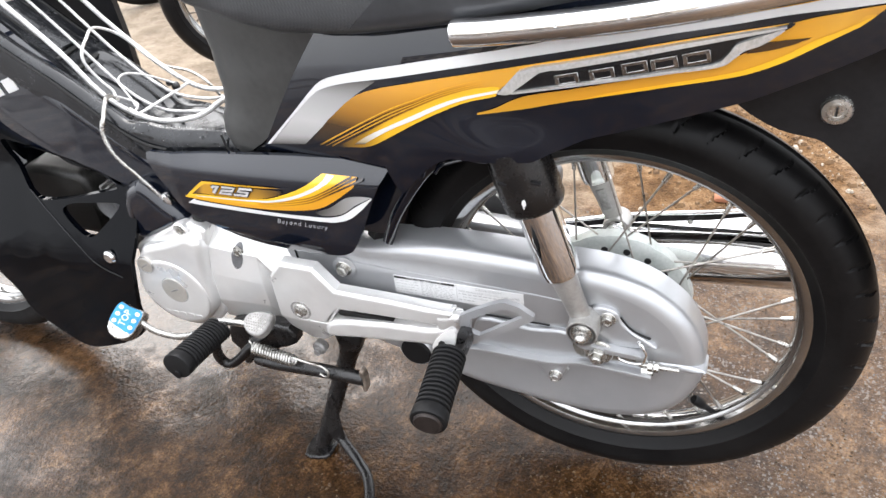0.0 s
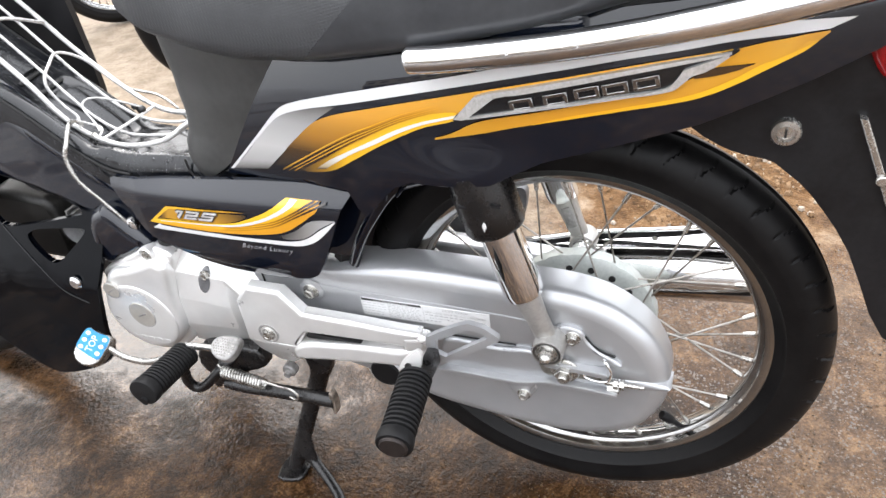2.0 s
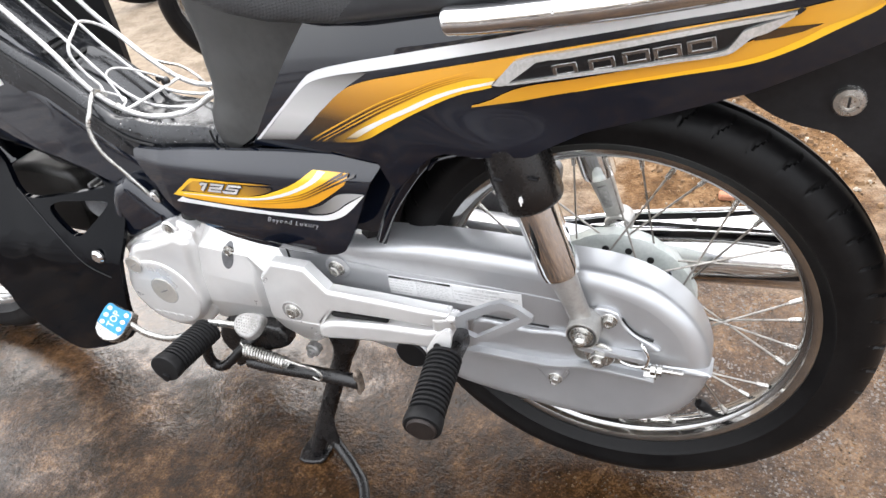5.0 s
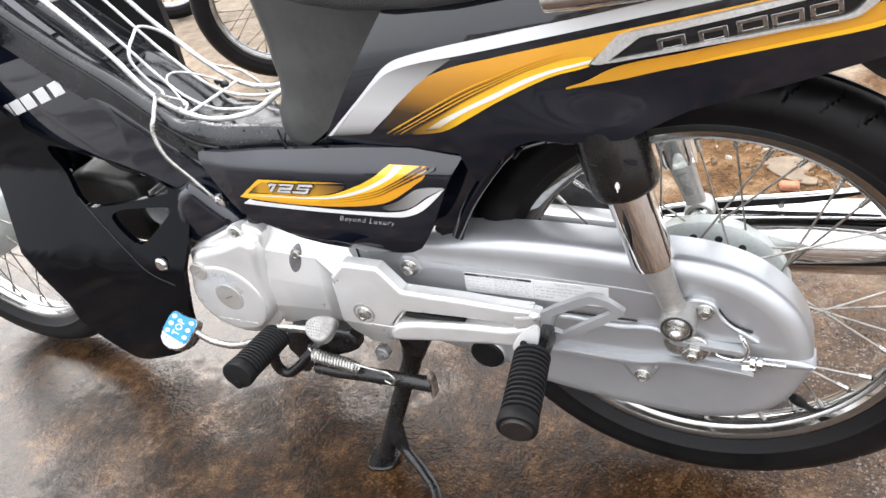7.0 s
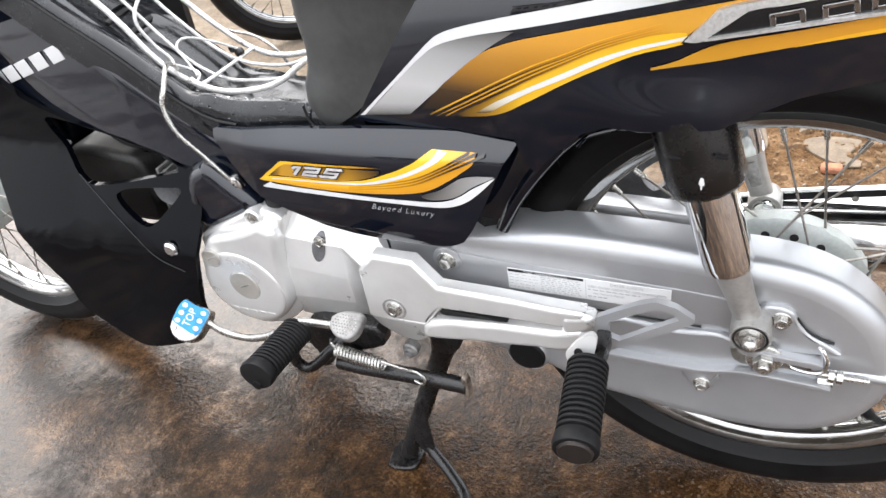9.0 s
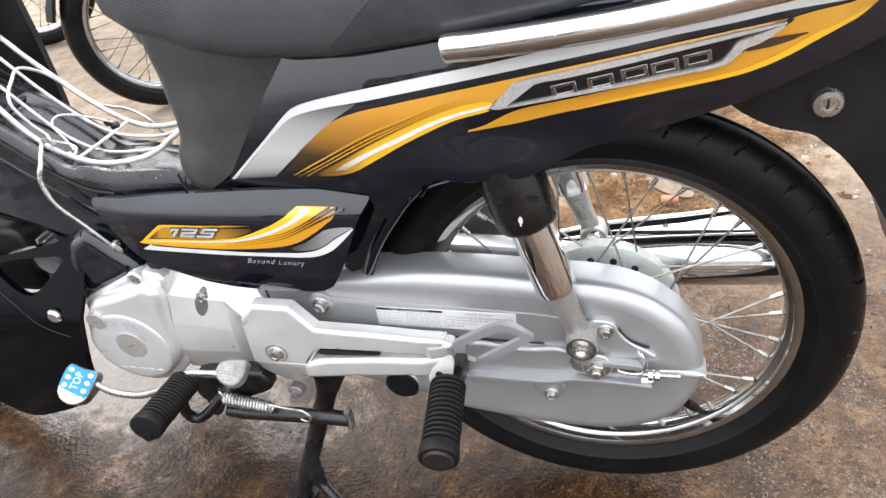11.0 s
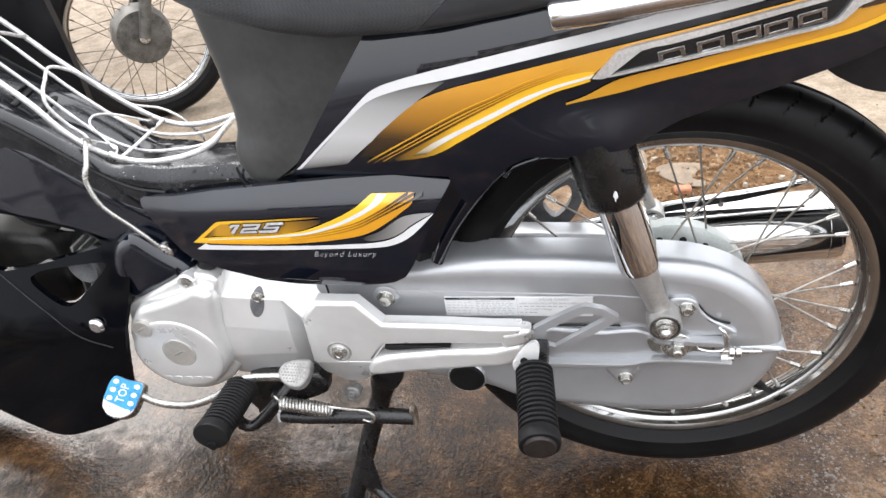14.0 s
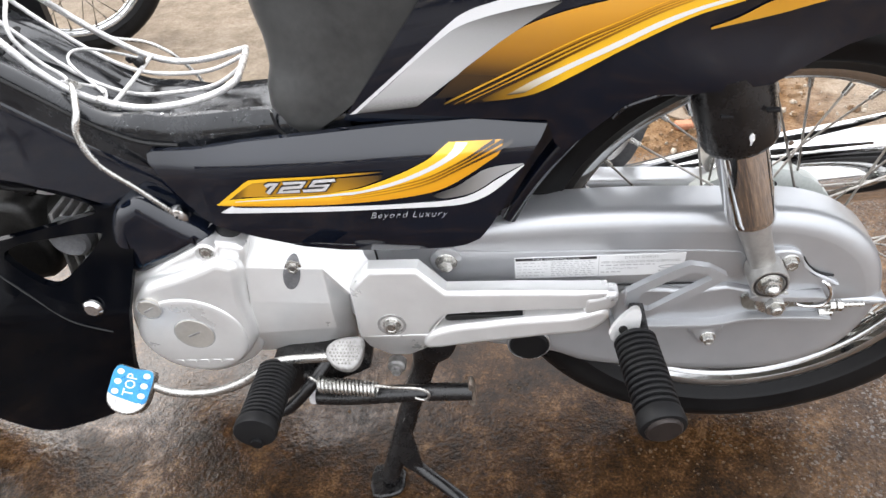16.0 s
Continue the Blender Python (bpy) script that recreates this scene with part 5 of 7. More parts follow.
cs = part("centre_stand", tube([(-0.350, -0.050, -0.045), (-0.372, -0.060, -0.120), (-0.393, -0.072, -0.175), (-0.412, -0.088, -0.230), (-0.434, -0.106, -0.295)], [0.0190] * 4 + [0.0145] * 4 + [0.0130] * 4 + [0.0125] * 5, 16, 4), STEEL_BLACK, bike, "black centre stand, lowered")
part("cross_tube", tube([(-0.350, -0.075, -0.050), (-0.350, 0.04, -0.050)], 0.015, 14, 2), STEEL_BLACK, cs)
part("stand_lug", cushion([(-0.372, -0.030), (-0.340, -0.026), (-0.325, -0.050), (-0.338, -0.086), (-0.366, -0.092)], -0.060, -0.084, 0.004, 4, 3), STEEL_BLACK, cs)
for y in (-0.106,):
    part("stand_shoe", moved(cushion([(-0.024, -0.020), (0.013, -0.017), (0.018, 0.0), (0.013, 0.020), (-0.022, 0.024)], 0, 0.006, 0.002, 3, 1), pose(-0.434, y, -0.3055) @ Matrix.Rotation(radians(90), 4, "X")), STEEL_BLACK, cs)
part("tang_gusset", panel([(-0.402, -0.188), (-0.412, -0.222), (-0.416, -0.255), (-0.402, -0.272), (-0.388, -0.276), (-0.392, -0.240)], lambda x, z: -0.094 + (z + 0.19) * 0.22, 0.005, cuts=1), STEEL_BLACK, cs)
part("tang", tube([(-0.412, -0.094, -0.245), (-0.394, -0.106, -0.272), (-0.360, -0.126, -0.285), (-0.331, -0.150, -0.288), (-0.311, -0.185, -0.291), (-0.298, -0.212, -0.292)], 0.0080, 12), STEEL_BLACK, cs, "black foot lever")

# ---- body panels ----
panel_out = table([(-0.6000, -0.0820), (-0.5390, -0.0895), (-0.5020, -0.0925), (-0.4180, -0.1015), (-0.3300, -0.1075), (-0.2460, -0.1110), (-0.2150, -0.1118)])
panel_face = lambda x: sum(panel_out(x + 0.012 * k) for k in range(-2, 3)) / 5
panel_crease = lambda x: 0.1935 + 0.0635 * (x + 0.5426)


def panel_side(x, z):
    """The lower side cover: an upright face that leans in above its crease."""
    u = z - panel_crease(x)
    return panel_face(x) + (0.95 - 0.5 * min(1.0, max(0.0, (-0.5 - x) / 0.08))) * (math.sqrt(u * u + 0.00002) + u) / 2 + 5.0 * max(0.0, 0.125 - z) ** 2 + max(0, -0.55 - x) * 0.1


side_lo = table([(-0.5983, 0.1955), (-0.5933, 0.1867), (-0.5862, 0.1720), (-0.5732, 0.1516), (-0.5616, 0.1364), (-0.5485, 0.1250), (-0.5102, 0.1114), (-0.4649, 0.0987), (-0.4269, 0.0950), (-0.3824, 0.0955), (-0.3430, 0.0980), (-0.3150, 0.1012), (-0.3031, 0.1045), (-0.2890, 0.1130), (-0.2771, 0.1305), (-0.2650, 0.1535), (-0.2543, 0.1755), (-0.2443, 0.1970), (-0.2361, 0.2119), (-0.2308, 0.2190), (-0.2275, 0.2240), (-0.2250, 0.2285)])
side_hi = table([(-0.5991, 0.1981), (-0.5976, 0.2023), (-0.5907, 0.2047), (-0.5765, 0.2056), (-0.5470, 0.2075), (-0.4488, 0.2170), (-0.3993, 0.2220), (-0.3546, 0.2258), (-0.3024, 0.2292), (-0.2534, 0.2315), (-0.2320, 0.2318), (-0.2270, 0.2310), (-0.2250, 0.2295)])
lower_side = part("lower_side_cover", sheet(-0.598, -0.225, side_lo, side_hi, panel_side, 0.006, 240, 44), BLACK, bike, "glossy black lower side cover with an orange stripe")
ps = panel_side
LSC = lower_side
film("white_line", [(-0.5379, 0.1426), (-0.5303, 0.1420), (-0.4875, 0.1436), (-0.4314, 0.1466), (-0.3796, 0.1496), (-0.3457, 0.1514), (-0.3204, 0.1528), (-0.2991, 0.1557), (-0.2806, 0.1635), (-0.2650, 0.1759), (-0.2462, 0.1951)], [(-0.5216, 0.1521), (-0.5197, 0.1491), (-0.4852, 0.1495), (-0.4295, 0.1523), (-0.3781, 0.1546), (-0.3442, 0.1571), (-0.3189, 0.1591), (-0.2991, 0.1632), (-0.2841, 0.1708), (-0.2705, 0.1808), (-0.2461, 0.1961)], ps, WHITE, LSC, n=6)
film("grey_strip", [(-0.3282, 0.1641), (-0.3183, 0.1617), (-0.2986, 0.1653), (-0.2837, 0.1725), (-0.2701, 0.1829), (-0.2473, 0.1960)], [(-0.3292, 0.1654), (-0.3067, 0.1743), (-0.2910, 0.1849), (-0.2796, 0.1920), (-0.2644, 0.1957), (-0.2471, 0.1970)], ps, GREY_FADE2, LSC, n=6, label="dark grey fading strip")
film("orange_strip", [(-0.5332, 0.1513), (-0.4844, 0.1516), (-0.4287, 0.1547), (-0.3765, 0.1600), (-0.3382, 0.1665), (-0.3153, 0.1741), (-0.2937, 0.1873), (-0.2782, 0.1987), (-0.2670, 0.2078), (-0.2630, 0.2178)],
     [(-0.5394, 0.1520), (-0.5279, 0.1575), (-0.4996, 0.1612), (-0.4401, 0.1658), (-0.4108, 0.1705), (-0.3877, 0.1756), (-0.3531, 0.1899), (-0.3301, 0.2022), (-0.3188, 0.2100), (-0.3095, 0.2160)], ps, SWOOSH, LSC, 0.0016, n=8, m=8, label="yellow orange printed sweep")
film("badge_field", [(-0.5284, 0.1561), (-0.5114, 0.1610), (-0.4994, 0.1618), (-0.4401, 0.1658), (-0.4108, 0.1705), (-0.3876, 0.1768), (-0.3711, 0.1841)], [(-0.5225, 0.1596), (-0.5088, 0.1696), (-0.4973, 0.1767), (-0.4888, 0.1785), (-0.4362, 0.1822), (-0.3967, 0.1855), (-0.3705, 0.1877)], ps,
     fade("black_to_amber_field", [(0.0, (0.02, 0.013, 0.006)), (0.10, (0.10, 0.05, 0.008)), (0.3, (0.48, 0.24, 0.015)), (0.6, (0.50, 0.25, 0.015)), (0.85, (0.16, 0.08, 0.01)), (1.0, (0.01, 0.008, 0.006))]), LSC, 0.0010, n=6)
film("gold_outline", [(-0.5284, 0.1561), (-0.5225, 0.1596), (-0.5088, 0.1696), (-0.4973, 0.1767), (-0.4888, 0.1785), (-0.4362, 0.1833), (-0.3967, 0.1875), (-0.3705, 0.1906)], [(-0.5365, 0.1533), (-0.5278, 0.1604), (-0.5144, 0.1701), (-0.5009, 0.1798), (-0.4905, 0.1819), (-0.4352, 0.1862), (-0.3959, 0.1898), (-0.3699, 0.1913)], ps,
     fade("gold_fading_to_black", [(0.0, (0.80, 0.44, 0.02)), (0.6, (0.80, 0.44, 0.02)), (0.85, (0.45, 0.22, 0.012)), (1.0, (0.01, 0.008, 0.006))]), LSC, 0.0014, n=6)
film("white_streak", [(-0.5188, 0.1562), (-0.4706, 0.1604), (-0.4407, 0.1631), (-0.4116, 0.1662), (-0.3890, 0.1690), (-0.3547, 0.1797), (-0.3265, 0.1924), (-0.3039, 0.2059), (-0.2930, 0.2159)], [(-0.5184, 0.1570), (-0.4700, 0.1618), (-0.4403, 0.1650), (-0.4112, 0.1688), (-0.3883, 0.1725), (-0.3540, 0.1839), (-0.3257, 0.1977), (-0.3086, 0.2091), (-0.3033, 0.2161)], ps, WHITE, LSC, 0.0022, n=6)
for mid in ([(-0.4120, 0.1648), (-0.3833, 0.1706), (-0.3551, 0.1775), (-0.3276, 0.1864), (-0.2997, 0.2009), (-0.2831, 0.2107), (-0.2702, 0.2172)],
            [(-0.4124, 0.1629), (-0.3837, 0.1684), (-0.3554, 0.1745), (-0.3280, 0.1832), (-0.3001, 0.1976), (-0.2782, 0.2100), (-0.2634, 0.2171)],
            [(-0.4128, 0.1610), (-0.3841, 0.1655), (-0.3559, 0.1714), (-0.3283, 0.1799), (-0.3006, 0.1941), (-0.2735, 0.2081), (-0.2550, 0.2170)]):
    film("thin_line", [(x, z - 0.0003 - 0.0011 * i / 6) for i, (x, z) in enumerate(mid)], [(x, z + 0.0003 + 0.0011 * i / 6) for i, (x, z) in enumerate(mid)], ps, fade("amber_line_darkening", [(0.0, (0.55, 0.25, 0.012)), (0.45, (0.40, 0.18, 0.01)), (0.75, (0.05, 0.024, 0.005)), (1.0, (0.012, 0.008, 0.005))]), LSC, 0.0024, n=6)


def strokes(name, lines, wide, yf, off, mat, parent, label=""):
    """Flat lettering drawn as mitred strokes of one width on a panel."""
    bm = bmesh.new()
    for pts in lines:
        p = [Vector(q) for q in pts]
        sides = []
        for i, q in enumerate(p):
            d0 = (q - p[i - 1]).normalized() if i else (p[1] - q).normalized()
            d1 = (p[i + 1] - q).normalized() if i < len(p) - 1 else d0
            n0, n1 = Vector((-d0.y, d0.x)), Vector((-d1.y, d1.x))
            mitre = (n0 + n1).normalized()
            mitre *= min(1.9, 1 / max(0.3, mitre.dot(n0)))
            ends = (d0 * -wide * 0.2 if i == 0 else d1 * wide * 0.2 if i == len(p) - 1 else Vector((0, 0)))
            sides.append([bm.verts.new((v.x, yf(v.x, v.y) - off, v.y)) for v in (q + ends + mitre * wide / 2, q + ends - mitre * wide / 2)])
        for a, b in zip(sides, sides[1:]):
            bm.faces.new((a[0], a[1], b[1], b[0]))
    return part(name, bm, mat, parent, label, sharp=0)


DIGITS = [[(-0.4825, 0.1756), (-0.4790, 0.1778), (-0.4712, 0.1786), (-0.4817, 0.1683)], [(-0.4729, 0.1775), (-0.4825, 0.1682)],
          [(-0.4642, 0.1792), (-0.4443, 0.1810), (-0.4490, 0.1758), (-0.4661, 0.1741), (-0.4705, 0.1694), (-0.4512, 0.1712)],
          [(-0.4151, 0.1837), (-0.4338, 0.1821), (-0.4388, 0.1770), (-0.4224, 0.1782), (-0.4269, 0.1732), (-0.4468, 0.1714)]]
strokes("number_edge", DIGITS, 0.0057, ps, 0.0026, LETTER_BLACK, LSC)
strokes("number", DIGITS, 0.0031, ps, 0.0032, worn(material("silver_print", (0.7, 0.7, 0.7), 0.25, 0.2), 60, (0.50, 0.48, 0.47), (0.74, 0.73, 0.72), 0.2, 0.3), LSC, "silver slanted number 125")
words("slogan", "Beyond Luxury", 0.0100, facing(-0.3535, ps(-0.3535, 0.1441) - 0.0020, 0.1441, -0.7), SLOGAN_GREY, LSC, 0.0002, 0.42, 1.16, "", -0.00022)

cy_table = table([(-0.44, -0.066), (-0.40, -0.0735), (-0.30, -0.0915), (-0.22, -0.111), (-0.14, -0.1165), (-0.06, -0.1165), (0.05, -0.1145), (0.156, -0.102), (0.224, -0.083), (0.31, -0.052)])
cy = lambda x: sum(cy_table(x + 0.012 * k) for k in range(-3, 4)) / 7
cz = table([(-0.42, 0.27), (-0.30, 0.30), (-0.15, 0.32), (0.0, 0.345), (0.2, 0.385), (0.31, 0.41)])


lean_base = table([(-0.45, 0.2998), (0.0555, 0.3958), (0.33, 0.4230)])


def cowl_y(x, z):
    d = z - cz(x)
    e = max(0.0, z - lean_base(x))
    lean = 0.10 * e * e / (e + 0.010)
    k = min(1.0, max(0.0, (0.312 - z) / 0.05))
    flare = 0.009 * math.exp(-((x + 0.075) / 0.06) ** 2) * k * k * (3 - 2 * k)
    return cy(x) + (2.6 if d > 0 else 0.9) * d * d - flare + lean


cowl_lo = table([(-0.404, 0.224), (-0.385, 0.2235), (-0.355, 0.2265), (-0.30, 0.2300), (-0.25, 0.2325), (-0.226, 0.2328), (-0.221, 0.210), (-0.212, 0.198), (-0.19, 0.222), (-0.165, 0.247), (-0.145, 0.256), (-0.116, 0.257), (-0.059, 0.263), (-0.043, 0.272), (-0.01, 0.288), (0.053, 0.307), (0.121, 0.328), (0.20, 0.362), (0.27, 0.395), (0.318, 0.42)])
cowl_hi = table([(-0.404, 0.226), (-0.375, 0.264), (-0.335, 0.316), (-0.295, 0.368), (-0.270, 0.400), (-0.262, 0.408), (-0.215, 0.410), (-0.14, 0.414), (-0.06, 0.418), (0.05, 0.432), (0.16, 0.444), (0.26, 0.450), (0.318, 0.445)])
cowl = part("side_cowl", sheet(-0.404, 0.318, cowl_lo, cowl_hi, cowl_y, 0.010, 200, 30), BLACK, bike, "glossy black tail side cowl with orange and silver stripes")
part("fender_side", panel([(-0.345, 0.236), (-0.20, 0.236), (-0.205, 0.200), (-0.232, 0.162), (-0.258, 0.122), (-0.268, 0.118), (-0.33, 0.118)], lambda x, z: -0.070 - 0.05 * max(0.0, x + 0.30), 0.006, n=1, smooth=False, cuts=2), BLACK, bike, "glossy black fender side")
part("cover_backing", panel([(-0.47, 0.16), (-0.47, 0.212), (-0.41, 0.230), (-0.36, 0.262), (-0.30, 0.25), (-0.30, 0.16)], lambda x, z: -0.052, 0.004, n=1, smooth=False, cuts=0), BLACK_DULL, bike)
part("right_cowl", moved(sheet(-0.404, 0.318, cowl_lo, cowl_hi, cowl_y, 0.010, 60, 10), Matrix.Diagonal((1, -1, 1, 1))), BLACK, bike, "glossy black tail side cowl")
part("tail_deck", moved(panel([(-0.27, -0.09), (-0.1, -0.10), (0.1, -0.10), (0.25, -0.075), (0.315, -0.05), (0.315, 0.05), (0.25, 0.075), (0.1, 0.10), (-0.1, 0.10), (-0.27, 0.09)], lambda x, z: -0.40 - 0.16 * (x + 0.27) * 0.6, 0.006, n=2, cuts=1), Matrix.Rotation(radians(-90), 4, "X")), BLACK_DULL, bike)
cw = cowl_y
film("white_stripe", [(-0.3909, 0.2325), (-0.3298, 0.2860), (-0.3051, 0.3061), (-0.2931, 0.3137), (-0.2750, 0.3208), (-0.2467, 0.3287), (-0.2094, 0.3363), (-0.1453, 0.3490), (-0.0882, 0.3596), (-0.0356, 0.3690), (0.0133, 0.3777), (0.0588, 0.3859), (0.1012, 0.3920), (0.1415, 0.3982), (0.1804, 0.4010), (0.2070, 0.4027)],
     [(-0.3967, 0.2315), (-0.3399, 0.2810), (-0.3017, 0.3149), (-0.2867, 0.3251), (-0.2691, 0.3318), (-0.2445, 0.3388), (-0.2076, 0.3475), (-0.1442, 0.3599), (-0.0876, 0.3695), (-0.0354, 0.3794), (0.0131, 0.3885), (0.0582, 0.3964), (0.1004, 0.4022), (0.1404, 0.4077), (0.1790, 0.4105), (0.2245, 0.4101)], cw, WHITE, cowl, n=6)
film("grey_stripe", [(-0.3909, 0.2325), (-0.3578, 0.2610), (-0.3298, 0.2860), (-0.3051, 0.3061), (-0.2893, 0.3155), (-0.2631, 0.3244), (-0.2271, 0.3328)], [(-0.3353, 0.2413), (-0.3064, 0.2655), (-0.2836, 0.2837), (-0.2616, 0.3023), (-0.2421, 0.3169), (-0.2245, 0.3280), (-0.2151, 0.3337)], cw, GREY_FADE, cowl, n=6, label="silver grey fading stripe")
film("orange_stripe", [(-0.3203, 0.2499), (-0.2944, 0.2761), (-0.2774, 0.2903), (-0.2563, 0.3071), (-0.2380, 0.3182), (-0.2110, 0.3277), (-0.1778, 0.3353), (-0.1462, 0.3420), (-0.0887, 0.3530), (-0.0358, 0.3627), (0.0133, 0.3716), (0.0590, 0.3801), (0.1016, 0.3868), (0.1421, 0.3926)],
     [(-0.2280, 0.2628), (-0.2090, 0.2755), (-0.1874, 0.2883), (-0.1586, 0.3050), (-0.1322, 0.3179), (-0.1081, 0.3261), (-0.0881, 0.3310), (-0.0634, 0.3348), (-0.0370, 0.3390), (-0.0115, 0.3441), (0.0132, 0.3490), (0.0597, 0.3583), (0.0946, 0.3649), (0.1110, 0.3739)], cw, ORANGE, cowl, 0.0021, n=10, m=20, label="orange stripe fading to black")
film("yellow_underside", [(-0.2792, 0.2490), (-0.2385, 0.2585), (-0.2056, 0.2766), (-0.1755, 0.2943), (-0.1474, 0.3085), (-0.1208, 0.3202), (-0.0955, 0.3269), (-0.0846, 0.3302)], [(-0.2840, 0.2510), (-0.2349, 0.2798), (-0.2031, 0.2976), (-0.1739, 0.3121), (-0.1463, 0.3244), (-0.1203, 0.3331), (-0.0953, 0.3370), (-0.0860, 0.3372)], cw,
     fade("yellow_rising_from_black", [(0.0, (0.01, 0.008, 0.006)), (0.10, (0.30, 0.15, 0.01)), (0.25, (0.80, 0.45, 0.02)), (1.0, (0.82, 0.46, 0.02))]), cowl, 0.0026, n=8)
film("white_streak", [(-0.2445, 0.2602), (-0.2304, 0.2697), (-0.2046, 0.2848), (-0.1751, 0.2990), (-0.1471, 0.3130), (-0.1207, 0.3235), (-0.0954, 0.3302), (-0.0816, 0.3334)], [(-0.2592, 0.2571), (-0.2361, 0.2726), (-0.2040, 0.2897), (-0.1746, 0.3043), (-0.1468, 0.3175), (-0.1206, 0.3267), (-0.0954, 0.3328), (-0.0806, 0.3366)], cw, WHITE_FADE, cowl, 0.0034, n=6)
LINES = [[(-0.3054, 0.2463), (-0.2688, 0.2676), (-0.2336, 0.2881), (-0.2022, 0.3047), (-0.1735, 0.3169), (-0.1461, 0.3285), (-0.1202, 0.3368), (-0.1020, 0.3418)],
         [(-0.3001, 0.2462), (-0.2696, 0.2635), (-0.2342, 0.2843), (-0.2026, 0.3012), (-0.1737, 0.3147), (-0.1462, 0.3266), (-0.1203, 0.3347), (-0.1010, 0.3400)],
         [(-0.2872, 0.2490), (-0.2705, 0.2593), (-0.2349, 0.2798), (-0.2031, 0.2976), (-0.1739, 0.3121), (-0.1463, 0.3244), (-0.1203, 0.3331), (-0.1000, 0.3382)]]
for k, (mid, wide) in enumerate(zip(LINES, (0.0019, 0.0021, 0.0031))):
    film("thin_line", [(x, z - wide * (0.60 - 0.075 * i)) for i, (x, z) in enumerate(mid)], [(x, z + wide * (0.60 - 0.075 * i)) for i, (x, z) in enumerate(mid)], cw, DARK_LINE, cowl, 0.0036, n=6)
    upper = [(x - 0.0055, z - 0.0004) if i == 0 else (x, z + 0.0030 - 0.00012 * i) for i, (x, z) in enumerate(LINES[0])] if k == 0 else [((p[0] + q[0]) / 2, (p[1] + q[1]) / 2) for p, q in zip(LINES[k - 1], mid)]
    film("gold_line", [(x, z - 0.0010 + 0.00013 * i) for i, (x, z) in enumerate(upper)], [(x, z + 0.0010 - 0.00013 * i) for i, (x, z) in enumerate(upper)], cw, GOLD_LINE, cowl, 0.0031, n=6)
film("tail_orange", [(0.1383, 0.3910), (0.1616, 0.3960), (0.1807, 0.3985), (0.1902, 0.4001), (0.2072, 0.4015)], [(0.1232, 0.3781), (0.1575, 0.3807), (0.1754, 0.3808), (0.1902, 0.3873), (0.2074, 0.4002)], cw, ORANGE_PLAIN, cowl, 0.0016, n=6)
film("amber_stripe", [(-0.1101, 0.3083), (-0.0652, 0.3166), (-0.0382, 0.3229), (0.0128, 0.3337), (0.0601, 0.3426), (0.1042, 0.3499), (0.1252, 0.3554), (0.1453, 0.3636), (0.1644, 0.3737), (0.1830, 0.3832), (0.1920, 0.3880), (0.2006, 0.3950)], [(-0.1098, 0.3102), (-0.0927, 0.3158), (-0.0639, 0.3292), (-0.0167, 0.3386), (0.0131, 0.3448), (0.0598, 0.3548), (0.0948, 0.3619), (0.1195, 0.3723), (0.1441, 0.3748), (0.1576, 0.3802), (0.1824, 0.3872), (0.1929, 0.3948)], cw, ORANGE_LOW, cowl, 0.0018, n=6, label="amber lower stripe")
film("yellow_edge", [(-0.0171, 0.3275), (0.0128, 0.3337), (0.0601, 0.3426), (0.1042, 0.3499), (0.1252, 0.3554), (0.1453, 0.3636), (0.1644, 0.3737), (0.1830, 0.3832), (0.1920, 0.3880), (0.2006, 0.3950)], [(-0.0171, 0.3277), (0.0129, 0.3363), (0.0600, 0.3457), (0.1039, 0.3539), (0.1248, 0.3602), (0.1447, 0.3692), (0.1618, 0.3789), (0.1760, 0.3840), (0.2006, 0.3950)], cw, YELLOW, cowl, 0.0026, n=6)
film("black_wedge", [(0.1147, 0.3701), (0.1361, 0.3732), (0.1580, 0.3802)], [(0.1192, 0.3764), (0.1395, 0.3800), (0.1579, 0.3806)], cw, BROWN_LINE, cowl, 0.0028, n=4)

EMBLEM_BRIGHT = worn(material("wet_bright_plating", (0.7, 0.7, 0.7), 0.12, 0.6), 400, (0.52, 0.52, 0.51), (0.82, 0.82, 0.81), 0.06, 0.22, 0.25, 500)
EMBLEM_METAL = worn(material("dull_emblem_chrome", (0.4, 0.4, 0.4), 0.2, 1.0), 60, (0.26, 0.26, 0.26), (0.46, 0.45, 0.44), 0.12, 0.28)
# ---- tail emblem: chrome surround with five plain raised chrome blocks ----
ey = lambda x, z: cowl_y(x, z) - 0.004
em = part("emblem", panel([(-0.0893, 0.3303), (-0.0754, 0.3441), (-0.0619, 0.3540), (-0.0358, 0.3603), (0.0133, 0.3683), (0.0591, 0.3787), (0.1018, 0.3845), (0.1422, 0.3922), (0.1440, 0.3900), (0.1329, 0.3842), (0.1190, 0.3792), (0.1119, 0.3729), (0.1044, 0.3656), (0.0982, 0.3623), (0.0598, 0.3558), (0.0131, 0.3479), (-0.0267, 0.3404), (-0.0634, 0.3348), (-0.0756, 0.3310)], ey, 0.006, n=3, cuts=2), material("gloss_black_emblem", (0.006, 0.006, 0.007), 0.05), cowl, "black emblem plate with a chrome surround")
chrome_y = lambda x, z: cowl_y(x, z) - 0.0075


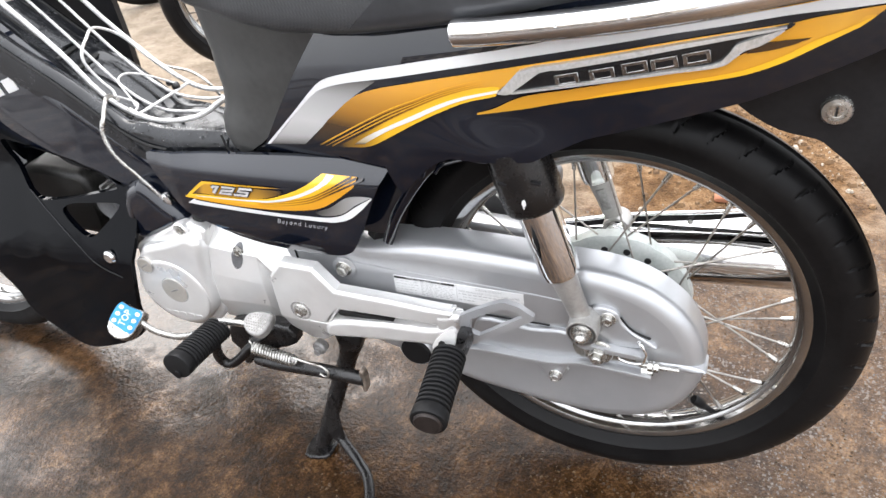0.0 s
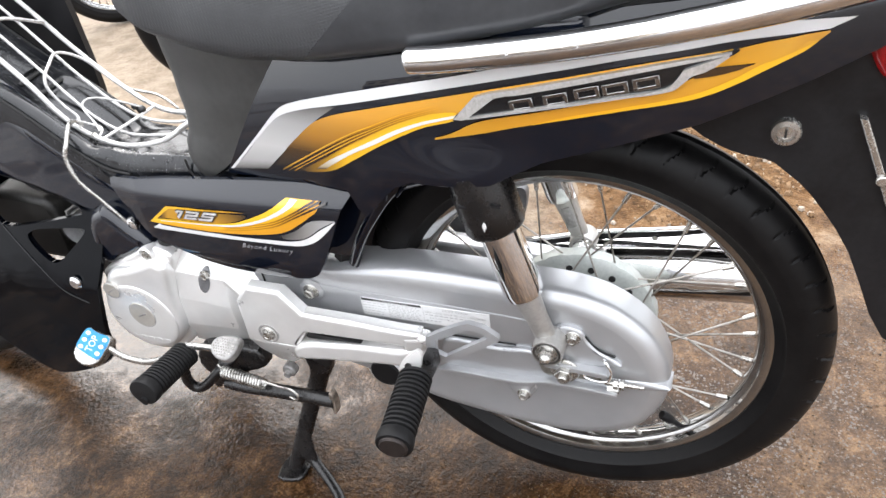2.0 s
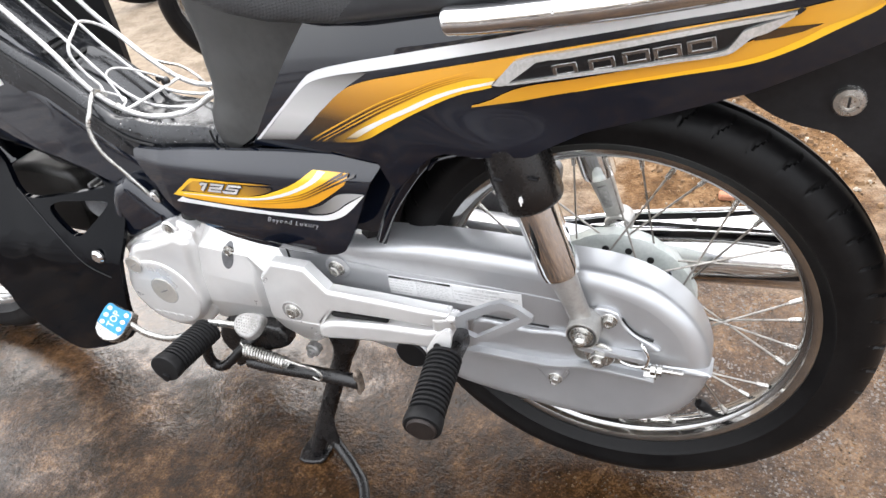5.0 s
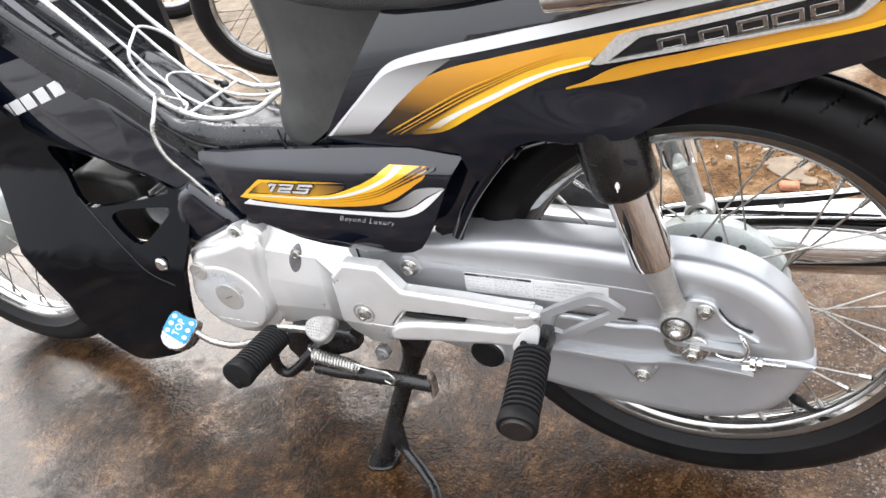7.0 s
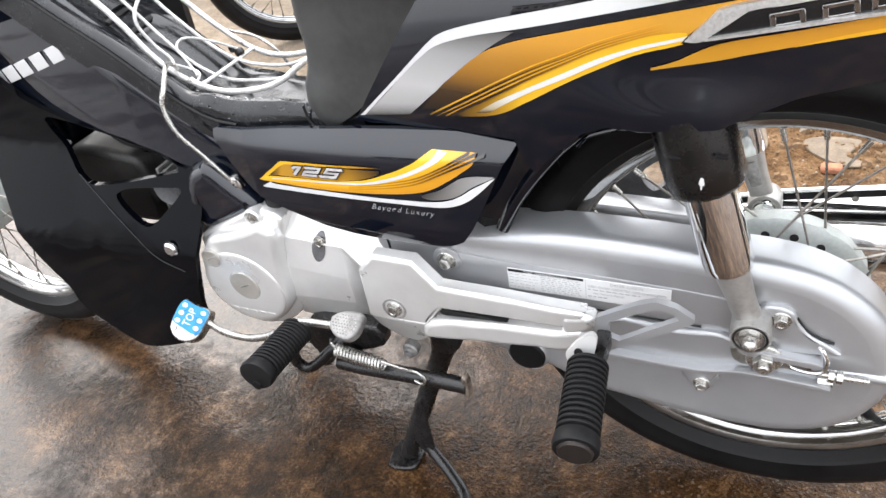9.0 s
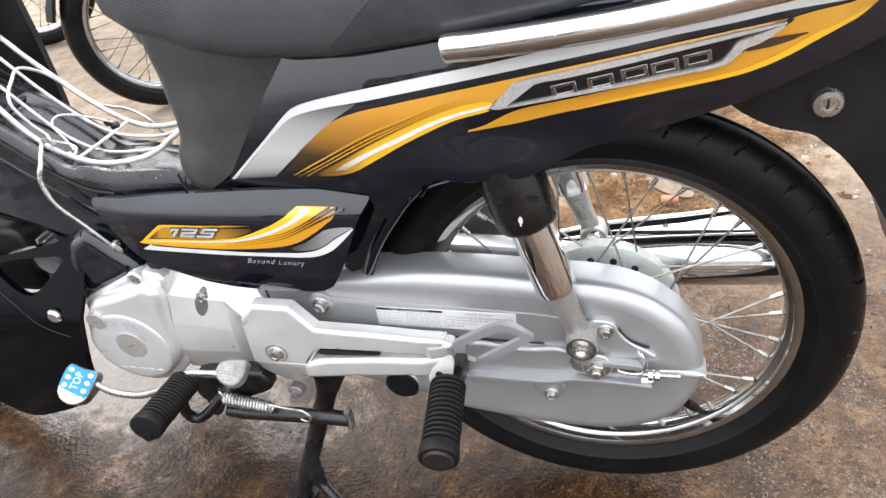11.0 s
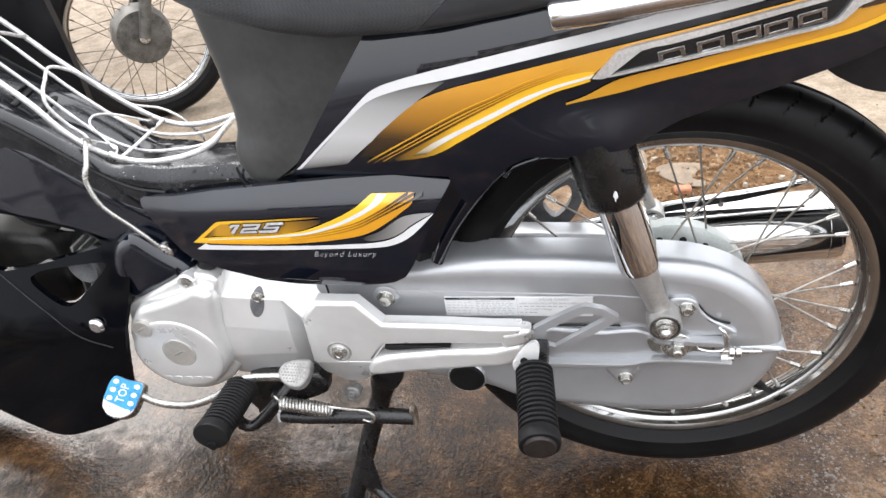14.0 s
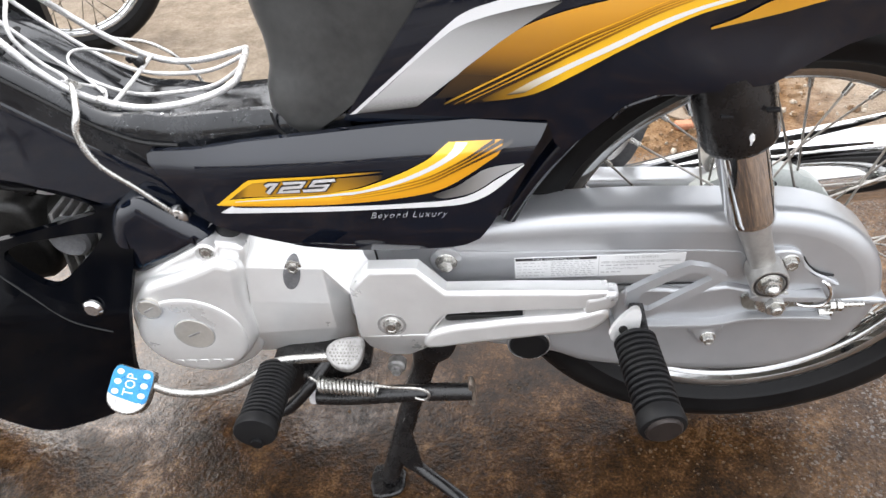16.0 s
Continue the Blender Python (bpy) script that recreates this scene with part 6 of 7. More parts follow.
def chrome_band(low, high, label):
    """A raised chrome strip between two curves on the emblem."""
    bm = band(low, high, chrome_y, 0.0, 6, 4)
    for v in bm.verts:
        v.select = False
    out = bmesh.ops.extrude_face_region(bm, geom=bm.faces[:])
    for v in (g for g in out["geom"] if isinstance(g, bmesh.types.BMVert)):
        v.co.y += 0.006
    bmesh.ops.bevel(bm, geom=[e for e in bm.edges if len(e.link_faces) == 2 and e.calc_face_angle(0) > 0.9], offset=0.0008, segments=2, affect="EDGES", clamp_overlap=True)
    return part("chrome_edge", bm, EMBLEM_BRIGHT, em, label)


chrome_band([(-0.0869, 0.3329), (-0.0790, 0.3322), (-0.0745, 0.3335)], [(-0.0668, 0.3541), (-0.0566, 0.3568), (-0.0463, 0.3550)], "broad chrome front foot")
chrome_band([(-0.0518, 0.3531), (-0.0380, 0.3560), (-0.0244, 0.3578), (0.0195, 0.3666), (0.0613, 0.3753), (0.1018, 0.3829), (0.1254, 0.3873), (0.1409, 0.3903)], [(-0.0640, 0.3551), (-0.0520, 0.3584), (-0.0247, 0.3630), (0.0191, 0.3714), (0.0608, 0.3791), (0.1013, 0.3859), (0.1251, 0.3894), (0.1406, 0.3916)], "chrome upper edge")
chrome_band([(-0.0740, 0.3330), (-0.0236, 0.3415), (0.0210, 0.3492), (0.0637, 0.3564), (0.0963, 0.3611), (0.1065, 0.3675), (0.1136, 0.3739), (0.1251, 0.3782), (0.1393, 0.3883)], [(-0.0730, 0.3350), (-0.0237, 0.3438), (0.0209, 0.3515), (0.0635, 0.3587), (0.0926, 0.3633), (0.1017, 0.3709), (0.1067, 0.3783), (0.1143, 0.3818), (0.1397, 0.3902)], "chrome lower edge")
for x, z in [(-0.0238, 0.3469), (0.0060, 0.3524), (0.0322, 0.3586), (0.0552, 0.3623), (0.0793, 0.3671)]:
    z += 0.0012
    y = cowl_y(x, z) - 0.0052
    m4 = facing(x, y, z, 11.5, 1.5 + x * 40, 3)
    bars = [moved(block(-0.0102, 0.0102, -0.0008, 0.001, a, b, 0.0005, 1), Matrix.Rotation(radians(-90), 4, "X")) for a, b in ((-0.0056, -0.0024), (0.0024, 0.0056))]
    bars += [moved(block(a, b, -0.0008, 0.001, -0.0054, 0.0054, 0.0005, 1), Matrix.Rotation(radians(-90), 4, "X")) for a, b in ((-0.0106, -0.0068), (0.0068, 0.0106))]
    part("raised_block", moved(join(*bars), m4), EMBLEM_METAL, em)

# ---- rear fender, lock, lamp ----
inner = lathe([(-0.062, 0.288), (-0.066, 0.300), (-0.058, 0.312), (-0.03, 0.318), (0.03, 0.318), (0.058, 0.312), (0.066, 0.300), (0.062, 0.288), (0.054, 0.300), (0.03, 0.308), (-0.03, 0.308), (-0.054, 0.300)], 48, start=92, end=196)
part("inner_fender", moved(inner, pose(0.0, 0.0, 0.005)), BLACK_DULL, bike, "black plastic inner rear fender")
part("fender_lip", tube([(-0.262, -0.070, 0.105), (-0.240, -0.076, 0.150), (-0.212, -0.082, 0.192), (-0.186, -0.087, 0.224), (-0.160, -0.092, 0.245), (-0.13, -0.097, 0.2525), (-0.10, -0.10, 0.254)], 0.007, 10, 6, False, 0.6, (0, 1, 0)), BLACK, bike, "glossy black fender lip")
part("fender_clip", tube([(-0.1863, -0.099, 0.2228), (-0.1804, -0.100, 0.2375), (-0.1728, -0.101, 0.2462), (-0.1541, -0.102, 0.2532), (-0.1371, -0.103, 0.2574), (-0.1314, -0.103, 0.2607), (-0.1252, -0.103, 0.2509), (-0.1098, -0.103, 0.2502), (-0.0907, -0.103, 0.2502)], 0.0024, 8), BLACK, bike, "glossy black raised fender rim")
part("fender_clip", tube([(-0.1723, -0.097, 0.2275), (-0.1641, -0.098, 0.237), (-0.1505, -0.099, 0.2433), (-0.1378, -0.100, 0.2481), (-0.1342, -0.100, 0.2545)], 0.0022, 8), BLACK, bike)
part("lock_panel", panel([(0.095, 0.330), (0.115, 0.300), (0.150, 0.279), (0.182, 0.2715), (0.196, 0.262), (0.222, 0.238), (0.262, 0.180), (0.31, 0.08), (0.36, 0.08), (0.345, 0.25), (0.33, 0.41), (0.25, 0.40), (0.18, 0.365)], lambda x, z: -0.054 + 0.02 * max(0, x - 0.22), 0.09, n=3, cuts=1), BLACK_DULL, bike, "dull black plastic rear fender")
lk = part("seat_lock", moved(lathe([(0, 0.0130), (-0.004, 0.0130), (-0.006, 0.0115), (-0.0065, 0.0080), (-0.005, 0.0074), (-0.005, 0.0001)], 36, closed=False), pose(0.192, -0.0535, 0.301)), ZINC, bike, "satin metal seat lock")
part("keyhole", block(0.1911, 0.1929, -0.0600, -0.0584, 0.2968, 0.3052, 0.0004, 1), DARK, lk)
part("lock_ring", moved(lathe([(0, 0.0068), (-0.0012, 0.0068), (-0.0012, 0.0054), (0, 0.0054)], 28), pose(0.192, -0.0583, 0.301)), ZINC, lk)
part("tail_lamp", cushion([(0.242, 0.395), (0.30, 0.415), (0.335, 0.40), (0.335, 0.33), (0.27, 0.345), (0.247, 0.362)], 0.0, -0.066, 0.012, 4, 3), RED_GLASS, bike, "red tail lamp")
part("plate_bracket", cushion([(0.245, 0.318), (0.251, 0.318), (0.292, 0.225), (0.286, 0.223)], 0.06, -0.062, 0.001, 1, 1, False), ZINC, bike, "zinc number plate bracket")
part("bracket_screw", moved(disc(0, 0, 0, 0.005, 0.004), pose(0.272, -0.061, 0.262)), ZINC, bike)

# ---- seat ----
def seat_loft(u0, u1, nu, grow, seam=1.15):
    bm = bmesh.new()
    wt = table([(-0.50, 0.05), (-0.47, 0.085), (-0.43, 0.108), (-0.35, 0.122), (-0.2, 0.130), (0.0, 0.128), (0.2, 0.105), (0.30, 0.06)])
    bot = table([(-0.50, 0.428), (-0.47, 0.412), (-0.42, 0.396), (-0.37, 0.383), (-0.30, 0.374), (-0.22, 0.374), (-0.14, 0.383), (0.0, 0.412), (0.2, 0.452), (0.30, 0.465)])
    top = table([(-0.50, 0.455), (-0.47, 0.475), (-0.40, 0.487), (-0.25, 0.488), (-0.15, 0.505), (0.0, 0.518), (0.2, 0.525), (0.30, 0.50)])
    rings = []
    for i in range(nu + 1):
        u = u0 + (u1 - u0) * i / nu
        w, b, t = wt(u) + grow, bot(u), top(u) + grow
        ring = []
        for k in range(28):
            a = 2 * math.pi * k / 28
            c, s = math.cos(a), math.sin(a)
            y = w * math.copysign(abs(c) ** 0.35, c)
            z = (b + t) / 2 + (t - b) / 2 * math.copysign(abs(s) ** 0.42, s)
            fade_s = min(1.0, max(0.0, (u + 0.42) / 0.12)) * min(1.0, max(0.0, (0.05 - u) / 0.1)) if seam else 0
            ring.append(bm.verts.new((u + fade_s * seam * (z - 0.392), y, z)))
        rings.append(ring)
    for A, B in zip(rings, rings[1:]):
        for k in range(28):
            bm.faces.new((A[k], A[(k + 1) % 28], B[(k + 1) % 28], B[k]))
    bm.faces.new(rings[0][::-1])
    bm.faces.new(rings[-1])
    return bm


seat = part("seat", seat_loft(-0.50, -0.222, 26, 0.0), VINYL, bike, "dark grey grained vinyl seat")
part("seat_rear", seat_loft(-0.2215, 0.30, 30, 0.0012), VINYL_SMOOTH, seat, "smooth dark grey vinyl rear part")

# ---- chrome grab rail ----
gr = part("grab_rail", sweep(bmesh.new(), spline([(-0.120, -0.133, 0.391), (-0.112, -0.133, 0.392), (-0.08, -0.133, 0.394), (0.017, -0.133, 0.405), (0.101, -0.131, 0.419), (0.19, -0.122, 0.436), (0.28, -0.095, 0.455), (0.34, -0.045, 0.465), (0.35, 0.0, 0.466), (0.34, 0.045, 0.465), (0.28, 0.095, 0.455), (0.19, 0.122, 0.436), (0.05, 0.133, 0.41), (-0.11, 0.133, 0.392)], 6),
                             [0.006, 0.009, 0.0105, 0.0115, 0.0118] + [0.012] * 74, 24), CHROME, bike, "chrome grab rail with water beads")
drops = random.Random(11)
for _ in range(70):
    x = drops.uniform(-0.11, 0.2)
    z = float(np.interp(x, [-0.12, -0.08, 0.017, 0.101, 0.19], [0.391, 0.394, 0.405, 0.419, 0.436]))
    y = float(np.interp(x, [-0.12, 0.017, 0.101, 0.19], [-0.133, -0.133, -0.131, -0.122]))
    a = drops.choice((-1.45, -1.2, -0.8, -0.3, 0.3, 0.8)) + drops.uniform(-0.2, 0.2)
    r = drops.uniform(0.0007, 0.0017)
    bead = lathe([(0, 0.0001), (0, r), (-r * 0.4, r * 0.85), (-r * 0.7, r * 0.45), (-r * 0.8, 0.0001)], 10, closed=False)
    part("water_bead", moved(bead, pose(x, y, z) @ Matrix.Rotation(-a, 4, "X") @ pose(0, -0.0112, 0)), WATER, gr, "clear water bead" if _ == 0 else "")
part("rail_stay", block(-0.05, 0.03, -0.118, -0.09, 0.405, 0.425, 0.006), BLACK, gr)

# ---- centre cover under the seat nose ----
def centre_cover():
    bm = bmesh.new()
    xr = table([(0.2065, -0.449), (0.2095, -0.441), (0.215, -0.430), (0.23, -0.406), (0.258, -0.370), (0.2945, -0.325), (0.34, -0.28), (0.41, -0.222)])
    xf = table([(0.2065, -0.457), (0.2095, -0.4655), (0.217, -0.4740), (0.23, -0.4770), (0.25, -0.4760), (0.268, -0.4720), (0.29, -0.475), (0.312, -0.481), (0.354, -0.488), (0.41, -0.495)])
    w = table([(0.2065, 0.060), (0.2095, 0.0655), (0.217, 0.069), (0.232, 0.0705), (0.26, 0.0695), (0.30, 0.074), (0.372, 0.077), (0.41, 0.075)])
    box = table([(0.21, 0.18), (0.25, 0.20), (0.285, 0.5), (0.33, 0.75)])
    zs = [0.2065, 0.2075, 0.2095, 0.213, 0.217, 0.222, 0.228, *(0.234 + 0.176 * i / 22 for i in range(23))]
    rings = []
    for z in zs:
        ww, a, b = w(z), xr(z), xf(z)
        ring = []
        for k in range(33):
            f = k / 32 * 2 - 1
            y = ww * math.copysign(min(1.0, abs(math.sin(f * math.pi / 2)) ** box(z)), f)
            q = abs(f)
            x = b + (a - b) * (max(0.0, q - 0.05) / 0.95) ** 2.1
            ring.append(bm.verts.new((x, 0.012 + y - 0.012 * q, z)))
        rings.append(ring)
    for A, B in zip(rings, rings[1:]):
        for k in range(32):
            bm.faces.new((A[k], A[k + 1], B[k + 1], B[k]))
    bm.faces.new(rings[0])
    return bm


cover = part("centre_cover", centre_cover(), GREY_PLASTIC, bike, "scuffed dark grey grained plastic centre cover")
part("cover_joint", tube([(-0.4445, -0.0640, 0.2090), (-0.458, -0.0645, 0.2075), (-0.4655, -0.0640, 0.2110), (-0.4695, -0.0640, 0.2190), (-0.4710, -0.0640, 0.2330)], 0.0014, 6), DARK, cover, "dark joint line")

# ---- step-through cover: inner cover and frame cover ----


def along(path, section, name, mat, label, n=6):
    """Lofts a (y, n) section along an (x, z) path; n points up from the path."""
    pts = spline([(a, b, 0) for a, b in path], n)
    bm = bmesh.new()
    rings = []
    for i, p in enumerate(pts):
        q = (pts[min(i + 1, len(pts) - 1)] - pts[max(i - 1, 0)]).normalized()
        nx, nz = q.y, -q.x
        if nz < 0:
            nx, nz = -nx, -nz
        sec = section(i / (len(pts) - 1)) if callable(section) else section
        rings.append([bm.verts.new((p.x + nx * h, y, p.y + nz * h)) for y, h in sec])
    for A, B in zip(rings, rings[1:]):
        for k in range(len(A) - 1):
            bm.faces.new((A[k], A[k + 1], B[k + 1], B[k]))
    return part(name, bm, mat, bike, label)


SEAM = [(-0.40, 0.214), (-0.447, 0.208), (-0.502, 0.208), (-0.568, 0.206), (-0.60, 0.211), (-0.625, 0.222), (-0.65, 0.238), (-0.679, 0.261), (-0.72, 0.293), (-0.768, 0.325), (-0.80, 0.348), (-0.86, 0.394), (-0.94, 0.460), (-1.02, 0.53)]
saddle = [(-0.064, -0.045), (-0.064, -0.002), (-0.0625, 0.008), (-0.0590, 0.017), (-0.0535, 0.0230), (-0.047, 0.0225), (-0.040, 0.0150), (-0.030, 0.006), (-0.015, 0.0), (0.0, -0.003), (0.025, -0.006), (0.055, -0.009), (0.078, -0.011), (0.086, -0.017), (0.089, -0.07)]
neck = [(-0.064, -0.045), (-0.064, -0.002), (-0.0630, 0.003), (-0.0600, 0.006), (-0.0550, 0.0065), (-0.049, 0.004), (-0.042, -0.002), (-0.032, -0.010), (-0.018, -0.017), (0.0, -0.021), (0.025, -0.024), (0.055, -0.026), (0.078, -0.029), (0.086, -0.036), (0.089, -0.07)]


def step_section(f):
    k = min(1.0, max(0.0, (f - 0.30) / 0.16))
    k = k * k * (3 - 2 * k)
    return [(p[0], p[1] * (1 - k) + q[1] * k) for p, q in zip(saddle, neck)]


along(SEAM, step_section, "inner_cover", FOOT_PLASTIC, "scuffed wet black plastic step-through cover", 10)


def step_beads(count, seed):
    """Water beads lying on the flank and the lip of the step-through cover."""
    rnd, bms = random.Random(seed), bmesh.new()
    xs, zs = [p[0] for p in reversed(SEAM)], [p[1] for p in reversed(SEAM)]
    for _ in range(count):
        x = rnd.gauss(-0.49, 0.02) if rnd.random() < 0.6 else rnd.uniform(-0.62, -0.47)
        q = rnd.uniform(0.6, 6.5)
        k = int(q)
        y = saddle[k][0] + (saddle[k + 1][0] - saddle[k][0]) * (q - k)
        h = saddle[k][1] + (saddle[k + 1][1] - saddle[k][1]) * (q - k)
        r = 0.0006 + 0.0016 * rnd.random() ** 2.5
        m = pose(x, y, float(np.interp(x, xs, zs)) + h, rnd.uniform(50, 70) if q < 4.5 else 5)
        bmesh.ops.create_uvsphere(bms, u_segments=8, v_segments=5, radius=r, matrix=m @ Matrix.Diagonal((rnd.uniform(0.8, 1.4), rnd.uniform(0.8, 1.3), 0.55, 1)))
    return tagged(part("bead_film", bms, WATER, bike, "clear water beads on the black cover"), kind="stuff")


step_beads(170, 21)


def frame_y(x, z):
    g = fr_hi(x) - 0.040
    return -0.067 - 0.10 * min(0.1, max(0.0, g - z)) + 0.50 * max(0.0, z - g) ** 2 / (max(0.0, z - g) + 0.008) + 0.028 * max(0, (-0.72 - x)) / 0.1 * 0.35


fr_hi = table([(-1.05, 0.55), (-1.02, 0.526), (-0.94, 0.457), (-0.86, 0.391), (-0.80, 0.345), (-0.768, 0.322), (-0.72, 0.290), (-0.679, 0.258), (-0.65, 0.235), (-0.625, 0.219), (-0.60, 0.208), (-0.56, 0.205), (-0.38, 0.214)])
fr_lo = table([(-1.05, 0.42), (-1.02, 0.34), (-0.95, 0.26), (-0.90, 0.215), (-0.85, 0.195), (-0.80, 0.190), (-0.74, 0.178), (-0.70, 0.165), (-0.67, 0.150), (-0.655, 0.140), (-0.62, 0.122), (-0.60, 0.108), (-0.575, 0.112), (-0.53, 0.13), (-0.38, 0.13)])
fc = part("frame_cover", sheet(-1.05, -0.38, fr_lo, fr_hi, frame_y, 0.012, 120, 30), BLACK, bike, "glossy black main frame cover")
part("cover_edge", tube([(x, -0.0655, z - 0.001) for x, z in SEAM[3:]], 0.0020, 6), DARK, fc, "dark joint line")
for i in range(5):
    x = -0.943 + i * 0.0335
    z = 0.2430 + i * 0.0098
    y = frame_y(x, z) - 0.001
    part("badge_block", moved(block(-0.0125, 0.0125, -0.0008, 0.0006, -0.0095, 0.0095, 0.0004, 1), pose(x, y, z) @ Matrix.Rotation(radians(-17), 4, "Y")), WHITE, fc, "plain white badge block")
cs_m = pose(-0.588, -0.080, 0.1325)
sc = part("cover_screw", moved(lathe([(0.004, 0.0115), (0, 0.0115), (-0.003, 0.0105), (-0.0045, 0.0075), (-0.0050, 0.0001)], 28, closed=False), cs_m), CHROME, bike, "chrome cross-head screw")
for k in (0, 90):
    part("screw_slot", moved(block(-0.0042, 0.0042, -0.0006, 0.0006, -0.0009, 0.0009, 0.0002, 1), pose(-0.588, -0.0852, 0.1325) @ Matrix.Rotation(radians(k + 20), 4, "Y")), DARK, sc)


# ---- leg shield ----
def shield_y(x, z):
    f = min(1.0, max(0.0, (0.16 - z) / 0.12))
    return -0.072 - 0.048 * f + 0.03 * max(0.0, -0.80 - x) * (1 - f) - 0.05 * max(0.0, -0.86 - x)


cutA = [(-0.878, 0.196), (-0.859, 0.148), (-0.834, 0.115), (-0.776, 0.119), (-0.690, 0.137), (-0.672, 0.143), (-0.688, 0.158), (-0.72, 0.172), (-0.78, 0.186), (-0.84, 0.196)]
cutB = [(-0.783, 0.100), (-0.755, 0.076), (-0.731, 0.070), (-0.705, 0.088), (-0.676, 0.113), (-0.676, 0.122), (-0.735, 0.117), (-0.768, 0.112)]
shield = part("leg_shield", panel([(-0.645, 0.150), (-0.66, 0.145), (-0.70, 0.158), (-0.76, 0.178), (-0.83, 0.196), (-0.90, 0.225), (-0.96, 0.29), (-1.02, 0.38), (-1.05, 0.34), (-1.02, 0.18), (-0.99, 0.07), (-0.977, 0.02), (-0.966, -0.015), (-0.945, -0.06),
                                  (-0.938, -0.10), (-0.885, -0.150), (-0.850, -0.166), (-0.80, -0.153), (-0.740, -0.127), (-0.700, -0.096), (-0.689, -0.045), (-0.668, 0.02), (-0.654, 0.06), (-0.640, 0.11)], shield_y, 0.008, (cutA, cutB), n=3, cuts=3), BLACK_SHIELD, bike, "glossy black leg shield with two openings")
part("shield_crease", tube([(x, shield_y(x, z) - 0.0002, z) for x, z in ((-0.845, 0.125), (-0.805, 0.092), (-0.765, 0.060), (-0.73, 0.030), (-0.69, 0.012))], 0.0011, 6), BLACK_DULL, shield)
part("shield_screw", moved(disc(0, 0, 0, 0.0105, 0.006, 0.003), pose(-0.698, shield_y(-0.698, 0.045) + 0.001, 0.047)), CHROME, shield, "chrome cross-head screw")
part("gusset", cushion([(-0.666, 0.104), (-0.652, 0.143), (-0.633, 0.158), (-0.615, 0.161), (-0.587, 0.136), (-0.560, 0.112), (-0.575, 0.098), (-0.62, 0.075), (-0.655, 0.066)], -0.06, -0.094, 0.016, 4, 6), BLACK, bike, "glossy black engine mount cover")
part("right_shield", moved(panel([(-0.645, 0.150), (-0.70, 0.158), (-0.83, 0.196), (-0.96, 0.29), (-1.02, 0.38), (-1.05, 0.34), (-0.99, 0.07), (-0.945, -0.06), (-0.885, -0.150), (-0.80, -0.153), (-0.70, -0.096), (-0.654, 0.06)], shield_y, 0.008, n=2, cuts=1), Matrix.Translation((0, 0.06, 0)) @ Matrix.Diagonal((1, -1, 1, 1))), BLACK, bike, "glossy black leg shield")
part("inner_shield", moved(panel([(-1.00, -0.22), (-0.98, -0.10), (-1.00, 0.16), (-1.02, 0.28), (-1.06, 0.28), (-1.08, 0.03), (-1.06, -0.22)], lambda x, z: -0.36 - 0.9 * (x + 1.0), 0.006, n=2, cuts=1), Matrix.Rotation(radians(-90), 4, "X")), BLACK_DULL, bike)

part("right_inner_shield", panel([(-0.770, 0.235), (-0.770, 0.40), (-0.79, 0.52), (-0.86, 0.60), (-1.02, 0.60), (-1.02, 0.30), (-0.90, 0.20), (-0.80, 0.19)], lambda x, z: 0.122 + 0.15 * (-0.77 - x), 0.010, n=3, cuts=1), BLACK_DULL, bike, "dull black inner leg shield")


def on_neck(x, y, off):
    """A point on the step-through cover, off above its middle."""
    xs, zs = [p[0] for p in reversed(SEAM)], [p[1] for p in reversed(SEAM)]
    return Vector((x, y, float(np.interp(x, xs, zs)) + off))


for y, off, x0, x1 in ((0.048, -0.033, -0.668, -0.90), (0.074, -0.037, -0.690, -0.90), (0.004, -0.0275, -0.735, -0.90)):
    part("cover_groove", sweep(bmesh.new(), [on_neck(x0 + (x1 - x0) * k / 24, y, off) for k in range(25)], 0.0022, 6), DARK, bike, "dark joint line")
for x in (-0.738, -0.762):
    part("cover_groove", sweep(bmesh.new(), [on_neck(x - 0.2 * (y + 0.02), y, -0.022 - 0.11 * (y + 0.02)) for y in (-0.012, 0.0, 0.015, 0.03, 0.045)], 0.0045, 8, False, 0.6, (0, 0, 1)), DARK, bike, "dark latch recess")
lid = part("cover_lid", sweep(bmesh.new(), [on_neck(-0.775 - 0.011 * k, 0.024, -0.026) for k in range(9)], 0.018, 12, False, 0.28, (0, 0, 1)), FOOT_PLASTIC, bike, "wet black plastic lid")

# ---- wire rack over the step-through ----
rack = part("wire_rack", tube([(-0.90, -0.028, 0.480), (-0.80, -0.026, 0.384), (-0.752, -0.025, 0.335), (-0.723, -0.025, 0.303), (-0.702, -0.025, 0.273), (-0.679, -0.025, 0.250), (-0.651, -0.025, 0.2345), (-0.611, -0.025, 0.2245), (-0.571, -0.025, 0.2265), (-0.535, -0.024, 0.2345), (-0.514, -0.020, 0.244), (-0.514, -0.005, 0.245), (-0.524, 0.040, 0.238), (-0.537, 0.085, 0.229),
                               (-0.548, 0.098, 0.223), (-0.59, 0.10, 0.214), (-0.625, 0.10, 0.2135), (-0.657, 0.10, 0.223), (-0.689, 0.10, 0.243), (-0.721, 0.10, 0.269), (-0.771, 0.10, 0.315), (-0.802, 0.10, 0.348), (-0.90, 0.10, 0.447)], 0.0036, 10, 6), WIRE, bike, "white coated steel wire rack")
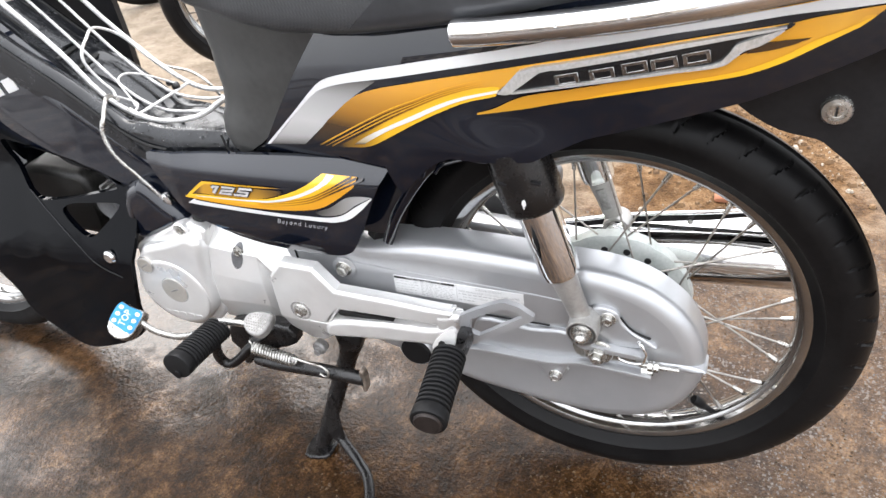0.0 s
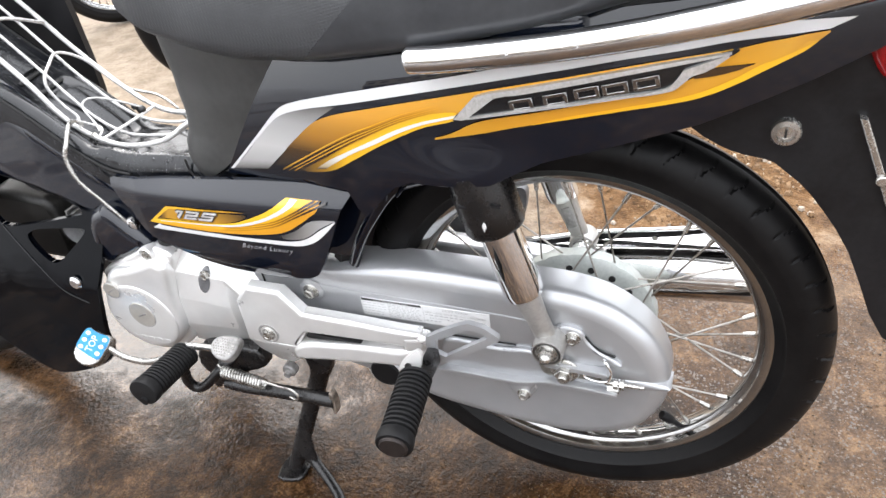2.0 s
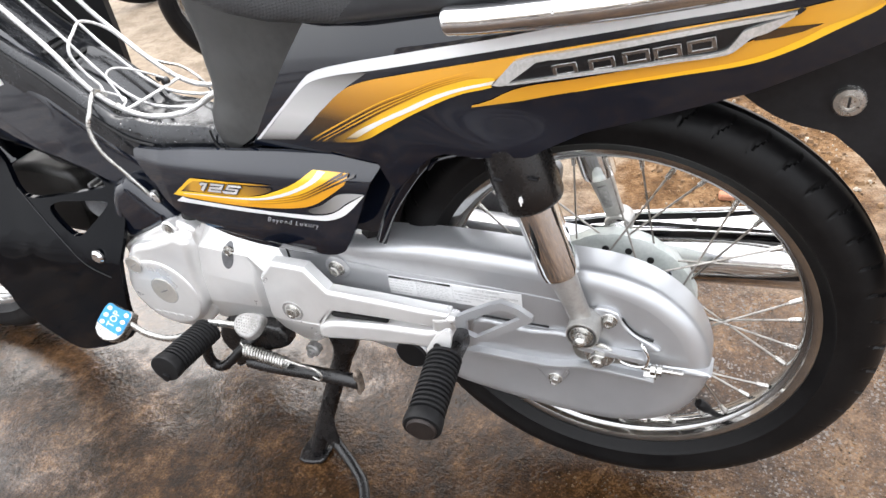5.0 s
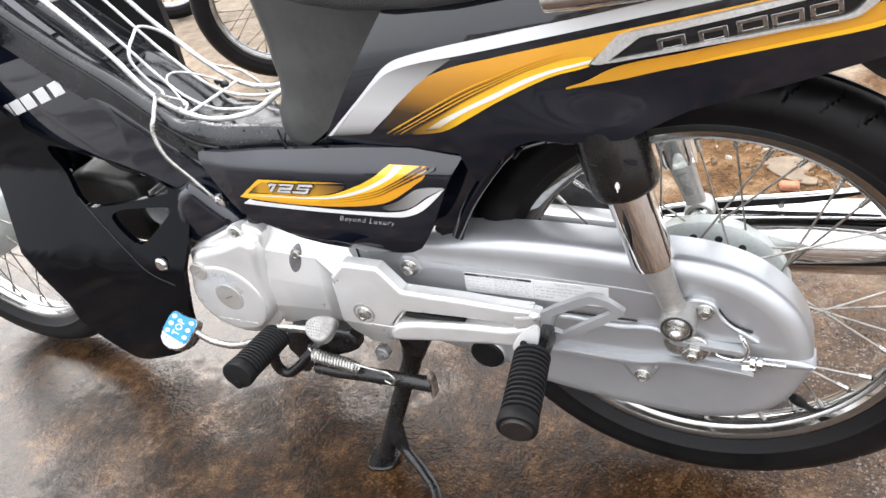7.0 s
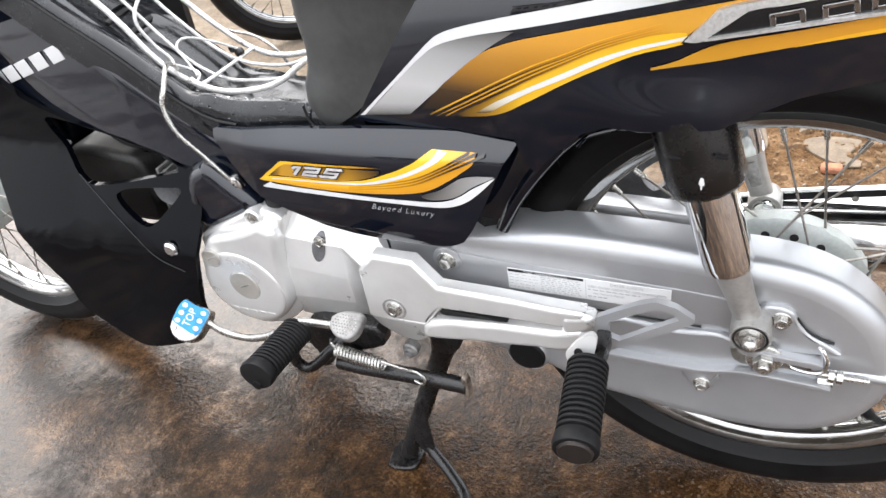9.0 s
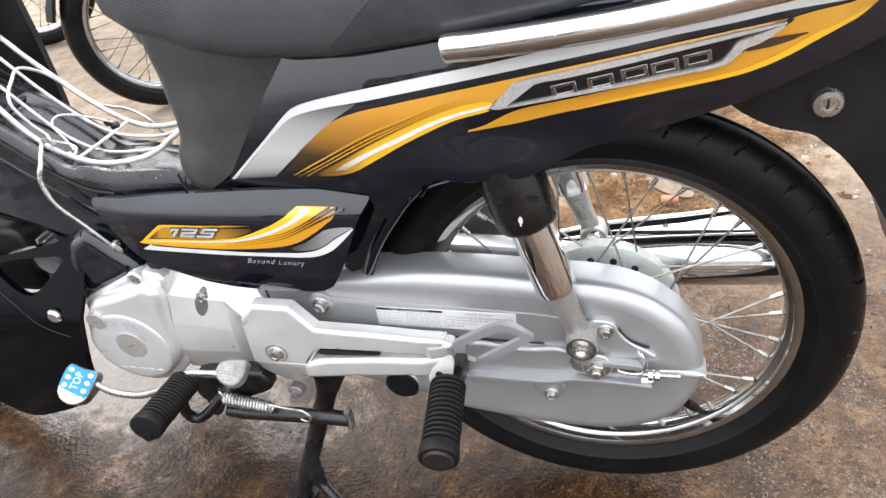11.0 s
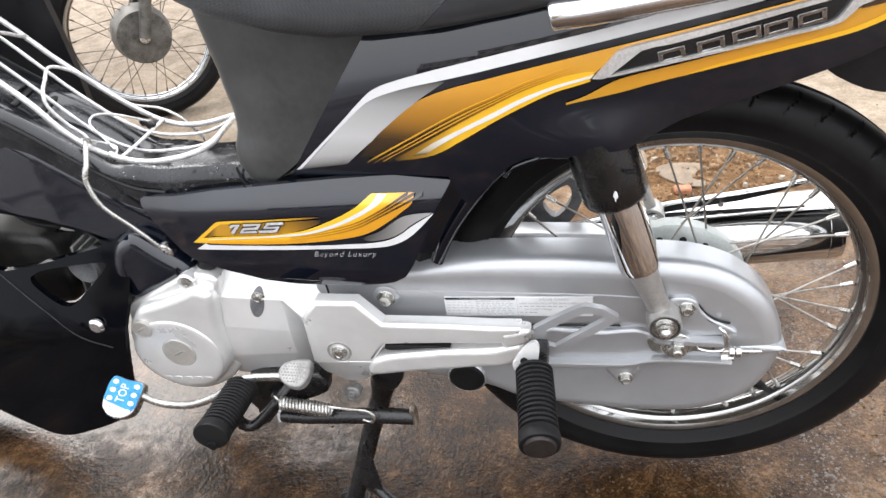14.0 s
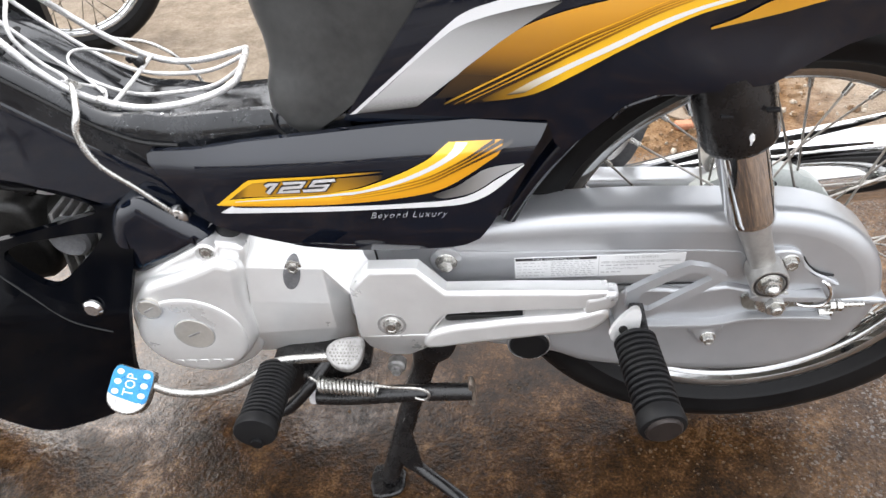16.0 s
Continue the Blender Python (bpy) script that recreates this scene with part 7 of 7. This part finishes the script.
part("rack_wire", tube([(-0.90, 0.06, 0.462), (-0.80, 0.06, 0.360), (-0.748, 0.06, 0.302), (-0.716, 0.06, 0.270), (-0.683, 0.06, 0.242), (-0.651, 0.06, 0.2245), (-0.617, 0.06, 0.218), (-0.57, 0.06, 0.2195), (-0.530, 0.06, 0.234)], 0.0023, 8), WIRE, rack)
part("rack_wire", tube([(-0.84, 0.02, 0.404), (-0.786, 0.02, 0.346), (-0.745, 0.02, 0.301), (-0.722, 0.02, 0.274), (-0.695, 0.02, 0.246), (-0.667, 0.02, 0.227), (-0.635, 0.02, 0.2165), (-0.592, 0.02, 0.2165), (-0.552, 0.02, 0.222), (-0.520, 0.02, 0.240)], 0.0023, 8), WIRE, rack)
part("rack_wire", tube([(-0.677, -0.020, 0.244), (-0.689, -0.006, 0.253), (-0.706, -0.005, 0.268), (-0.722, -0.004, 0.290), (-0.727, 0.002, 0.305), (-0.733, 0.022, 0.316), (-0.742, 0.050, 0.322), (-0.735, 0.082, 0.300), (-0.705, 0.093, 0.262), (-0.665, 0.095, 0.231)], 0.0022, 8), WIRE, rack)
part("cross_wire", tube([(-0.640, -0.024, 0.230), (-0.645, 0.03, 0.226), (-0.651, 0.098, 0.223)], 0.0024, 8), WIRE, rack)
part("cross_wire", tube([(-0.80, -0.026, 0.384), (-0.80, 0.04, 0.374), (-0.80, 0.10, 0.347)], 0.0026, 8), WIRE, rack)
part("loop_wire", tube([(-0.652, -0.012, 0.236), (-0.664, -0.004, 0.243), (-0.684, 0.004, 0.262), (-0.686, 0.018, 0.268), (-0.676, 0.035, 0.262), (-0.662, 0.055, 0.247), (-0.652, 0.070, 0.234)], 0.0015, 8), WIRE, rack)
part("loop_wire", tube([(-0.684, -0.022, 0.256), (-0.672, -0.010, 0.246), (-0.656, -0.004, 0.236), (-0.650, -0.020, 0.230)], 0.0017, 8), WIRE, rack)
part("loop_wire", tube([(-0.700, 0.102, 0.248), (-0.690, 0.118, 0.236), (-0.665, 0.124, 0.228), (-0.640, 0.124, 0.212), (-0.620, 0.122, 0.188), (-0.612, 0.118, 0.175)], 0.0021, 8), ZINC, rack)
part("hanger_strap", tube([(-0.668, -0.022, 0.250), (-0.664, -0.036, 0.262), (-0.650, -0.058, 0.264), (-0.646, -0.074, 0.249), (-0.650, -0.081, 0.230), (-0.641, -0.085, 0.201), (-0.614, -0.085, 0.171), (-0.596, -0.084, 0.148), (-0.588, -0.082, 0.134)], [0.0036] * 30 + [0.0030] * 19, 10, 6, False, 0.7, (0, 1, 0)), ZINC, rack, "bent wire hanger to the side screw")
part("clamp_bolt", moved(disc(0, 0, 0, 0.007, 0.006), pose(-0.652, -0.022, 0.232)), ZINC, rack)
part("clamp_bolt", join(disc(-0.652, 0.074, 0.229, 0.006, 0.008), disc(-0.658, 0.069, 0.235, 0.0045, 0.006)), STEEL_BLACK, rack)

# ---- parked motorcycles behind ----
HUB_GRIME = worn(material("grimy_drum_casting", (0.1, 0.09, 0.08), 0.55, 0.4), 30, (0.03, 0.027, 0.024), (0.16, 0.15, 0.135), 0.4, 0.65, 0.2, 400)
SPOKE_DULL = worn(material("tarnished_spoke_steel", (0.12, 0.1, 0.08), 0.5, 0.6), 40, (0.05, 0.04, 0.03), (0.2, 0.17, 0.14), 0.4, 0.6)


def parked(name, at, turn, label, drum, fender):
    o = thing(name, label, "motorcycle", "parked motorcycles behind", at, turn)
    w = part("wheel", rim_mesh(72), RIM, o, "wet chrome spoked wheel rim")
    w.matrix_basis = pose(0, 0, 0.285)
    part("tyre", tyre_mesh(False), TYRE, w, "dusty black tyre")
    spoke_set(w, 0.055, 0.03, SPOKE_DULL, SPOKE_DULL)
    part("hub", lathe([(-0.085, 0.0001), (-0.085, drum * 0.45), (-0.078, drum * 0.95), (-0.02, drum * 1.08), (0.02, drum * 1.05), (0.05, drum * 0.6), (0.05, 0.0001)], 48, closed=False), HUB_GRIME, w, "grimy cast drum hub")
    part("axle", moved(disc(0, 0, 0, 0.016, 0.012), pose(0, -0.084, 0)), ZINC, w)
    for s in (-1, 1):
        part("fork_leg", tube([(0.0, s * 0.105, 0.29), (0.08, s * 0.10, 0.52), (0.16, s * 0.08, 0.80)], 0.018, 14), HUB_GRIME if s < 0 else STEEL_BLACK, o)
    fb = lathe([(-0.05, 0.295), (-0.058, 0.305), (-0.04, 0.322), (0.04, 0.322), (0.058, 0.305), (0.05, 0.295), (0.035, 0.312), (-0.035, 0.312)], 40, start=20, end=165)
    part("fender", moved(fb, pose(0, 0, 0.285)), fender, o, "plastic fender")
    part("body", moved(cushion([(0.12, 0.45), (0.10, 0.75), (0.2, 0.95), (0.55, 0.80), (1.2, 0.82), (1.3, 0.7), (1.0, 0.5), (0.5, 0.35)], 0.08, -0.08, 0.04, 4, 3), Matrix()), BLACK_DULL, o, "dark body")
    r = part("far_wheel", rim_mesh(48), RIM, o)
    r.matrix_basis = pose(1.24, 0, 0.285)
    part("tyre", tyre_mesh(False), TYRE, r)
    return o


parked("parked_motorcycle", (-1.50, 1.36, 0), 38, "dusty parked motorcycle with a drum-brake spoked wheel", 0.085, BLACK_DULL)
parked("parked_motorcycle", (-2.62, 2.05, 0), 38, "parked motorcycle with a pale blue fender", 0.06, worn(material("pale_blue_plastic", (0.35, 0.45, 0.52), 0.3), 10, (0.3, 0.4, 0.47), (0.42, 0.52, 0.58), 0.25, 0.4))
